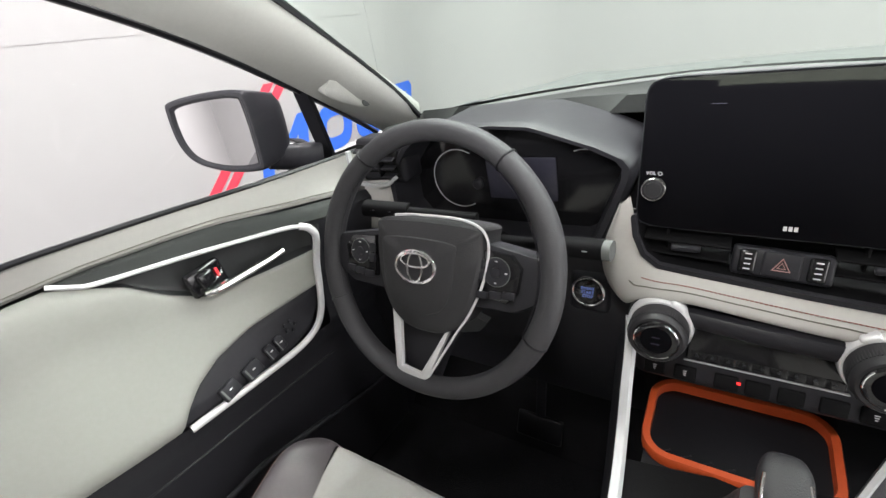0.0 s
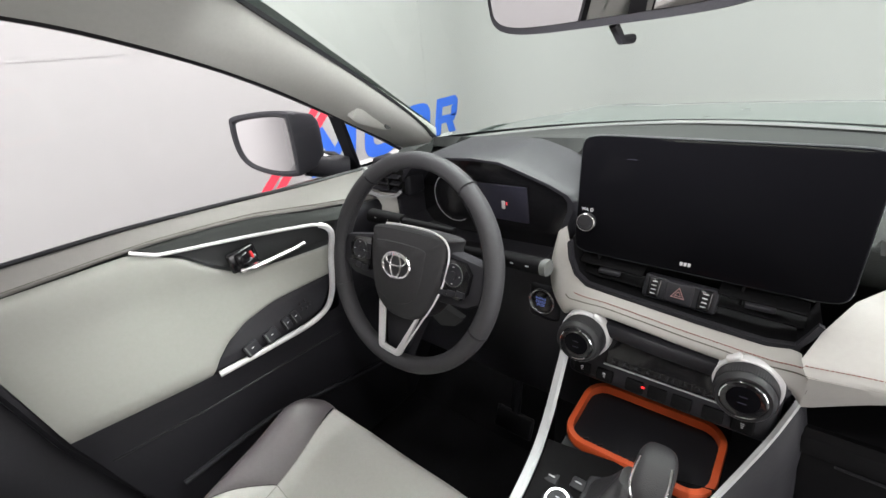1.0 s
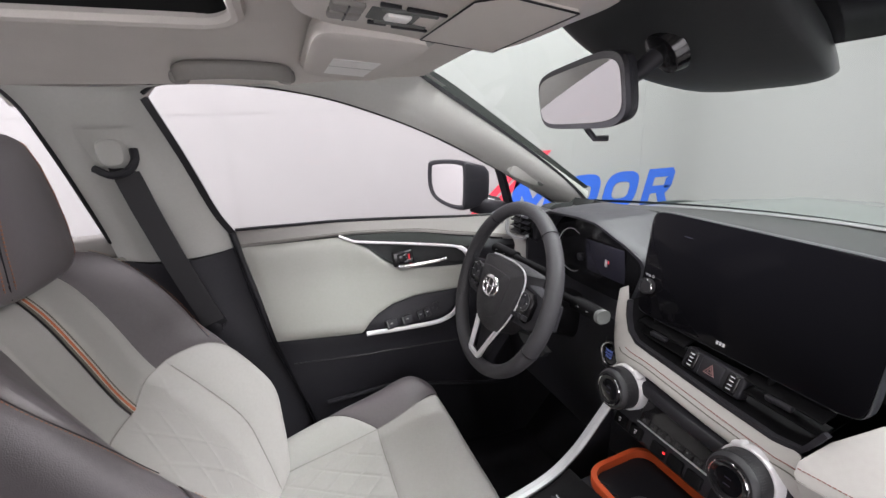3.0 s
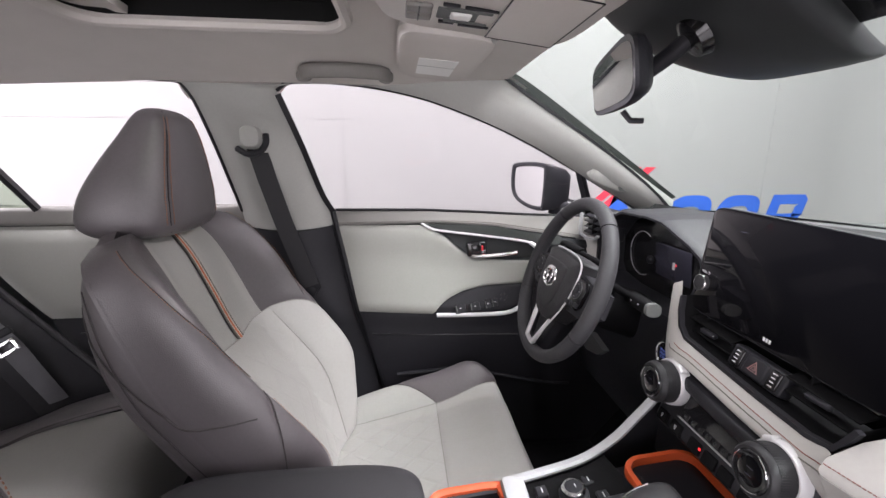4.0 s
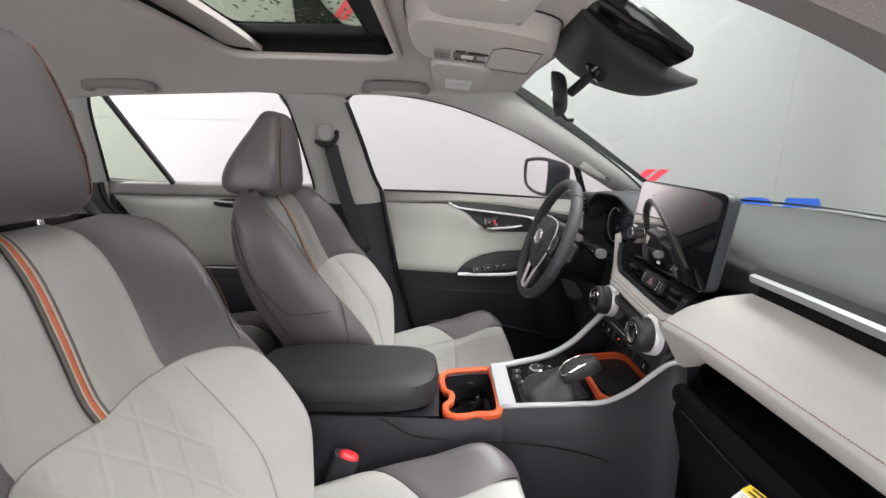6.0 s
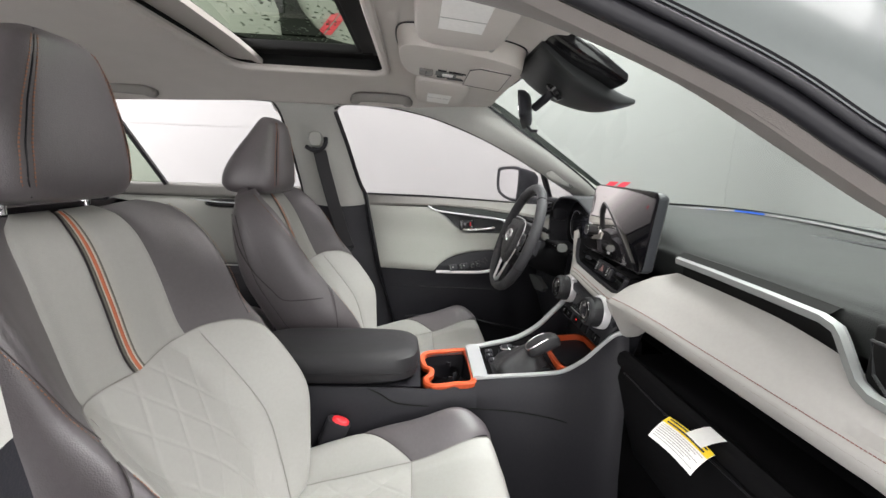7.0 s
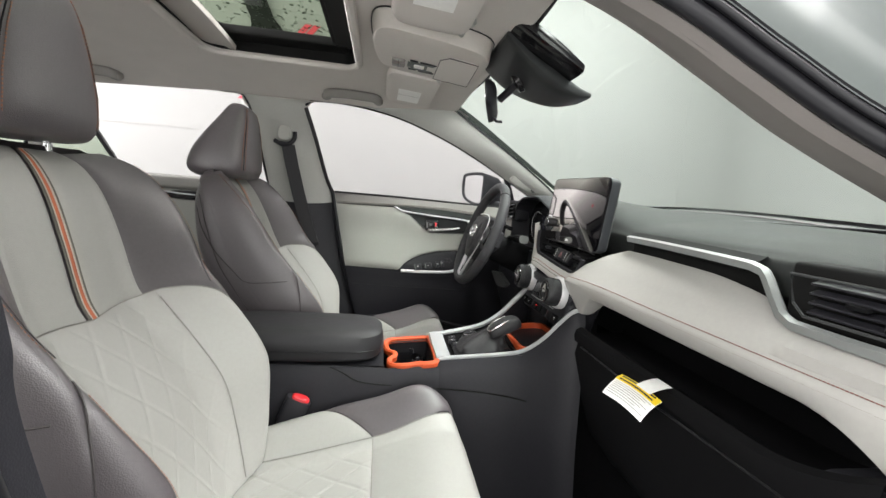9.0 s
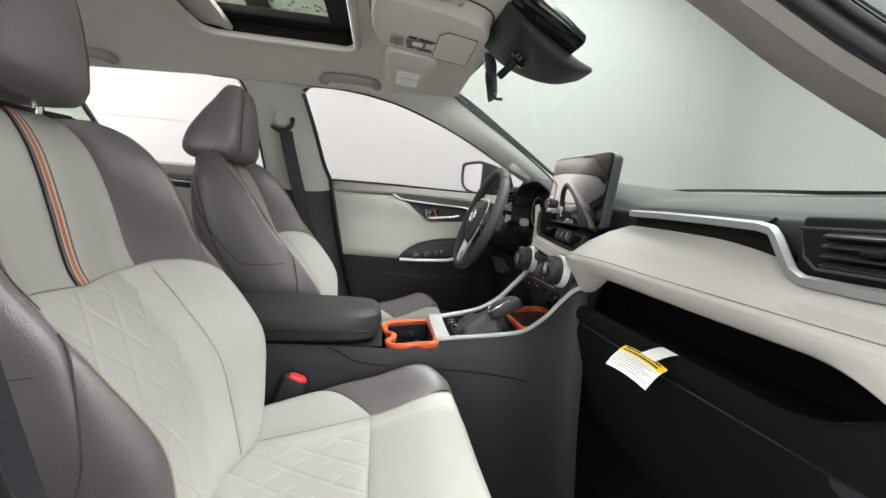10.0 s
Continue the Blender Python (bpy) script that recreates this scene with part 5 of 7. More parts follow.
for sg, ln in ((-1, 0.20), (1, 0.155)):
    p0, p1 = (Vector((-0.34, 0.665, 1.115)), Vector((-0.508, 0.634, 1.131))) if sg < 0 else (Vector((-0.34, 0.665, 1.085)), Vector((-0.171, 0.652, 1.095)))
    d = p1 - p0
    st = part("stalk", sweep([p0 + d * f for f in (0, 0.3, 0.55, 0.62, 0.9, 0.98, 1.0)], ring(0.016, 0.014, 14, 2.4)), SHELFB, shroud, "black control stalk")
    part("stalk_knob", sweep([p0 + d * f for f in (0.6, 0.63, 0.9, 0.99, 1.02)], ring(0.027, 0.024, 16, 2.6)), SHELFB, st)
    if sg > 0:
        part("end_cap", sweep([p0 + d * f for f in (1.015, 1.06, 1.075)], ring(0.026, 0.023, 16, 2.6)), DASH, st, "grey rotary end cap")
    for k in range(4):
        part("mark", rbox(0.006, 0.001, 0.003, 0, frame_at(p0 + d * (0.66 + 0.08 * k) + Vector((0, -0.0128, 0.002 * (k % 2))), d, (0, 0, 1))), MARK, st)


part("lever_plate", loft([[Vector((x, y, z)) + o for x, y, z in ((-0.406, 0.632, 0.962), (-0.378, 0.652, 0.960), (-0.352, 0.672, 0.928), (-0.362, 0.664, 0.914), (-0.384, 0.648, 0.918))] for o in (Vector((0, 0, 0)), Vector((0.004, 0.012, 0.002)))]), PODM, shroud, "dark grey plate under the column")

# ---- dashboard ----
dash = thing("dashboard", (0, 0.85, 1.0), "dark grey dashboard with light grey padded insert and red stitching", "dashboard")
# dark upper pad
PAD_L = catmull([(y, z, 0) for y, z in ((1.12, 1.203), (1.0, 1.212), (0.91, 1.226), (0.84, 1.230), (0.805, 1.225), (0.785, 1.208), (0.773, 1.175), (0.762, 1.146), (0.765, 1.10))], 30)
PAD_R = catmull([(y, z, 0) for y, z in ((1.12, 1.197), (1.02, 1.193), (0.95, 1.187), (0.88, 1.179), (0.83, 1.171), (0.795, 1.160), (0.778, 1.150), (0.766, 1.138), (0.765, 1.10))], 30)
rows = []
for x in sorted(list(np.linspace(-0.745, 0.745, 60)) + [-0.548, -0.547, -0.153, -0.152]):
    e = max(0, abs(x) - 0.56) / 0.19
    base_y = 0.972 + 0.15 * (1 - (x / 0.63) ** 2)
    g = smooth(x, [-0.14, 0.16], [0.0, 1.0])
    row = []
    for p, q in zip(PAD_L, PAD_R):
        r = p.lerp(q, g)
        y, z = r.x, r.y
        if y > 0.80:
            z += (base_z(x) - 0.003 - (1.203 - 0.006 * g)) * ((y - 0.80) / 0.32) ** 2
            y = 0.80 + (y - 0.80) * (base_y - 0.80) / 0.32
        if -0.5475 < x < -0.1525 and y < 0.87:
            y, z = 0.87, 1.205
        if x < -0.5475:
            z -= 0.034 * smooth(-x, [0.52, 0.60], [0.4, 1.0]) * smooth(y, [0.80, 0.96], [1.0, 0.0])
        row.append((max(x, -lin(y, [0.74, 0.80, 0.97, 1.03], [0.585, 0.60, 0.69, 0.72])), y - 0.04 * e * e * (1 if y < 0.80 else 0), z - 0.012 * e * e))
    rows.append(row)
part("upper_pad", grid_bm(rows), DASHTOP, dash, "dark grey grained upper dash pad")
part("defroster_slot", rbox(0.36, 0.02, 0.006, 0.002, pose(0.28, 1.02, 1.1935, 4)), RUBBER, dash)
part("side_vent_slot", rbox(0.10, 0.014, 0.006, 0.002, pose(0.655, 0.845, 1.168, 6)), RUBBER, dash)

# light grey padded ledge on the passenger side, with its stitched nose
def ledge(x):
    """Profile of the ledge at x: trim line, slope, stitched edge, nose, underside."""
    e = max(0.0, x - 0.55)
    yt = smooth(x, [0.14, 0.54, 0.60, 0.745], [0.752, 0.750, 0.733, 0.706])
    zt = smooth(x, [0.14, 0.20, 0.42, 0.50, 0.545, 0.567, 0.60, 0.745], [1.112, 1.116, 1.111, 1.102, 1.092, 1.080, 1.071, 1.074])
    k = smooth(x, [0.150, 0.205], [1.0, 0.0])
    dr = 0.045 * max(0.0, (x - 0.62) / 0.12) ** 2 + 0.049 * k
    ys = smooth(x, [0.14, 0.20, 0.40, 0.60, 0.745], [0.652, 0.662, 0.680, 0.689, 0.698])
    zs = smooth(x, [0.14, 0.20, 0.40, 0.60, 0.745], [1.040, 1.040, 1.034, 1.031, 1.029])
    zl = zs - 0.029 - dr
    return [(x, yt + 0.012, zt - 0.006), (x, yt, zt), (x, yt * 0.7 + ys * 0.3, zt * 0.7 + zs * 0.3 + 0.007), (x, yt * 0.35 + ys * 0.65, zt * 0.33 + zs * 0.67 + 0.010), (x, ys + 0.012, zs + 0.009), (x, ys + 0.001, zs + 0.001), (x, ys - 0.001, zs - 0.005), (x, ys + 0.001 + 0.010 * k, zs * 0.6 + zl * 0.4), (x, ys + 0.006 + 0.026 * k, zl + 0.006), (x, ys + 0.015 + 0.026 * k, zl), (x, ys + 0.06, zl + 0.002)]


L0 = [0.205, 0.200, 0.168, 0.146, 0.134, 0.138, 0.142, 0.146, 0.146, 0.146, 0.146]
rows = [[ledge(L0[j] + f * (0.742 - L0[j]))[j] for j in range(11)] for f in np.linspace(0, 1, 60)]
part("padded_ledge", grid_bm(rows), PAD, dash, "light grey soft padded ledge")
end = [Vector(p) for p in ledge(0.742)]
part("ledge_end", loft([[(0.742 + o, p.y, p.z) for p in end] for o in (0.0, 0.006)]), PAD, dash)
part("stitching", stitches([(x, ledge(x)[5][1] + 0.0045, ledge(x)[5][2] + 0.0049) for x in np.linspace(0.138, 0.735, 160)], 0.0042, 0.0030, 0.0006), THREAD, dash, "red contrast stitching")
part("seam", tube([(x, ledge(x)[5][1] - 0.0010, ledge(x)[6][2] + 0.001) for x in np.linspace(0.140, 0.735, 60)], 0.0007, 5), STRIPE2, dash)
# centre band under the screen, curving up beside it
B_IN = [(0.136, 1.060), (0.128, 1.0535), (0.09, 1.050), (0.03, 1.0535), (-0.03, 1.059), (-0.085, 1.064), (-0.116, 1.067), (-0.131, 1.079), (-0.140, 1.102), (-0.143, 1.127), (-0.148, 1.150)]
B_OUT = [(0.146, 0.986), (0.122, 1.010), (0.085, 1.011), (0.03, 1.015), (-0.03, 1.022), (-0.085, 1.027), (-0.128, 1.017), (-0.152, 1.000), (-0.180, 1.028), (-0.182, 1.070), (-0.160, 1.140)]
b_in, b_out = catmull([(x, 0, z) for x, z in B_IN], 64), catmull([(x, 0, z) for x, z in B_OUT], 64)


def band_point(i, f, out=0.0):
    p = b_in[i].lerp(b_out[i], f)
    g = max(0.0, (-p.x - 0.10) / 0.09)
    q = Vector((p.x, 0.657 + 0.030 * g * g + 0.026 * (1 - f) ** 1.3 + 0.020 * f ** 7 - 0.004 + 0.014 * g * f - out, p.z))
    if i < 12:
        w = smooth(i, [0, 12], [1.0, 0.0])
        k = min(3, int(f * 4))
        edge = [Vector(ledge(L0[4 + k + n])[4 + k + n]) for n in (0, 1)]
        q = q.lerp(edge[0].lerp(edge[1], f * 4 - k) + Vector((0, -out, 0)), w)
    return q


part("centre_band", grid_bm([[band_point(i, f) for f in np.linspace(0, 1, 12)] for i in range(64)]), PAD, dash, "light grey padded band under the screen")
part("stitching", stitches([band_point(i, lin(i, [0, 10, 16, 26, 42], [0.16, 0.38, 0.35, 0.34, 0.30]), 0.0008) for i in range(0, 42)], 0.0042, 0.0034, 0.0007), THREAD, dash)
part("seam", tube([band_point(i, lin(i, [0, 10, 16, 26, 46], [0.42, 0.54, 0.50, 0.50, 0.46]), 0.0002) for i in range(0, 46)], 0.0008, 5), STRIPE2, dash)
# driver's side light panel round the outer vent
rows = [[(x, lin(x, [-0.63, -0.52], [0.712, 0.735]), z) for z in (1.02, 1.05, 1.10, 1.14)] for x in np.linspace(-0.63, -0.53, 10)]
part("side_panel", grid_bm(rows), PAD, dash, "light grey panel beside the cluster")
rows = [[(x, 0.728 - 0.02 * (abs(x + 0.37) / 0.3) ** 2, 1.05), (x, 0.722, 1.02), (x, 0.718, 0.95), (x, 0.735, 0.84), (x, 0.78, 0.72)] for x in np.linspace(-0.72, -0.125, 30)]
part("lower_panel", grid_bm(rows), BLACK, dash, "black lower dash panel")
# the gap between pad and lower parts
rows = [[(x, 0.80, 1.15), (x, 0.80, 1.0), (x, 0.82, 0.9)] for x in np.linspace(-0.60, 0.74, 12)]
part("inner_frame", grid_bm(rows), RUBBER, dash)

# outer vents
def vent(parent, cx, cz, w, h, y, n, slant=0.0, yaw=0.0):
    m = pose(cx, y, cz, 0, 0, yaw)
    v = part("air_vent", moved(rbox(w, 0.03, h, 0.004), m @ pose(0, 0.03, 0)), WELLB, parent, "black air vent with slats")
    for k in range(n):
        zz = (k + 0.5) / n * h - h / 2
        part("slat", moved(rbox(w * 0.95, 0.016, 0.0028, 0.001), m @ pose(0, 0.012, zz, 20)), BLACK, v)
    part("blade", moved(rbox(0.003, 0.02, h * 0.8, 0.001), m @ pose(w * 0.15, 0.012, 0)), GLOSS, v)
    part("tab", moved(rbox(w * 0.16, 0.008, 0.005, 0.0015), m @ pose(-w * 0.05, 0.002, 0, 10)), SHELFB, v)
    return v


vent(dash, -0.555, 1.172, 0.085, 0.055, 0.712, 4)
part("vent_frame", sweep([(-0.596, 0.708, 1.196), (-0.600, 0.708, 1.155), (-0.592, 0.708, 1.142), (-0.56, 0.711, 1.136), (-0.525, 0.715, 1.140), (-0.512, 0.717, 1.150)], [(-0.0026, -0.004), (0.0026, -0.004), (0.0026, 0.004), (-0.0026, 0.004)], up=(0, 1, 0)), SILVER, dash, "satin silver vent trim")
part("vent_surround", rbox(0.10, 0.05, 0.075, 0.008, pose(-0.552, 0.757, 1.172)), BLACK, dash)
v = vent(dash, 0.668, 1.114, 0.140, 0.044, 0.716, 4, yaw=-6)
part("vent_surround", rbox(0.19, 0.05, 0.085, 0.006, pose(0.662, 0.758, 1.108, 0, 0, -4)), WELLB, dash)
# satin strip across the passenger's side
tr = [(0.198, 0.752, 1.141), (0.30, 0.750, 1.140), (0.42, 0.748, 1.137), (0.505, 0.746, 1.134), (0.530, 0.740, 1.130), (0.540, 0.737, 1.122), (0.556, 0.735, 1.100), (0.570, 0.733, 1.083), (0.590, 0.729, 1.076), (0.66, 0.716, 1.077), (0.745, 0.70, 1.080)]
part("satin_strip", sweep(tr, [(-0.0065, -0.005), (0.0035, -0.007), (0.0065, 0.0), (0.0035, 0.006), (-0.0065, 0.005)], up=(0, 1, 0)), STRIPM, dash, "satin silver trim strip")
# black sheets put the shade of the gaps round the strip into colour
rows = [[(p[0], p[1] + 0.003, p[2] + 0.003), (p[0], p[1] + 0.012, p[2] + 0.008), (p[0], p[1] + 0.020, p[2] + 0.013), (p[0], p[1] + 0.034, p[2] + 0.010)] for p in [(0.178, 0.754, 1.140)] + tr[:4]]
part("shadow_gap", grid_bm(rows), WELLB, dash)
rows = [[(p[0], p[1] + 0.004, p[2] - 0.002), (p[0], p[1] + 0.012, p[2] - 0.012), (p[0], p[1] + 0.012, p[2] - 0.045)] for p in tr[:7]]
part("strip_recess_shade", grid_bm(rows), WELLB, dash)
part("vent_outline", tube([(0.580, 0.724, 1.136), (0.594, 0.718, 1.104), (0.612, 0.714, 1.092), (0.742, 0.698, 1.094), (0.742, 0.698, 1.138)], 0.0018, 6, True), PODM, dash)

# open shelf and glovebox below the ledge
rows = []
for x in list(np.linspace(0.14, 0.60, 14)) + list(np.linspace(0.62, 0.735, 14)):
    up = 0.045 * max(0.0, (x - 0.60) / 0.135) ** 2
    rows.append([(x, 0.712, 1.002), (x, 0.80, 1.005), (x, 0.80, 0.925 + up), (x, 0.715, 0.920 + up), (x, 0.702, 0.934 + up), (x, 0.690, 0.938 + up), (x, 0.680, 0.932 + up), (x, 0.676, 0.920 + 0.6 * up), (x, 0.678, 0.908)])
part("shelf", grid_bm(rows), SHELFB, dash, "black open shelf")
rows = [[(x, 0.676 + 0.01 * (abs(x - 0.45) / 0.3) ** 2, 0.908), (x, 0.680, 0.88), (x, 0.70, 0.80), (x, 0.735, 0.70), (x, 0.80, 0.62)] for x in np.linspace(0.16, 0.73, 20)]
part("glovebox_lid", grid_bm(rows), SHELFB, dash, "black glovebox lid")
part("lid_gap", tube([(0.19, 0.6765, 0.905), (0.45, 0.6735, 0.903), (0.72, 0.6825, 0.905)], 0.0016, 5), RUBBER, dash)
part("shelf_end", rbox(0.086, 0.13, 0.36, 0.024, pose(0.707, 0.746, 0.776), 5), BLACK, dash, "black dash end panel")
part("dash_end", rbox(0.012, 0.09, 0.12, 0.02, pose(0.7525, 0.752, 1.02)), BLACK, dash)

# instrument cluster
cl_out = [(-0.540, 1.150), (-0.500, 1.196), (-0.485, 1.206), (-0.44, 1.222), (-0.338, 1.2265), (-0.285, 1.2235), (-0.265, 1.218), (-0.195, 1.195), (-0.163, 1.180), (-0.155, 1.170), (-0.155, 1.155), (-0.163, 1.132), (-0.18, 1.087), (-0.192, 1.055), (-0.205, 1.047), (-0.30, 1.045), (-0.44, 1.045), (-0.52, 1.056), (-0.540, 1.08)]
lo = []
for p, q in zip(cl_out, cl_out[1:] + cl_out[:1]):
    lo += [Vector((p[0] + (q[0] - p[0]) * k / 4, 0, p[1] + (q[1] - p[1]) * k / 4)) for k in range(4)]
cen = Vector((-0.35, 0, 1.13))


def cl_ring(s, y, dz=0.0):
    return [(cen.x + (p.x - cen.x) * s, y, cen.z + (p.z - cen.z) * s + dz) for p in lo]


cluster = thing("instrument_cluster", (-0.35, 0.75, 1.10), "instrument cluster under a black hood with a lit grey display", "instrument cluster")
part("hood", grid_bm([cl_ring(1.03, 0.875, 0.002), cl_ring(1.02, 0.75, 0.001), cl_ring(1.0, 0.732), cl_ring(0.985, 0.728), cl_ring(0.94, 0.729), cl_ring(0.92, 0.752), cl_ring(0.89, 0.80)], close_u=True), BLACK, cluster, "black grained cluster hood")
part("dial_plate", grid_bm([cl_ring(0.93, 0.792), cl_ring(0.5, 0.796), cl_ring(0.02, 0.797)], close_u=True, caps=True), GLOSS, cluster)
part("display", rbox(0.115, 0.004, 0.072, 0.008, pose(-0.325, 0.790, 1.128, 6)), LCD, cluster, "grey lit trip display")
for cx, rr, a0, a1 in ((-0.436, 0.050, 60, 300), (-0.225, 0.05, -60, 20), (-0.225, 0.05, 70, 110)):
    part("gauge_arc", tube([(cx + rr * math.cos(radians(a)), 0.789, 1.125 + rr * math.sin(radians(a))) for a in np.linspace(a0, a1, 40)], 0.0008, 5), MARK, cluster)
part("car_symbol", merge(rbox(0.007, 0.002, 0.015, 0.002, pose(-0.318, 0.787, 1.125))), MARK, cluster)
part("symbol_line", rbox(0.022, 0.001, 0.0012, 0, pose(-0.314, 0.787, 1.145)), MARK, cluster)
part("door_symbol", rbox(0.003, 0.002, 0.006, 0.0006, pose(-0.311, 0.787, 1.128)), glow_mat("red_lamp", (1.0, 0.08, 0.1), 0.12), cluster)
part("needle_hub", lathe([(0.009, 0), (0.009, 0.006), (0.006, 0.009)], 18, frame_at((-0.40, 0.790, 1.118), (1, 0, 0), (0, -1, 0))), BLACK, cluster)

# start button
start = thing("start_button", (-0.202, 0.712, 0.994), "round black start button with chrome ring and blue lettering", "button")
SM = frame_at((-0.202, 0.712, 0.994), (1, 0, 0), (0, -1, 0.12))
part("housing", moved(rbox(0.06, 0.07, 0.03, 0.012), SM @ pose(0, -0.004, -0.018)), BLACK, start)
part("ring", moved(tube([(0.0215 * math.cos(a), 0.0215 * math.sin(a), 0.003) for a in np.linspace(0, 2 * math.pi, 41)[:-1]], 0.0022, 8, True), SM), CHROME, start)
part("face", moved(lathe([(0.020, 0.0), (0.020, 0.003), (0.016, 0.0045), (0.008, 0.005)], 32), SM), GLOSS, start)
BLUEG = glow_mat("blue_button_print", (0.10, 0.15, 0.45), 0.15)
for k, (word, sz) in enumerate((("ENGINE", 0.0052), ("START", 0.0062), ("STOP", 0.0062))):
    part("lettering", text_bm(word, sz, SM @ pose(0, 0.006 - 0.0062 * k, 0.0055)), BLUEG, start)

# touch screen
RIMM = mat("dark_satin_rim", (0.024, 0.026, 0.029), 0.4, metal=0.1, vary=0.03, bump=0.0, spec=0.22)
SCM = frame_at((0.0105, 0.711, 1.186), (1, 0.0, -0.02), (0, -1, 0.10))
screen = thing("touch_screen", (0, 0.72, 1.11), "large black touch screen with silver rim, switched off", "touch screen")
part("housing", moved(rbox(0.300, 0.158, 0.02, 0.009), SCM @ pose(0, 0, -0.017)), PODM, screen, "black screen housing")
part("rim", moved(grid_bm([[(x, y, z) for x, y in ring(w, h, 80, 14)] for w, h, z in ((0.306, 0.166, -0.018), (0.308, 0.168, -0.010), (0.308, 0.168, -0.003), (0.3065, 0.1665, -0.0005), (0.3045, 0.1645, -0.002))], close_u=True), SCM), RIMM, screen, "thin dark satin rim")
part("glass", moved(plate(ring(0.305, 0.165, 80, 14), 0.006, None, 0.0012), SCM), SCREEN, screen, "glossy black screen glass")
knob = part("volume_knob", moved(lathe([(0.0125, 0.0), (0.0125, 0.006), (0.0115, 0.009), (0.009, 0.0095), (0.0085, 0.0075), (0.004, 0.0075)], 32), SCM @ pose(-0.1365, -0.036, 0.0)), GRIP, screen, "round volume knob")
part("knob_face", moved(lathe([(0.0085, 0.0076), (0.0085, 0.0084), (0.003, 0.0086)], 24), SCM @ pose(-0.1365, -0.036, 0.0)), GRIP, knob)
part("knob_ring", moved(tube([(0.0122 * math.cos(a), 0.0122 * math.sin(a), 0.0082) for a in np.linspace(0, 2 * math.pi, 33)[:-1]], 0.0008, 6, True), SCM @ pose(-0.1365, -0.036, 0)), CHROME, knob)
part("lettering", text_bm("VOL", 0.0055, SCM @ pose(-0.141, -0.019, 0.0003)), MARK, screen)
part("power_mark", moved(tube([(0.002 * math.cos(a), 0.002 * math.sin(a), 0.0003) for a in np.linspace(0, 2 * math.pi, 17)[:-1]], 0.0003, 4, True), SCM @ pose(-0.1315, -0.019, 0)), MARK, screen)
part("maker_mark", merge(*[moved(rbox(0.0032, 0.0048, 0.0004, 0), SCM @ pose(-0.010 + 0.0045 * k, -0.071, 0.0003)) for k in range(3)]), MARK, screen)
part("slot_mark", moved(rbox(0.014, 0.0008, 0.0004, 0), SCM @ pose(-0.085, 0.055, 0.0002)), LCD, screen)

# black vent tray under the screen with the hazard switch
tray = thing("centre_vent", (0, 0.71, 1.05), "black centre air vents with hazard switch under the screen", "air vent")
tr_out = [(-0.144, 1.127), (-0.140, 1.102), (-0.130, 1.080), (-0.113, 1.0675), (-0.085, 1.0645), (0.03, 1.054), (0.10, 1.0495), (0.128, 1.0535), (0.137, 1.069), (0.144, 1.084)]
for_rows = [[(x, 0.690 - 0.01 * (1.118 - z) / 0.07, z) for x, z in tr_out], [(x * 0.97, 0.735, z + 0.003) for x, z in tr_out]]
part("tray", grid_bm([for_rows[0], for_rows[1], [(x * 0.6, 0.742, 1.10) for x, z in tr_out]]), SHELFB, tray)
lip = [(x, 0.688 - 0.01 * (1.118 - z) / 0.07, z) for x, z in tr_out]
part("upper_lip", tube([(-0.150, 0.716, 1.122), (0.0, 0.718, 1.110), (0.135, 0.712, 1.096)], 0.0013, 6), DASH, tray)
part("lip", sweep(lip, [(-0.003, -0.004), (0.003, -0.004), (0.003, 0.004), (-0.003, 0.004)], up=(0, 1, 0)), BLACK, tray)
for cx in (-0.088, 0.088):
    for k in range(2):
        part("slat", rbox(0.088, 0.022, 0.003, 0.001, pose(cx, 0.708, 1.074 + 0.017 * k - 0.03 * cx, 15, 3 if cx > 0 else 3)), SHELFB, tray)
    part("tab", rbox(0.03, 0.008, 0.007, 0.002, pose(cx, 0.697, 1.0835 - 0.02 * cx, 10)), BLACK, tray)
    part("blade", rbox(0.003, 0.02, 0.04, 0.001, pose(cx - 0.02, 0.716, 1.084)), SHELFB, tray)
HZ = frame_at((0.002, 0.698, 1.0755), (1, 0, -0.05), (0, -1, 0.35))
hz = part("switch_block", moved(rbox(0.088, 0.032, 0.02, 0.004), HZ @ pose(0, 0, -0.008)), BLACK, tray, "black switch block")
part("hazard_switch", moved(rbox(0.034, 0.028, 0.008, 0.003), HZ @ pose(0, 0, 0.0005)), BLACK, hz)
HAZ = mat("hazard_red", (0.30, 0.17, 0.16), 0.4, bump=0.0)
part("hazard_triangle", moved(tube([(-0.0075, -0.0055, 0.0048), (0.0075, -0.0055, 0.0048), (0, 0.0075, 0.0048)], 0.0011, 5, True), HZ), HAZ, hz)
part("hazard_triangle", moved(tube([(-0.0035, -0.003, 0.0048), (0.0035, -0.003, 0.0048), (0, 0.003, 0.0048)], 0.0008, 5, True), HZ), HAZ, hz)
for sg in (-1, 1):
    part("vent_wheel", moved(rbox(0.016, 0.026, 0.008, 0.003), HZ @ pose(sg * 0.030, 0, 0.001)), GLOSS, hz)
    for k in range(4):
        part("mark", moved(rbox(0.006, 0.0013, 0.0005, 0), HZ @ pose(sg * 0.030, 0.0085 - 0.0055 * k, 0.0052)), MARK, hz)

# climate panel with two big knobs
climate = thing("climate_panel", (0, 0.64, 0.96), "black climate panel with two large silver-ringed knobs", "climate control")
KM0 = frame_at((0.0, 0.644, 0.979), (1, 0, 0), (0, -1, 0.33))
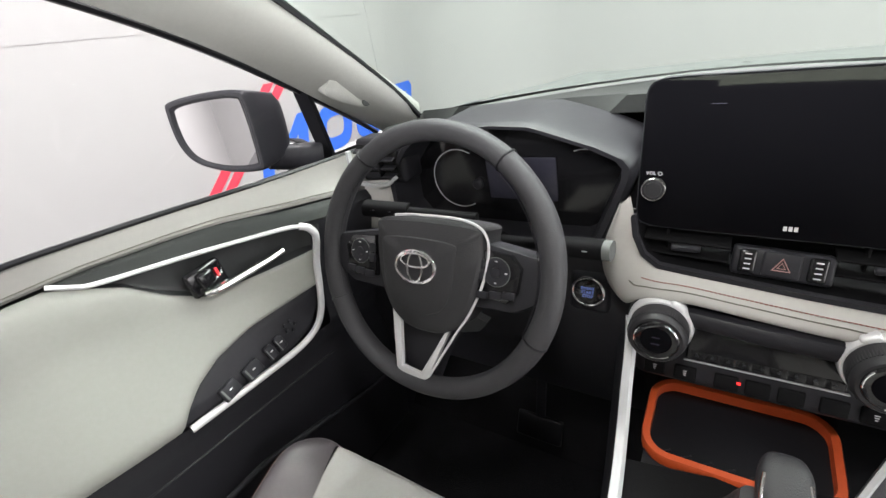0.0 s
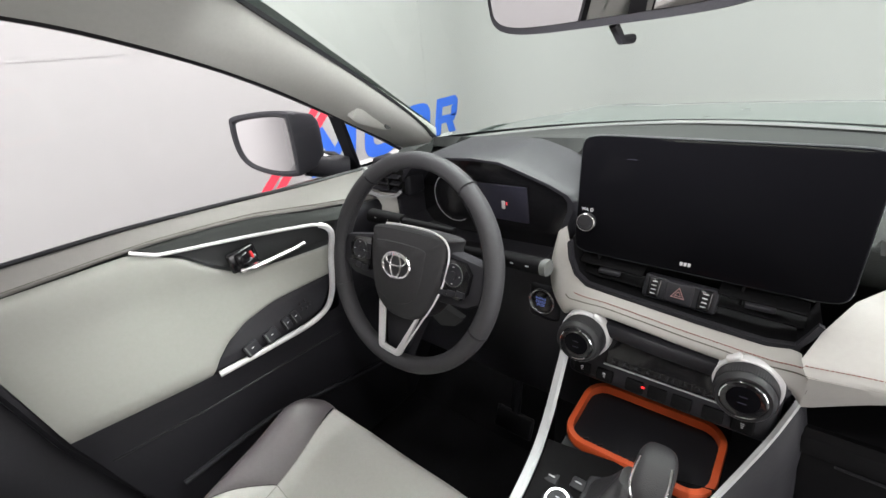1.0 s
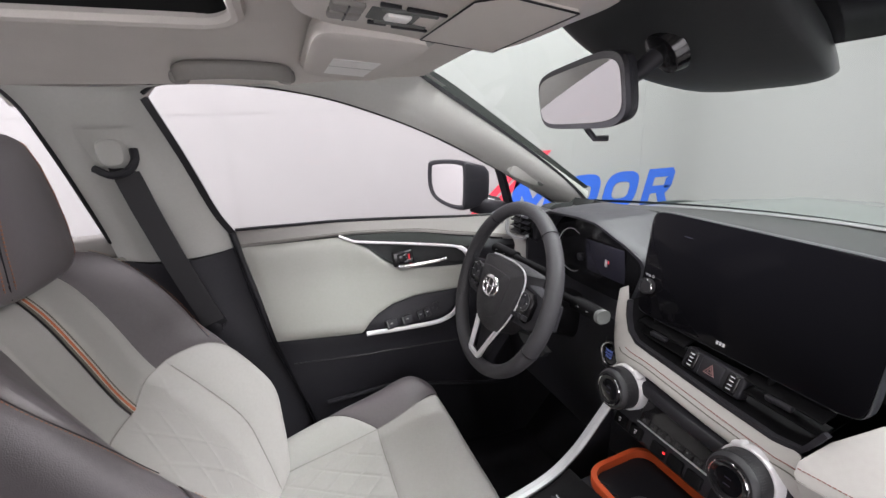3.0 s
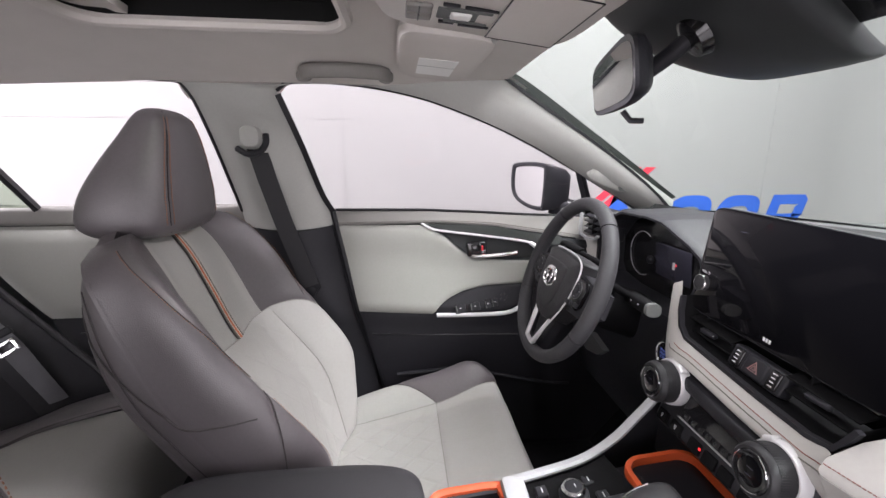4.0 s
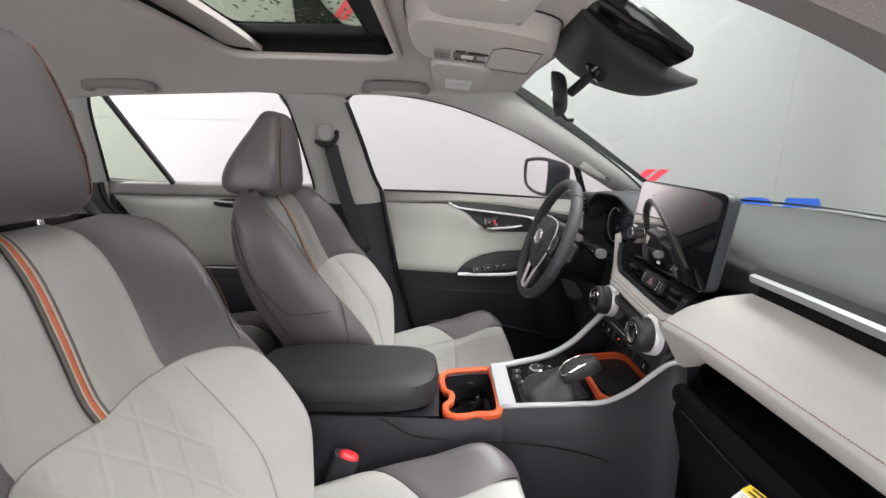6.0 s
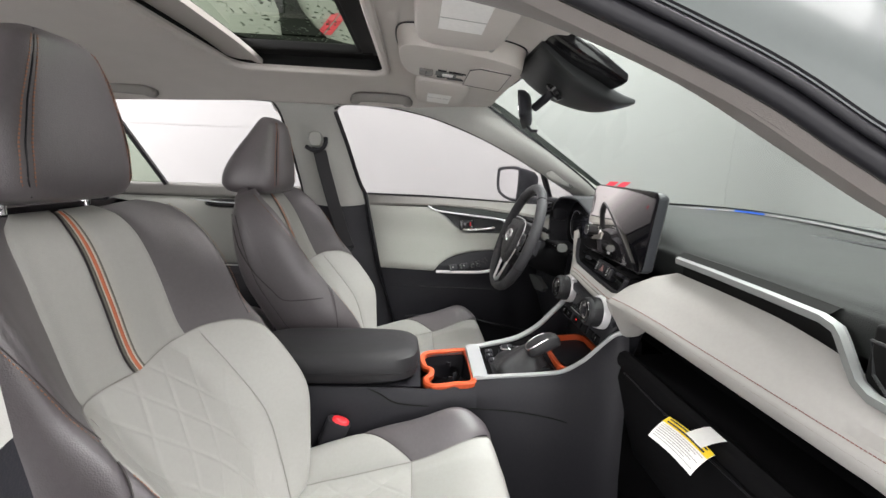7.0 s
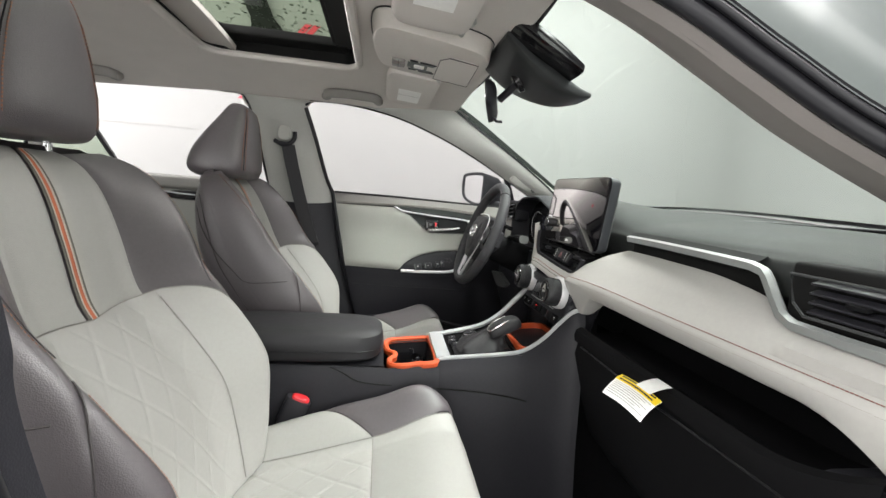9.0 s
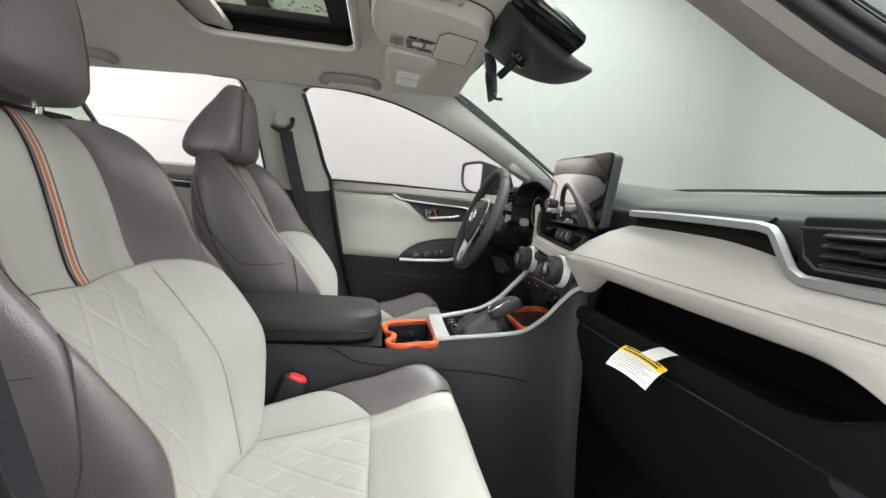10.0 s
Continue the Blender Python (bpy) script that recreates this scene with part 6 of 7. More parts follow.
CM = KM0 @ pose(0, 0, -0.018)
part("body", moved(rbox(0.262, 0.104, 0.08, 0.014), CM @ pose(0, -0.001, -0.045)), BLACK, climate)
part("brow", sweep([(-0.135, 0.684, 0.998), (-0.07, 0.666, 1.012), (0.0, 0.662, 1.008), (0.07, 0.664, 1.003), (0.130, 0.682, 0.985)], ring(0.02, 0.022, 12, 3)), BLACK, climate)
part("display", moved(rbox(0.146, 0.050, 0.006, 0.003), CM @ pose(0, 0.009, -0.003)), GLOSS, climate, "dark climate display")
part("silver_line", moved(rbox(0.150, 0.0014, 0.004, 0.0004), CM @ pose(0, -0.0175, -0.001)), SILVER, climate)
for k in range(9):
    part("key", moved(rbox(0.0150, 0.011, 0.001, 0.0004), CM @ pose(-0.062 + 0.0155 * k, -0.010, 0.0)), GLOSS, climate)
    part("mark", moved(merge(rbox(0.0035, 0.0016, 0.0003, 0), rbox(0.0016, 0.0014, 0.0003, 0, pose(0.0008 * (k % 3 - 1), 0.0022, 0))), CM @ pose(-0.062 + 0.0155 * k, -0.010, 0.0007)), RIMM, climate)
for k, xx in enumerate((-0.105, -0.072, -0.03, 0.0, 0.03, 0.066, 0.098)):
    sw = part("switch", moved(rbox(0.024, 0.018, 0.01, 0.002), CM @ pose(xx, -0.036, -0.006)), SHELFB, climate)
    if k in (0, 1, 6):
        for j in range(3):
            part("mark", moved(rbox(0.0045 - 0.001 * j, 0.0010, 0.0004, 0), CM @ pose(xx, -0.033 - 0.0025 * j, -0.0008)), MARK, sw)
part("seat_heat_lamp", moved(rbox(0.004, 0.003, 0.001, 0.0003), CM @ pose(-0.018, -0.033, -0.0006)), glow_mat("red_indicator", (1.0, 0.03, 0.03), 0.7), climate, "small red indicator lamp")
for sg, zz in ((-1, 0.0), (1, 0.0)):
    KM = frame_at((0.0, 0.640, 0.980), (1, 0, 0), (0, -1, 0.10)) @ pose(0.093 if sg > 0 else -0.104, 0.020, -0.010) @ Matrix.Scale(0.85, 4)
    kn = part("knob", moved(lathe([(0.0292, -0.01), (0.0292, 0.0320), (0.0280, 0.0345), (0.0260, 0.0355), (0.0225, 0.0342), (0.012, 0.034)], 48), KM), GLOSS, climate, "large round temperature knob")
    part("housing", moved(lathe([(0.0455, -0.060), (0.0450, -0.030), (0.0435, -0.018), (0.040, -0.014)], 56), KM), BLACK, kn, "black knob housing")
    part("silver_ring", moved(lathe([(0.0425, -0.020), (0.0424, -0.008), (0.0416, -0.002), (0.0405, 0.0005), (0.0390, 0.0010), (0.0370, 0.0002)], 56), KM), BRIGHT, kn, "bright satin flange")
    part("grip", moved(lathe([(0.0380, -0.002), (0.0378, 0.012), (0.0368, 0.024), (0.0350, 0.0305), (0.0325, 0.0335), (0.0288, 0.0330)], 56), KM), GRIP, kn, "dark knurled metal grip")
    part("silver_tab", moved(rbox(0.020, 0.010, 0.018, 0.004), KM @ pose(0.020 * sg * -1, 0.035, -0.008, 0, 0, 30 * sg)), BRIGHT, kn)
    part("knurling", merge(*[moved(rbox(0.0014, 0.0012, 0.018, 0), KM @ pose(0.0372 * math.cos(a), 0.0372 * math.sin(a), 0.015, 0, 0, math.degrees(a))) for a in np.linspace(0, 2 * math.pi, 73)[:-1]]), GRIP, kn)
    for a0 in (20, 140, 260):
        part("chrome_edge", moved(tube([(0.0270 * math.cos(radians(a)), 0.0270 * math.sin(radians(a)), 0.0354) for a in np.linspace(a0, a0 + 50, 12)], 0.0010, 5), KM), CHROME, kn)
    part("cap", moved(lathe([(0.0195, 0.032), (0.0195, 0.0345), (0.017, 0.0352), (0.006, 0.0354)], 36), KM), SCREEN, kn)
    for j in range(2):
        part("mark", moved(rbox(0.010, 0.0016, 0.0004, 0), KM @ pose(0, 0.005 - 0.010 * j, 0.0357)), LCD, kn)

# ---- centre console ----
console = thing("centre_console", (-0.03, 0.25, 0.40), "black centre console with silver rails, orange cup holder and tray", "centre console")
TL = [(-0.116, 0.398, 0.824), (-0.119, 0.45, 0.832), (-0.124, 0.53, 0.850), (-0.129, 0.585, 0.880), (-0.133, 0.625, 0.918), (-0.136, 0.66, 0.955), (-0.140, 0.685, 0.985)]
TR = [(0.043, 0.400, 0.816), (0.050, 0.45, 0.824), (0.066, 0.54, 0.838), (0.085, 0.59, 0.855), (0.108, 0.627, 0.893), (0.127, 0.652, 0.934), (0.138, 0.671, 0.961), (0.143, 0.684, 0.970), (0.146, 0.699, 0.972)]
cl_, cr_ = catmull(TL, 40), catmull(TR, 40)
# side walls
for pts, sg in ((cl_, -1), (cr_, 1)):
    rows = []
    for p in pts:
        rows.append([p + Vector((sg * -0.004, 0, 0.002)), p + Vector((sg * 0.006, 0, -0.006)), p + Vector((sg * 0.016, 0, -0.05)), Vector((p.x + sg * 0.03, p.y, 0.66)), Vector((p.x + sg * 0.045, p.y + 0.01, 0.40))])
    part("side_wall", grid_bm(rows), BLACK, console)
    k = 1.15 if sg < 0 else 0.58
    prof = [(-0.0065 * k, -0.004), (0.005 * k, -0.005), (0.0065 * k, 0.001), (0.003 * k, 0.0045), (-0.005 * k, 0.0045)]
    part("silver_rail", sweep(pts, prof, up=(0, -0.35, 0.9)), SILVER, console, "satin silver console rail")
part("silver_cross_piece", loft([[(p.x, y, p.z + dz) for y, dz in ((0.392, -0.006), (0.394, 0.003), (0.405, 0.006), (0.428, 0.004), (0.432, -0.006))] for p in (Vector((-0.118, 0, 0.826)), Vector((-0.075, 0, 0.822)), Vector((0.0, 0, 0.818)), Vector((0.046, 0, 0.818)))], 8), SILVER, console)
# deck between the rails
rows = []
for a, b in zip(cl_, cr_):
    if a.y > 0.572:
        break
    rows.append([a.lerp(b, f) + Vector((0, 0, -0.008 - 0.006 * 4 * f * (1 - f))) for f in np.linspace(0.03, 0.97, 10)])
part("deck", grid_bm(rows), SHELFB, console, "satin black gear deck")
# front tray with orange mat edge
orl = rect_loop(-0.106, 0.084, 0.590, 0.708, 0.03, lambda x, y: 0.856 + 0.10 * (y - 0.58))
part("tray_edge", sweep(orl, [(-0.005, -0.014), (0.0045, -0.014), (0.005, 0.0), (0.0035, 0.0025), (-0.0045, 0.0025)], True), ORANGE, console, "orange rubber tray edge")
part("tray_floor", grid_bm([[(x, y, 0.845 + 0.1 * (y - 0.58)) for x in np.linspace(-0.105, 0.09, 6)] for y in (0.58, 0.66, 0.74)]), RUBBER, console)
for k in range(7):
    part("tread", rbox(0.012, 0.003, 0.002, 0.0006, pose(-0.08 + 0.022 * k, 0.605, 0.8495, 0, 0, 35)), BLACK, console)
part("tray_wall", grid_bm([[(x, 0.742, 0.85), (x, 0.735, 0.95)] for x in np.linspace(-0.14, 0.14, 4)]), RUBBER, console)
part("socket", lathe([(0.011, 0), (0.011, 0.004), (0.008, 0.005)], 20, frame_at((0.0, 0.728, 0.895), (1, 0, 0), (0, -1, 0))), BLACK, console)
# cup holder with orange rim
def cup_z(x, y):
    return 0.808 + 0.10 * (y - 0.34)


cup_o = [(-0.112, 0.394), (-0.03, 0.397), (0.046, 0.394), (0.060, 0.376), (0.057, 0.350), (0.060, 0.325), (0.058, 0.300), (0.044, 0.286), (0.020, 0.284), (0.002, 0.296), (-0.024, 0.297), (-0.044, 0.282), (-0.085, 0.276), (-0.108, 0.278), (-0.124, 0.292), (-0.126, 0.34), (-0.124, 0.380)]
cup = [Vector((p.x, p.y, cup_z(p.x, p.y))) for p in catmull([(x, y, 0) for x, y in cup_o], 90, True)]
part("cup_rim", sweep(cup, [(-0.006, -0.010), (0.006, -0.010), (0.007, 0.001), (0.003, 0.004), (-0.004, 0.004), (-0.007, 0.0)], True), ORANGE, console, "orange cup holder rim")
ccx, ccy = -0.034, 0.336
part("cup_well", grid_bm([cup, [Vector((p.x, p.y, p.z - 0.012)) for p in cup], [Vector((ccx + (p.x - ccx) * 0.93, ccy + (p.y - ccy) * 0.93, p.z - 0.075)) for p in cup], [Vector((ccx, ccy, 0.735)) for p in cup]], close_u=True), BLACK, console)
for cx in (-0.075, 0.008):
    part("cup_ring", moved(grid_bm([[(r * math.cos(a), r * math.sin(a), z) for a in np.linspace(0, 2 * math.pi, 33)[:-1]] for r, z in ((0.040, 0.03), (0.040, 0.0), (0.036, -0.004), (0.034, 0.03))], close_u=True), pose(cx, 0.335, 0.742)), RUBBER, console)
    for k in range(3):
        part("cup_tab", moved(rbox(0.004, 0.012, 0.018, 0.001), pose(cx, 0.335, 0.775) @ pose(0, 0, 0, 0, 0, 120 * k + 40) @ pose(0.036, 0, 0)), BLACK, console)
# body round the cup holder and under the armrest
rows = []
for y, zt, xl, xr in ((-0.28, 0.79, -0.115, 0.055), (-0.05, 0.80, -0.118, 0.060), (0.15, 0.80, -0.120, 0.062), (0.24, 0.80, -0.124, 0.064), (0.28, 0.798, -0.126, 0.062), (0.34, 0.803, -0.126, 0.060), (0.40, 0.812, -0.124, 0.055)):
    rows.append([(xl - 0.03, y, 0.40), (xl - 0.022, y, 0.62), (xl - 0.01, y, zt - 0.03), (xl, y, zt - 0.004), (xl + 0.006, y, zt), (xl + 0.012, y, zt - 0.002)])
part("body_side", grid_bm(rows), BLACK, console)
rows = []
for y, zt, xl, xr in ((-0.28, 0.79, -0.115, 0.055), (-0.05, 0.80, -0.118, 0.060), (0.15, 0.80, -0.120, 0.062), (0.24, 0.80, -0.124, 0.066), (0.28, 0.798, -0.126, 0.068), (0.34, 0.805, -0.126, 0.067), (0.40, 0.812, -0.124, 0.056)):
    rows.append([(xr - 0.010, y, zt - 0.002), (xr - 0.004, y, zt), (xr, y, zt - 0.004), (xr + 0.012, y, zt - 0.04), (xr + 0.022, y, 0.66), (xr + 0.034, y, 0.40)])
part("body_side", grid_bm(rows), BLACK, console)
part("joint_line", tube(catmull([(0.064, 0.150, 0.80), (0.0725, 0.180, 0.790), (0.0775, 0.205, 0.776), (0.0790, 0.240, 0.768), (0.0755, 0.33, 0.760), (0.0725, 0.411, 0.754), (0.080, 0.50, 0.750), (0.098, 0.565, 0.747), (0.114, 0.60, 0.745)], 40), 0.0016, 5), WELLB, console)
part("back_wall", grid_bm([[(-0.145, -0.28, 0.40), (0.09, -0.28, 0.40)], [(-0.115, -0.28, 0.79), (0.055, -0.28, 0.79)]]), BLACK, console)
part("deck_rear", grid_bm([[(-0.11, y, 0.80), (0.055, y, 0.80)] for y in (-0.28, 0.27)]), BLACK, console)

armrest = thing("armrest", (-0.035, 0.06, 0.80), "padded black leather armrest lid on the console", "armrest")
secs = []
for z, gx, gy in ((0.803, -0.022, -0.03), (0.806, -0.008, -0.01), (0.814, 0.0, 0.0), (0.845, 0.004, 0.004), (0.862, 0.0, 0.0), (0.870, -0.010, -0.010), (0.874, -0.03, -0.03)):
    secs.append([(x, y, z + (0.004 * math.cos((x + 0.035) * 14) if z > 0.86 else 0)) for x, y in ring(0.196 + 2 * gx, 0.386 + 2 * gy, 56, 3.8, -0.035, 0.07)])
part("lid", loft(secs, 0), BLACKD, armrest, "black padded leather lid")
part("seam", tube([(x, y, 0.833) for x, y in ring(0.206, 0.396, 60, 3.8, -0.035, 0.07)], 0.0012, 5, True), RUBBER, armrest)

# gear lever
lever = thing("gear_lever", (0.005, 0.52, 0.83), "gear lever with black leather knob, silver trim and gathered boot", "gear lever")
secs = []
for k, (z, w, d, yy) in enumerate(((0.830, 0.106, 0.126, 0.512), (0.842, 0.096, 0.110, 0.514), (0.853, 0.080, 0.088, 0.520), (0.865, 0.058, 0.062, 0.530), (0.876, 0.042, 0.046, 0.54), (0.888, 0.028, 0.032, 0.548))):
    wob = [1 + (0.11 * math.sin(5 * a + 0.7 * k) if 0 < k < 5 else 0) for a in np.linspace(0, 2 * math.pi, 37)[:-1]]
    secs.append([((x - 0.0) * wob[i] + 0.005, yy + (y - yy) * wob[i], z) for i, (x, y) in enumerate(ring(w, d, 36, 3, 0, yy))])
part("boot", loft(secs, 16), BLACKD, lever, "gathered black leather boot")
LM = frame_at((0.026, 0.560, 0.893), (1, 0, 0), (0, -0.42, 0.9))
kn = []
for y, w, h, z in ((-0.043, 0.018, 0.010, 0.0), (-0.040, 0.032, 0.022, 0.0), (-0.026, 0.044, 0.032, 0.002), (0.0, 0.047, 0.036, 0.004), (0.022, 0.044, 0.034, 0.003), (0.036, 0.032, 0.026, 0.0), (0.040, 0.014, 0.010, 0.0)):
    kn.append([LM @ Vector((x, y, q)) for x, q in ring(w, h, 24, 3, 0, z)])
kb = part("knob", loft(kn, 22), BLACKD, lever, "black leather gear knob")
part("silver_trim", moved(tube(catmull([(-0.018, 0.012, 0.0185), (-0.0200, -0.008, 0.0175), (-0.0190, -0.026, 0.0145), (-0.013, -0.0375, 0.0100), (0.0, -0.0405, 0.0090), (0.013, -0.0375, 0.0100), (0.0190, -0.026, 0.0145), (0.0200, -0.008, 0.0175), (0.018, 0.012, 0.0185)], 40), 0.0018, 8), LM), CHROME, kb)
part("lever_stem", tube([(0.008, 0.545, 0.87), (0.018, 0.562, 0.897)], 0.011, 12), BLACK, lever)
part("gate", rbox(0.098, 0.135, 0.008, 0.004, pose(-0.004, 0.510, 0.829, 9)), BLACK, lever, "black boot frame")

# drive mode dial and switches
dial = thing("drive_dial", (-0.070, 0.497, 0.836), "small round drive mode dial with chrome rim", "dial")
DM = pose(-0.070, 0.497, 0.833, 9)
part("base", moved(lathe([(0.023, -0.004), (0.023, 0.003), (0.020, 0.005)], 32), DM), BLACK, dial)
part("chrome_rim", moved(lathe([(0.0185, 0.003), (0.0185, 0.013), (0.0165, 0.0155), (0.0135, 0.0155)], 36), DM), CHROME, dial)
part("cap", moved(lathe([(0.0135, 0.012), (0.0135, 0.0158), (0.006, 0.0162)], 30), DM), BLACK, dial)
part("mark", moved(rbox(0.007, 0.0012, 0.0004, 0), DM @ pose(0, 0.003, 0.0164)), MARK, dial)
for k, (xx, yy) in enumerate(((-0.088, 0.452), (-0.063, 0.448), (-0.036, 0.455), (-0.095, 0.53), (-0.06, 0.54))):
    sw = thing("console_switch", (xx, yy, 0.826), "small black push switch beside the dial", "switch", "console switches")
    part("key", rbox(0.020, 0.018, 0.012, 0.002, pose(xx, yy, 0.822 + 0.11 * (yy - 0.45), 8)), BLACK, sw)
    part("mark", rbox(0.009, 0.0016, 0.0005, 0, pose(xx, yy, 0.8285 + 0.11 * (yy - 0.45), 8)), MARK, sw)


# ---- driver's door ----
DYK = [0.05, 0.30, 0.45, 0.60, 0.78]
DZK = [0.42, 0.70, 0.88, 0.91, 1.05, 1.13, 1.18]
DXK = [[-0.735, -0.725, -0.72, -0.72, -0.71], [-0.725, -0.705, -0.695, -0.685, -0.68], [-0.718, -0.675, -0.665, -0.65, -0.65], [-0.712, -0.655, -0.638, -0.622, -0.63],
       [-0.738, -0.722, -0.680, -0.610, -0.59], [-0.744, -0.732, -0.682, -0.588, -0.57], [-0.750, -0.745, -0.725, -0.690, -0.66]]


def door_x(y, z):
    col = [float(np.interp(y, DYK, r)) for r in DXK]
    return float(np.interp(z, DZK, col))


def soft_x(y, z):
    return sum(door_x(y + a, z + b) for a in (-0.03, 0, 0.03) for b in (-0.018, 0, 0.018)) / 9


def door_skin(zb, zt, y0, y1, nu, nv, out=0.0, edge=0.006, depth=0.0):
    rows = []
    for j in range(nv + 1):
        t = j / nv
        row = []
        for i in range(nu + 1):
            s = i / nu
            ya = y0 if not callable(y0) else y0(t)
            y = ya * (1 - s) + y1 * s
            z = zb(y) * (1 - t) + zt(y) * t
            f = (1 - abs(2 * s - 1) ** 12) * (1 - abs(2 * t - 1) ** 12)
            row.append((soft_x(y, z) + out - edge * (1 - f) - depth * f, y, z))
        rows.append(row)
    return grid_bm(rows)


def table(ks, vs):
    return lambda y: float(np.interp(y, ks, vs))


door = thing("door_1", (-0.74, 0.4, 0.45), "light grey and black driver door panel with silver trim, closed", "door", kind="structure")
BELT_LO = table([0.05, 0.28, 0.34, 0.50, 0.62, 0.78], [1.146, 1.150, 1.152, 1.150, 1.140, 1.120])
MAIN_T = table([0.05, 0.295, 0.34, 0.365, 0.40, 0.44, 0.52, 0.62], [1.146, 1.146, 1.128, 1.116, 1.084, 1.058, 1.062, 1.072])
MAIN_B = table([0.05, 0.326, 0.345, 0.37, 0.41, 0.47, 0.62], [0.905, 0.905, 0.930, 0.950, 0.970, 0.987, 1.008])
SIL = table([0.29, 0.34, 0.45, 0.56, 0.62], [1.149, 1.133, 1.124, 1.119, 1.111])
RAIL_B = table([0.32, 0.43, 0.51, 0.555, 0.578, 0.60], [0.904, 0.905, 0.912, 0.932, 0.965, 1.0])
part("belt_pad", door_skin(BELT_LO, table([0.05, 0.3, 0.58, 0.78, 0.96], [1.190, 1.188, 1.180, 1.176, 1.17]), 0.06, 0.95, 60, 8, 0.004, 0.006), BELTPAD, door, "warm grey padded window ledge")
part("window_strip", tube([(soft_x(y, 1.182) + 0.001, y, float(np.interp(y, [0.05, 0.3, 0.58, 0.78, 0.96], [1.191, 1.189, 1.181, 1.177, 1.171]))) for y in np.linspace(0.06, 0.80, 40)], 0.004, 6), RUBBER, door, "black window strip")
part("belt_seam", tube([(soft_x(y, BELT_LO(y) + 0.006) + 0.004, y, BELT_LO(y) + 0.008) for y in np.linspace(0.065, 0.75, 50)], 0.0009, 5), STRIPE2, door)
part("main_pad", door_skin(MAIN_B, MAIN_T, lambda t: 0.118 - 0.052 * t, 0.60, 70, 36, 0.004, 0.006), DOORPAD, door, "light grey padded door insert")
part("pull_recess", door_skin(MAIN_T, lambda y: SIL(y) - 0.002, 0.335, 0.605, 40, 10, -0.010, -0.012, 0.008), PODM, door, "dark grey handle recess")
part("upper_strip", door_skin(SIL, lambda y: BELT_LO(y) - 0.001 if y < 0.55 else BELT_LO(y) - 0.003, 0.30, 0.66, 40, 6, 0.001, 0.004), DASHTOP, door, "dark grey textured strip")
part("switch_panel", door_skin(RAIL_B, lambda y: MAIN_B(y) - 0.001, 0.334, 0.585, 40, 12, -0.004, 0.003), BLACK, door, "black window switch panel")
tr = [(0.298, 1.151), (0.32, 1.140), (0.345, 1.133), (0.45, 1.125), (0.54, 1.121), (0.575, 1.117), (0.592, 1.105), (0.598, 1.085), (0.592, 1.04), (0.585, 0.99), (0.576, 0.955), (0.558, 0.930), (0.52, 0.912), (0.43, 0.905), (0.335, 0.903)]
tpath = [(soft_x(p.x, p.y) + 0.004, p.x, p.y) for p in catmull([(a, b, 0) for a, b in tr], 70)]
prof = [(-0.0024, -0.003), (0.0024, -0.003), (0.0024, 0.001), (0.001, 0.003), (-0.001, 0.003), (-0.0024, 0.001)]
part("silver_trim", sweep(tpath[:27], [(a * 1.2, b) for a, b in prof], up=(1, 0, 0)), BRIGHT, door, "satin silver trim line round the armrest")
part("silver_trim", sweep(tpath[25:], [(a * 2.3, b * 1.2) for a, b in prof], up=(1, 0, 0)), BRIGHT, door)
part("front_panel", door_skin(table([0.5, 0.9], [0.905, 0.905]), table([0.58, 0.66, 0.78], [1.105, 1.13, 1.12]), 0.592, 0.80, 16, 16, 0.0, 0.002), BLACK, door)
part("lower_panel", door_skin(table([0, 1], [0.44, 0.44]), table([0.1, 0.335, 0.52, 0.56, 0.6], [0.905, 0.903, 0.910, 0.915, 0.915]), lambda t: 0.235 - 0.118 * t, 0.80, 50, 30, 0.002, 0.004), BLACK, door, "black lower door panel")
part("pocket_lip", tube(catmull([(soft_x(y, 0.66) + 0.012, y, lin(y, [0.2, 0.4, 0.7], [0.70, 0.72, 0.66])) for y in np.linspace(0.22, 0.74, 12)], 40), 0.006, 8), BLACK, door)
part("crease", tube([(soft_x(y, 0.83) + 0.003, y, 0.835) for y in np.linspace(0.15, 0.6, 20)], 0.002, 5), RUBBER, door)
part("rear_seal", sweep([(-0.748, 0.052, 1.185), (-0.748, 0.062, 1.13), (-0.735, 0.085, 1.02), (-0.725, 0.110, 0.90), (-0.725, 0.168, 0.72), (-0.725, 0.23, 0.45)], ring(0.016, 0.02, 8), up=(1, 0, 0)), RUBBER, door)
# inner handle
hx = soft_x(0.47, 1.08)
handle = part("door_handle", sweep(catmull([(hx + 0.002, 0.436, 1.069), (hx + 0.010, 0.452, 1.070), (hx + 0.020, 0.49, 1.075), (hx + 0.032, 0.53, 1.081), (hx + 0.040, 0.552, 1.087)], 24), ring(0.013, 0.019, 12, 2.5), up=(1, 0, 0.2)), CHROME, door, "chrome inner door handle")
part("handle_bezel", rbox(0.012, 0.055, 0.040, 0.005, pose(hx - 0.004, 0.447, 1.088, 6, 0, 0)), GLOSS, door)
lock = part("lock_slider", rbox(0.016, 0.024, 0.022, 0.004, pose(hx + 0.004, 0.443, 1.091, 6)), GLOSS, door)
part("lock_mark", rbox(0.003, 0.005, 0.014, 0.001, pose(hx + 0.005, 0.461, 1.092, 6)), RED, lock, "red unlocked mark")
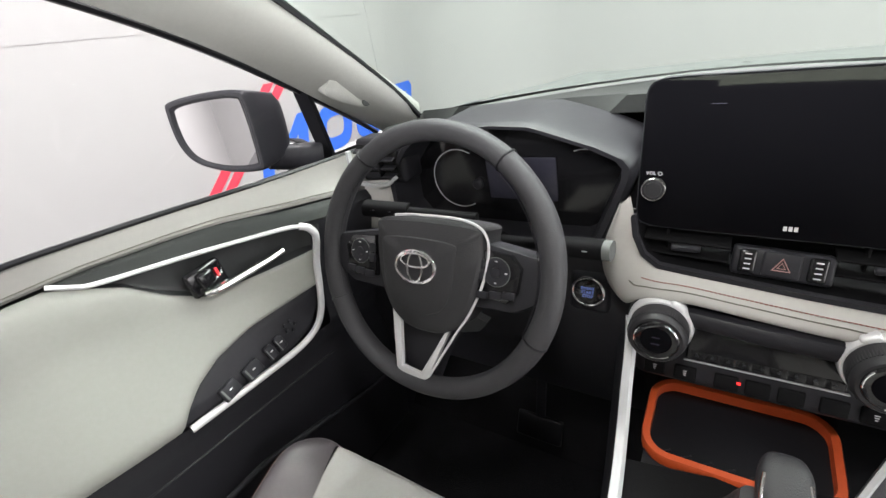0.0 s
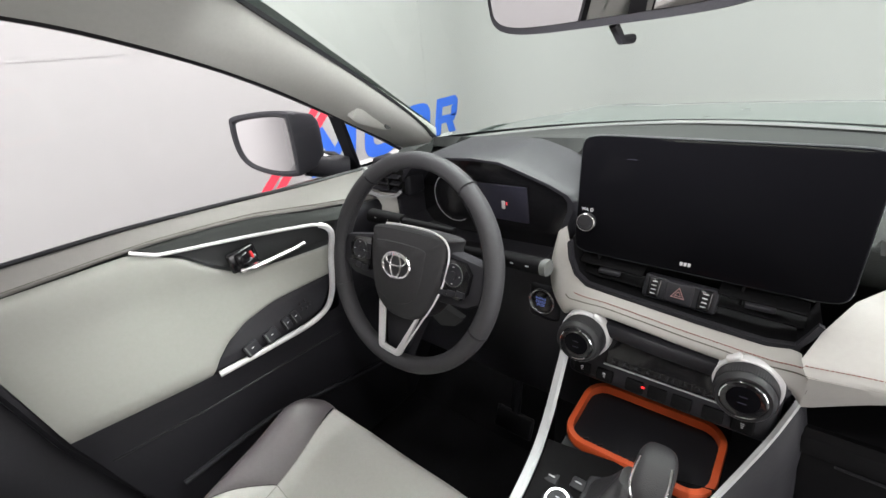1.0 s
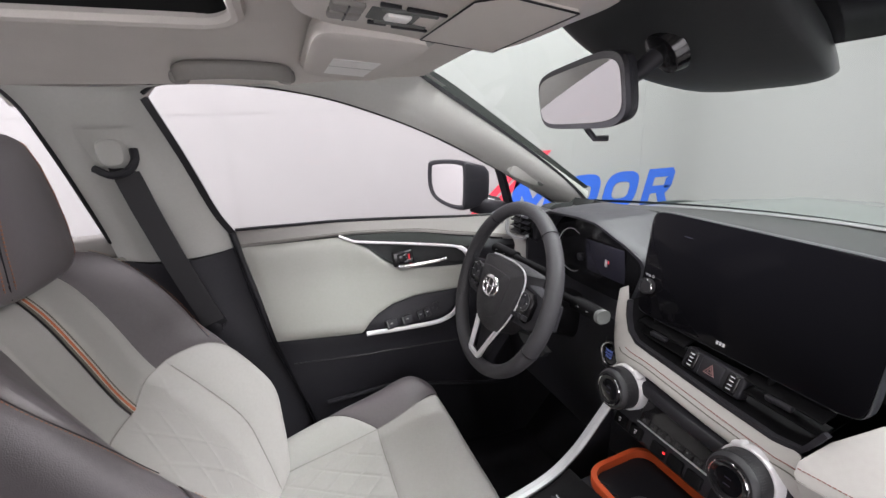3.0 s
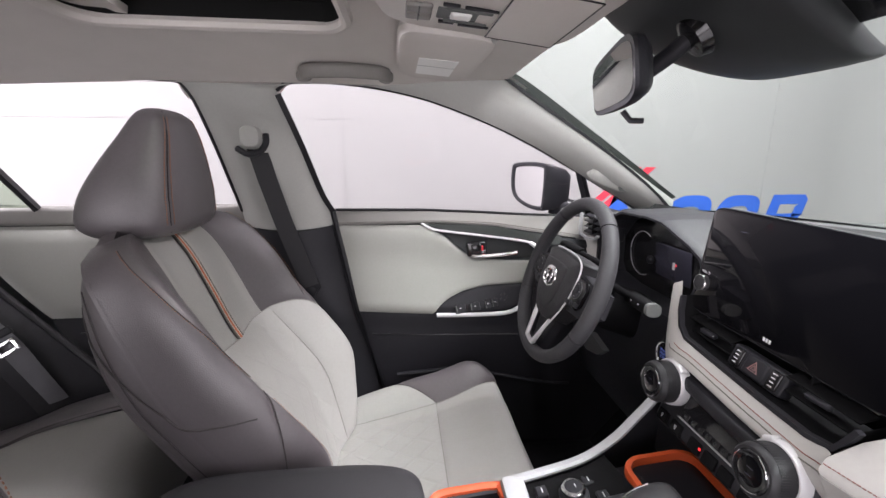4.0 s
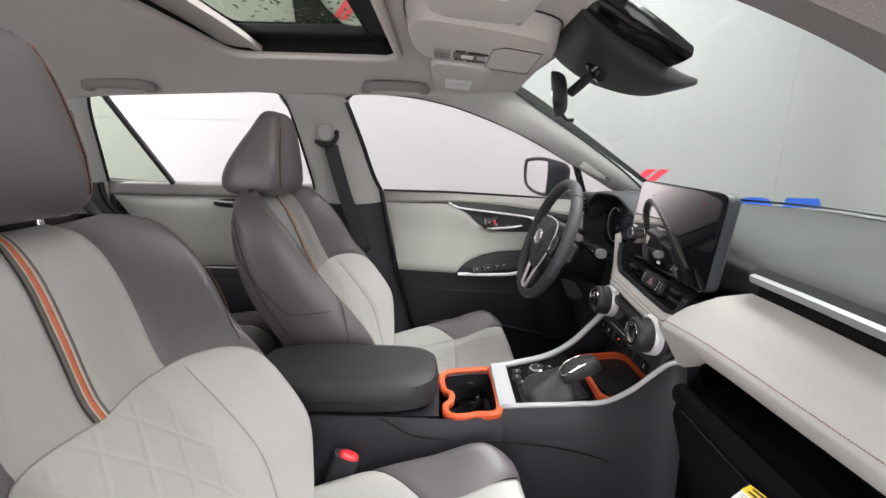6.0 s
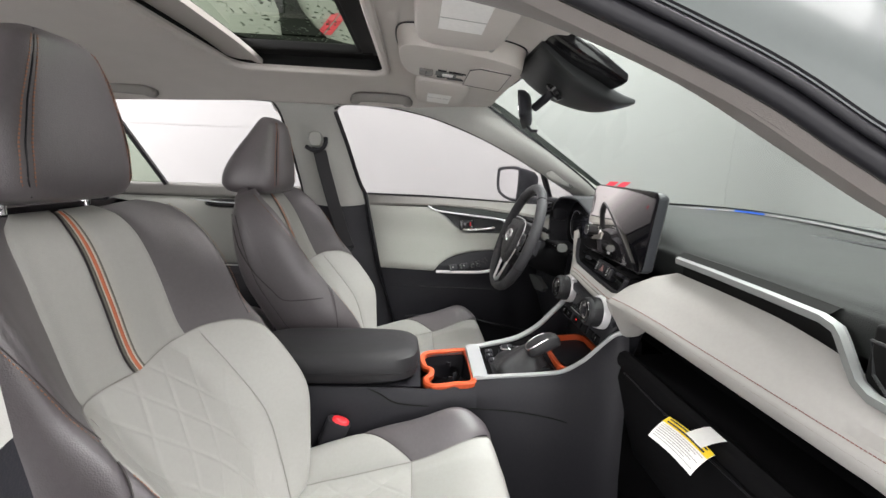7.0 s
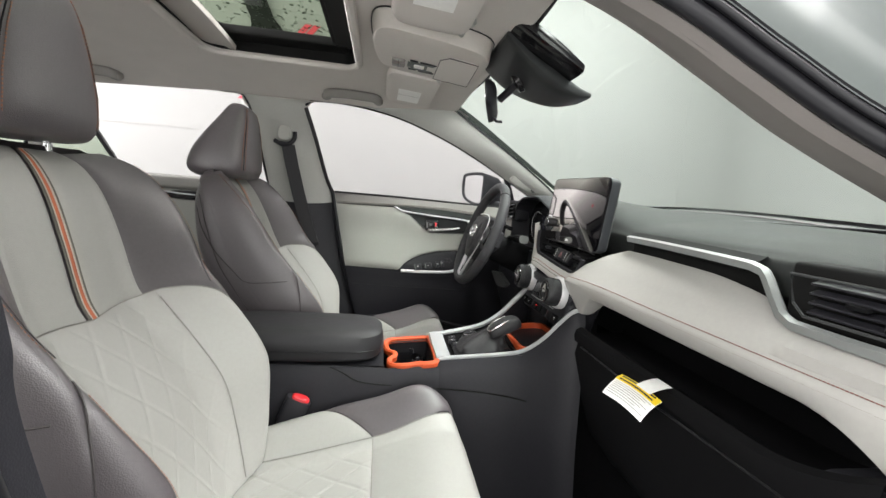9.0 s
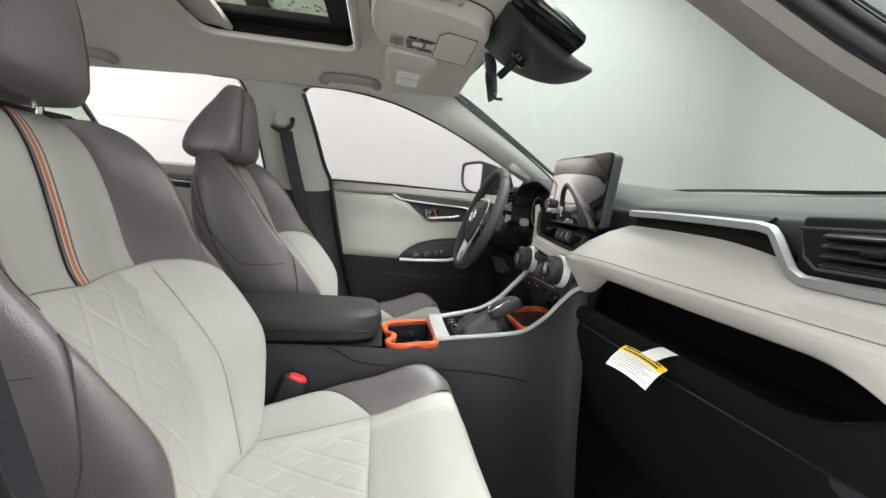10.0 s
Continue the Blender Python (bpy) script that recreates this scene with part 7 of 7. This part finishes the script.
# window switches
for k, (yy, zz, w) in enumerate(((0.40, 0.922, 0.030), (0.44, 0.929, 0.030), (0.475, 0.937, 0.016), (0.494, 0.942, 0.016))):
    sx = soft_x(yy, zz)
    key = part("window_switch", rbox(0.010, w, 0.024, 0.003, pose(sx + 0.001, yy, zz, 10, -20, 0)), BLACK, door, "black window switch")
    part("switch_edge", rbox(0.001, w * 0.1, 0.020, 0.0003, pose(sx + 0.007, yy - w * 0.35, zz, 10, -20, 0)), DASH, key)
    part("mark", rbox(0.0006, 0.005, 0.0016, 0, pose(sx + 0.0066, yy, zz + 0.004, 10, -20, 0)), MARK, key)
for k in range(5):
    yy, zz = 0.52 + 0.009 * math.cos(k * 1.256), 0.957 + 0.009 * math.sin(k * 1.256)
    part("mirror_switch", lathe([(0.0032, 0), (0.003, 0.003)], 10, frame_at((soft_x(yy, zz), yy, zz), (0, 1, 0), (1, 0, 0.3))), BLACK, door)

# ---- rear door, left ----
rdoor = thing("door_2", (-0.75, -0.55, 0.45), "light grey rear door panel with black lower half, closed", "door", kind="structure")


def rear_skin(zb, zt, ya, yb, x, bulge, nu=30, nv=12):
    rows = []
    for j in range(nv + 1):
        t = j / nv
        row = []
        for i in range(nu + 1):
            s = i / nu
            y = ya(t) * (1 - s) + yb(t) * s
            f = (1 - abs(2 * s - 1) ** 8) * (1 - abs(2 * t - 1) ** 8)
            row.append((x - 0.012 + bulge * f, y, zb * (1 - t) + zt * t))
        rows.append(row)
    return grid_bm(rows)


part("belt_pad", rear_skin(1.155, 1.208, lambda t: -0.95, lambda t: -0.18, -0.752, 0.022), BELTPAD, rdoor, "light grey padded window ledge")
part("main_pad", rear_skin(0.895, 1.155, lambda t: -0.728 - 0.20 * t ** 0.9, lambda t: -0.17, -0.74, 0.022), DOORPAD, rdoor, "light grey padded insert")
part("lower_panel", rear_skin(0.45, 0.895, lambda t: -0.55 - 0.178 * t, lambda t: -0.20, -0.74, 0.014), BLACK, rdoor, "black lower door panel")
part("handle_recess", loft([[(-0.725 + o, y, z) for y, z in ring(0.20 - i * 0.02, 0.036 - i * 0.012, 20, 2.6, -0.46, 1.133)] for i, o in enumerate((-0.01, 0.004, 0.006))]), GLOSS, rdoor)
part("silver_line", tube([(-0.716, -0.60, 1.150), (-0.714, -0.50, 1.140), (-0.714, -0.34, 1.136)], 0.003, 6), SILVER, rdoor)
part("silver_line", tube([(-0.716, -0.60, 0.897), (-0.714, -0.40, 0.897), (-0.714, -0.22, 0.897)], 0.003, 6), SILVER, rdoor)
part("lower_joint", tube([(-0.722, -0.64, 0.862), (-0.720, -0.45, 0.858), (-0.722, -0.24, 0.856)], 0.002, 5), RUBBER, rdoor)
EDGE = [(-0.735, -0.955, 1.20), (-0.728, -0.935, 1.13), (-0.722, -0.843, 1.02), (-0.718, -0.752, 0.92), (-0.708, -0.643, 0.81), (-0.700, -0.556, 0.71), (-0.69, -0.49, 0.60)]
part("rear_seal", tube(catmull(EDGE, 40), 0.009, 8), RUBBER, rdoor)
FOLD = [(-0.652, -1.06, 1.24), (-0.645, -0.99, 1.175), (-0.642, -0.91, 1.056), (-0.640, -0.845, 0.932), (-0.63, -0.80, 0.83), (-0.60, -0.70, 0.72), (-0.57, -0.62, 0.62)]
structure("trim", skin_between(lifted(EDGE, 0.006, 0.0, -0.006), FOLD, 40, 10, 0.014, 0.7), BLACK, "black plastic trim beside the rear bench")
structure("trim", skin_between(FOLD, lifted(FOLD, 0.10, -0.02, -0.06), 40, 4, 0.0), BLACK, "black plastic trim under the bench bolster")

# ---- belts ----
def strap(path, w, face, t=0.0014):
    return sweep(path, [(-w / 2, -t), (w / 2, -t), (w / 2, t), (-w / 2, t)], up=face)


belt = thing("seat_belt", (-0.70, -0.05, 0.95), "black seat belt hanging from the centre pillar", "seat belt", "seat belts")
part("webbing", strap([(-0.640, -0.105, 1.36), (-0.655, -0.09, 1.28), (-0.675, -0.065, 1.17), (-0.692, -0.035, 1.06), (-0.700, -0.012, 0.985)], 0.046, (1, 0, 0.2)), WEB, belt)
part("guide_cover", loft([[(-0.632 + o, y, z) for y, z in ring(0.060 - i * 0.010, 0.066 - i * 0.010, 24, 3.0, -0.112, 1.384)] for i, o in enumerate((-0.03, 0.008, 0.016))]), TRIMG, belt, "light grey belt guide cover")
part("height_panel", skin_between([(-0.622, -0.165, 1.43), (-0.655, -0.14, 1.34), (-0.688, -0.112, 1.26)], [(-0.622, -0.068, 1.43), (-0.655, -0.042, 1.34), (-0.688, -0.016, 1.26)], 20, 6, 0.010), TRIMG, belt, "light grey belt height panel")
part("guide_loop", tube(catmull([(-0.628, -0.146, 1.356), (-0.616, -0.118, 1.343), (-0.614, -0.090, 1.349), (-0.618, -0.076, 1.368), (-0.624, -0.076, 1.390)], 24), 0.0075, 8), BLACK, belt)
part("anchor", lathe([(0.016, 0), (0.015, 0.010), (0.008, 0.014)], 18, frame_at((-0.712, -0.010, 0.972), (0, 1, 0), (1, 0, 0.1))), BLACK, belt)
part("anchor_plate", rbox(0.006, 0.05, 0.03, 0.003, pose(-0.703, -0.012, 0.985, 20)), RUBBER, belt)
rbelt = thing("seat_belt", (-0.62, -0.75, 0.75), "black rear seat belt with metal tongue across the bench", "seat belt", "seat belts")
W_L = catmull([(-0.630, -1.03, 1.215), (-0.628, -0.937, 1.098), (-0.626, -0.862, 0.992), (-0.622, -0.780, 0.888), (-0.612, -0.715, 0.80), (-0.598, -0.655, 0.724)], 40)
W_R = catmull([(-0.652, -0.96, 1.19), (-0.648, -0.875, 1.070), (-0.646, -0.802, 0.975), (-0.642, -0.726, 0.882), (-0.634, -0.675, 0.80), (-0.626, -0.628, 0.726)], 40)
part("webbing", thick([[p.lerp(q, f) + Vector((0.004 * math.sin(math.pi * f), 0, 0)) for f in np.linspace(0, 1, 6)] for p, q in zip(W_L, W_R)], 0.0015), BELTG, rbelt, "dark grey belt webbing")
part("stopper", moved(rbox(0.020, 0.062, 0.010, 0.004), frame_at((-0.628, -0.765, 0.900), (0.2, 0.6, -0.75), (0.85, 0.45, 0.25))), BLACK, rbelt)
TG = frame_at((-0.617, -0.738, 0.872), (0.2, 0.6, -0.75), (0.85, 0.45, 0.25))
part("tongue", moved(merge(rbox(0.008, 0.045, 0.004, 0.001, pose(-0.014, 0, 0)), rbox(0.008, 0.045, 0.004, 0.001, pose(0.010, 0, 0)), rbox(0.03, 0.008, 0.004, 0.001, pose(0, -0.018, 0)), rbox(0.03, 0.008, 0.004, 0.001, pose(0, 0.018, 0))), TG), CHROME, rbelt, "bright metal belt tongue")
buckle = thing("belt_buckle", (0.100, 0.09, 0.60), "black belt buckle with red release button beside the seat", "belt buckle")
BK = pose(0.100, 0.093, 0.742, -22, 6, 0)
part("body", moved(loft([[(x, y, z) for x, y in ring(w, d, 20, 3.4)] for z, w, d in ((-0.16, 0.024, 0.03), (-0.08, 0.026, 0.038), (-0.06, 0.030, 0.052), (-0.004, 0.030, 0.054), (0.0, 0.026, 0.05))]), BK), BLACK, buckle)
part("button", moved(loft([[(x, y, z) for x, y in ring(w, d, 24, 2.6)] for z, w, d in ((-0.004, 0.024, 0.040), (0.003, 0.023, 0.038), (0.006, 0.018, 0.032), (0.007, 0.008, 0.02))]), BK @ pose(0, 0.003, 0.0)), RED, buckle, "red release button")

# ---- grab handles ----
HANDLEM = mat("grey_taupe_handle_plastic", (0.20, 0.19, 0.178), 0.5, bump=0.3)


def grab(y0, y1, x, z, label):
    g = thing("grab_handle", (x, (y0 + y1) / 2, z), label, "grab handle", "grab handles")
    s = -1 if x < 0 else 1
    ym = (y0 + y1) / 2
    path = catmull([(x + s * 0.034, y0 + 0.012, z - 0.004), (x + s * 0.016, y0 + 0.014, z - 0.003), (x + s * 0.004, y0 + 0.026, z), (x, y0 + 0.05, z + 0.001), (x, ym, z + 0.002), (x, y1 - 0.05, z), (x + s * 0.004, y1 - 0.026, z - 0.001), (x + s * 0.016, y1 - 0.014, z - 0.004), (x + s * 0.034, y1 - 0.012, z - 0.005)], 48)
    part("bar", sweep(path, ring(0.022, 0.030, 16, 3.5), up=(0.4, 0, 1)), HANDLEM, g, "grey taupe moulded bar")
    for yy in (y0 + 0.013, y1 - 0.013):
        part("foot", rbox(0.030, 0.032, 0.022, 0.008, pose(x + s * 0.026, yy, z - 0.006, 0, -s * 20, 0)), HANDLEM, g)
    part("recess", rbox(0.026, y1 - y0 - 0.06, 0.006, 0.003, pose(x + s * 0.018, ym, z + 0.006, 0, -s * 15, 0)), SHADEC, g)
    return g


grab(0.028, 0.226, -0.502, 1.514, "grey taupe folding grab handle above the driver door")
grab(-0.80, -0.59, -0.502, 1.505, "grey taupe folding grab handle above the rear door")

# ---- sun visors ----
def visor(x0, x1, sgn, lx0, lx1, label):
    v = thing("sun_visor", ((x0 + x1) / 2, 0.31, 1.515), label, "sun visor", "sun visors")
    secs = []
    for z, g in ((1.532, -0.012), (1.528, -0.003), (1.518, 0.0), (1.508, -0.004), (1.503, -0.016)):
        secs.append([(x, y, z - 0.09 * (y - 0.31)) for x, y in ring(x1 - x0 + 2 * g, 0.150 + 2 * g, 48, 7, (x0 + x1) / 2, 0.312)])
    part("board", loft(secs), TAUPE, v, "taupe fabric visor board")
    part("label", rbox(lx1 - lx0, 0.068, 0.001, 0.0, pose((lx0 + lx1) / 2, 0.308, 1.5025, -5)), WHITE, v, "white warning label")
    part("label_fold", rbox(0.0025, 0.068, 0.0012, 0.0, pose((lx0 + lx1) / 2 - 0.012 * sgn, 0.308, 1.5022, -5)), SEAM, v)
    hx2 = x1 - 0.02 if sgn < 0 else x0 + 0.02
    part("clip", tube([(hx2 - 0.02, 0.375, 1.508), (hx2 + 0.02, 0.375, 1.508)], 0.006, 10), TRIMG, v)
    part("clip_base", lathe([(0.014, 0), (0.014, 0.008), (0.010, 0.012)], 18, frame_at((hx2, 0.384, 1.528), (1, 0, 0), (0, 0.2, -1))), TRIMG, v)
    part("vanity_slot", rbox((x1 - x0) * 0.6, 0.003, 0.002, 0, pose((x0 + x1) / 2, 0.252, 1.511, -5)), RUBBER, v)
    return v


visor(-0.53, -0.165, -1, -0.455, -0.305, "taupe driver sun visor folded up, with white label")
visor(0.160, 0.50, 1, 0.268, 0.395, "taupe passenger sun visor folded up, with white label")

# ---- overhead console ----
over = thing("overhead_console", (-0.04, 0.33, 1.53), "taupe overhead console with map lights and switches", "overhead console")
oc = [(-0.165, 0.245), (-0.10, 0.212), (0.03, 0.205), (0.095, 0.225), (0.105, 0.30), (0.085, 0.44), (-0.02, 0.462), (-0.16, 0.452), (-0.175, 0.36)]
oo = catmull([(x, y, 0) for x, y in oc], 64, True)
ocx, ocy = -0.035, 0.335
rows = []
for s, dz in ((1.07, 0.004), (1.045, -0.001), (1.025, -0.010), (1.005, -0.032), (0.99, -0.0385), (0.965, -0.040), (0.5, -0.040), (0.05, -0.040)):
    rows.append([(ocx + (p.x - ocx) * s, ocy + (p.y - ocy) * s, ceil_z(0, ocy + (p.y - ocy) * s) + dz) for p in oo])
part("shell", grid_bm(rows, close_u=True, caps=True), OVERM, over, "taupe plastic console shell")


def oz(y, d=0.035):
    return ceil_z(0, y) - d - 0.005


LIDO = [(-0.155, 0.357), (0.0, 0.357), (0.028, 0.375), (0.028, 0.440), (-0.150, 0.447)]
lid_z = [(x, y, oz(y, 0.0375)) for x, y in LIDO]
part("compartment_lid", loft([[(x, y, z + o) for x, y, z in lid_z] for o in (0.004, -0.001)]), OVERM, over, "taupe compartment lid")
part("lid_gap", tube([(x, y, z - 0.0008) for x, y, z in lid_z], 0.0011, 5, True), RUBBER, over)
for xx, yy, ln in ((-0.060, 0.335, 0.040), (-0.125, 0.335, 0.040), (-0.060, 0.300, 0.020), (-0.125, 0.300, 0.020)):
    part("slot", rbox(0.005, ln, 0.004, 0.001, pose(xx, yy, oz(yy, 0.0365), -5)), RUBBER, over)
part("rim_line", tube([(ocx + (p.x - ocx) * 1.05, ocy + (p.y - ocy) * 1.05, ceil_z(0, p.y) - 0.002) for p in oo], 0.0018, 5, True), RUBBER, over)
for xx, yy in ((-0.095, 0.315),):
    part("map_light", rbox(0.022, 0.026, 0.006, 0.004, pose(xx, yy, oz(yy, 0.036), -5)), WHITE, over, "white map light lens")
    part("light_well", rbox(0.040, 0.050, 0.003, 0.004, pose(xx, yy - 0.004, oz(yy, 0.034), -5)), DASH, over)
    for q in (-1, 1):
        part("light_bezel", rbox(0.006, 0.056, 0.006, 0.002, pose(xx + q * 0.022, yy + 0.008, oz(yy, 0.036), -5)), DASH, over)
for k, xx in enumerate((-0.11, -0.082)):
    part("switch", rbox(0.024, 0.032, 0.008, 0.003, pose(xx, 0.264, oz(0.258, 0.037), -4)), HANDLEM, over, "grey taupe roof switch")
    part("switch_gap", rbox(0.022, 0.002, 0.0085, 0, pose(xx, 0.264, oz(0.258, 0.0375), -4)), RUBBER, over)
for k in range(3):
    part("microphone_hole", lathe([(0.0022, 0), (0.0022, 0.001)], 8, pose(-0.085, 0.228 + 0.007 * k, oz(0.23, 0.0345))), RUBBER, over)

# ---- mirror and sensor pod ----
mirror = thing("rear_view_mirror", (-0.03, 0.49, 1.44), "black rear-view mirror on a jointed arm", "mirror")
MM = frame_at((-0.032, 0.481, 1.431), (0.222, -0.064, 0.0), (-0.27, -0.95, -0.13))
body = []
for d, s in ((-0.024, 0.55), (-0.021, 0.78), (-0.011, 0.96), (-0.002, 1.0), (0.001, 0.985)):
    body.append([MM @ Vector((x * (s if s < 0.9 else s), y * s, d)) for x, y in ring(0.236, 0.066, 48, 4.5)])
part("housing", loft(body), BLACK, mirror, "black mirror housing")
part("glass", moved(plate(ring(0.222, 0.054, 48, 4.5), 0.002, None, 0.0), MM @ pose(0, 0, 0.002)), MIRROR, mirror, "mirror glass")
part("arm", tube([MM @ Vector((0.02, 0.0, -0.03)), (0.02, 0.520, 1.452), (0.035, 0.533, 1.468)], 0.009, 12), BLACK, mirror)
part("toggle", tube([MM @ Vector((0.0, -0.034, -0.012)), MM @ Vector((0.0, -0.046, -0.020)), MM @ Vector((0.0, -0.048, -0.034))], 0.0035, 8), BLACK, mirror)
pod = thing("sensor_pod", (0.04, 0.56, 1.48), "black and grey camera housing behind the mirror at the windscreen", "sensor housing")
secs = []
for y, xl, xr, zt, zb in ((0.470, -0.075, 0.145, 1.540, 1.522), (0.50, -0.075, 0.145, 1.528, 1.492), (0.54, -0.065, 0.140, 1.508, 1.462), (0.59, -0.045, 0.130, 1.485, 1.440), (0.64, -0.02, 0.112, 1.462, 1.430), (0.685, 0.005, 0.09, 1.450, 1.438)):
    secs.append([(x, y, z) for x, z in ring(xr - xl, zt - zb, 28, 4, (xl + xr) / 2, (zt + zb) / 2)])
part("shell", loft(secs, 18), PODM, pod, "black moulded sensor shell")
secs = []
for y, xl, xr, zt, zb in ((0.475, -0.03, 0.19, 1.556, 1.530), (0.52, -0.03, 0.20, 1.535, 1.500), (0.57, -0.02, 0.195, 1.508, 1.478), (0.62, 0.0, 0.185, 1.478, 1.458)):
    secs.append([(x, y, z) for x, z in ring(xr - xl, zt - zb, 24, 5, (xl + xr) / 2, (zt + zb) / 2)])
part("bracket", loft(secs, 12), GLOSS, pod, "black camera bracket")
part("stem_socket", lathe([(0.024, 0), (0.020, 0.010), (0.012, 0.012)], 20, frame_at((0.036, 0.535, 1.468), (1, 0, 0), (-0.2, -0.75, -0.6))), GLOSS, pod)

# ---- outer mirror ----
omir = thing("side_mirror", (-0.88, 0.68, 1.20), "black side mirror outside the driver window", "side mirror")
OM = frame_at((-0.828, 0.637, 1.248), (0.91, 0.40, -0.03), (0.40, -0.91, 0.02))
sh = [(-0.100, 0.045), (-0.085, 0.062), (0.0, 0.070), (0.075, 0.068), (0.092, 0.05), (0.092, -0.05), (0.078, -0.068), (0.0, -0.066), (-0.07, -0.046), (-0.098, -0.010)]
so = catmull([(x * 0.80, y * 0.97, 0) for x, y in sh], 60, True)
rows = []
for d, s in ((-0.085, 0.35), (-0.078, 0.6), (-0.055, 0.86), (-0.02, 1.0), (0.004, 1.05), (0.009, 1.0), (0.009, 0.93), (0.003, 0.86), (0.001, 0.80)):
    rows.append([OM @ Vector((p.x * s + (0.045 if d < -0.06 else 0.03 if d < -0.03 else 0.008 if d < -0.01 else 0), p.y * s, d)) for p in so])
part("housing", grid_bm(rows, close_u=True, caps=False), BLACK, omir, "black mirror housing")
part("glass", moved(plate([(p.x * 0.86 - 0.002, p.y * 0.87) for p in so], 0.003), OM @ pose(0, 0, 0.003)), MIRROR, omir, "mirror glass")
part("arm", sweep([(-0.80, 0.70, 1.19), (-0.775, 0.745, 1.175), (-0.75, 0.785, 1.168)], ring(0.05, 0.05, 14, 3)), BLACK, omir)
part("arm_cover", plate([(-0.045, 0.0), (0.055, 0.0), (0.045, 0.03), (0.0, 0.045), (-0.04, 0.035)], 0.03, frame_at((-0.785, 0.745, 1.160), (0, 1, 0), (1, 0, -0.38)), 0.004), GLOSS, omir)

# ---- warning sheet taped to the shelf ----
sheet = thing("warning_sheet", (0.43, 0.66, 0.92), "curled white and yellow warning sheet taped to the shelf", "paper sheet")
a, b = Vector((0.380, 0.650, 0.921)), Vector((0.461, 0.668, 0.912))
down = (Vector((0.372, 0.617, 0.902)) - a + Vector((0.476, 0.627, 0.896)) - b) / 2 * 0.72
rows = []
for t in np.linspace(-0.22, 1.05, 14):
    rows.append([a.lerp(b, s) + down * t + Vector((0, 0, -0.012 * max(0, t) ** 2 + 0.004 * math.sin(3 * s))) for s in np.linspace(0.0, 1.0, 14)])
part("paper", grid_bm(rows), WHITE, sheet)


def on_sheet(s, t, up=0.0012):
    return a.lerp(b, s) + down * t + Vector((0, -0.3 * up, up - 0.012 * max(0, t) ** 2 + 0.004 * math.sin(3 * s)))


part("yellow_header", grid_bm([[on_sheet(s, t) for s in np.linspace(0.0, 1.0, 12)] for t in np.linspace(-0.22, 0.22, 5)]), YELLOW, sheet, "yellow header band")
for t in (-0.14, 0.06):
    part("text_bar", grid_bm([[on_sheet(s, t + o, 0.002) for s in np.linspace(0.08, 0.9, 8)] for o in (0.0, 0.09)]), INK, sheet)
for k in range(7):
    part("text_bar", grid_bm([[on_sheet(s, 0.32 + 0.095 * k + o, 0.002) for s in np.linspace(0.06, 0.96 - 0.1 * (k % 3), 8)] for o in (0.0, 0.035)]), SEAM, sheet)
part("tape", grid_bm([[Vector((0.43 + 0.035 * i, 0.648 + 0.028 * j, 0.930 + 0.010 * math.sin(j * 1.2))) for i in (0, 0.5, 1)] for j in (0, 0.5, 1.0, 1.3)]), WHITE, sheet, "white tape")

# ---- sticker on the windscreen ----
stk = thing("windscreen_sticker", (-0.565, 0.50, 1.515), "small pale sticker in the windscreen corner", "sticker")
part("paper", grid_bm([[Vector(WS_EDGE[2]).lerp(Vector(WS_EDGE[3]), 0.15 + 0.5 * j) + Vector((0.012 + 0.022 * i, 0.003, 0.0)) for i in (0, 1)] for j in (0, 1)]), SEAM, stk)

# ---- speaker in the windscreen pillar ----
tw = thing("pillar_speaker", (-0.62, 0.86, 1.25), "round speaker in a light grey raised pillar cover", "speaker")
TW = frame_at((-0.636, 0.80, 1.270), (-0.09, 0.93, -0.36), (0.88, -0.1, -0.45)) @ pose(0, 0, -0.0155)
part("cover", moved(loft([[(x, y, z) for x, y in ring(w, h, 30, 4)] for z, w, h in ((-0.03, 0.13, 0.044), (0.003, 0.125, 0.040), (0.006, 0.112, 0.030))]), TW), TRIMG, tw)
part("grille", moved(lathe([(0.014, 0.004), (0.014, 0.008), (0.011, 0.0088), (0.003, 0.009)], 24), TW @ pose(0.045, 0, 0)), DASH, tw)

# ---- pedals and footrest ----
ped = thing("brake_pedal", (-0.33, 0.80, 0.55), "black brake pedal in the footwell", "pedal")
part("pad", rbox(0.10, 0.012, 0.055, 0.006, pose(-0.33, 0.80, 0.56, -25)), RUBBER, ped)
part("arm", rbox(0.02, 0.012, 0.24, 0.004, pose(-0.33, 0.83, 0.67, -12)), BLACK, ped)
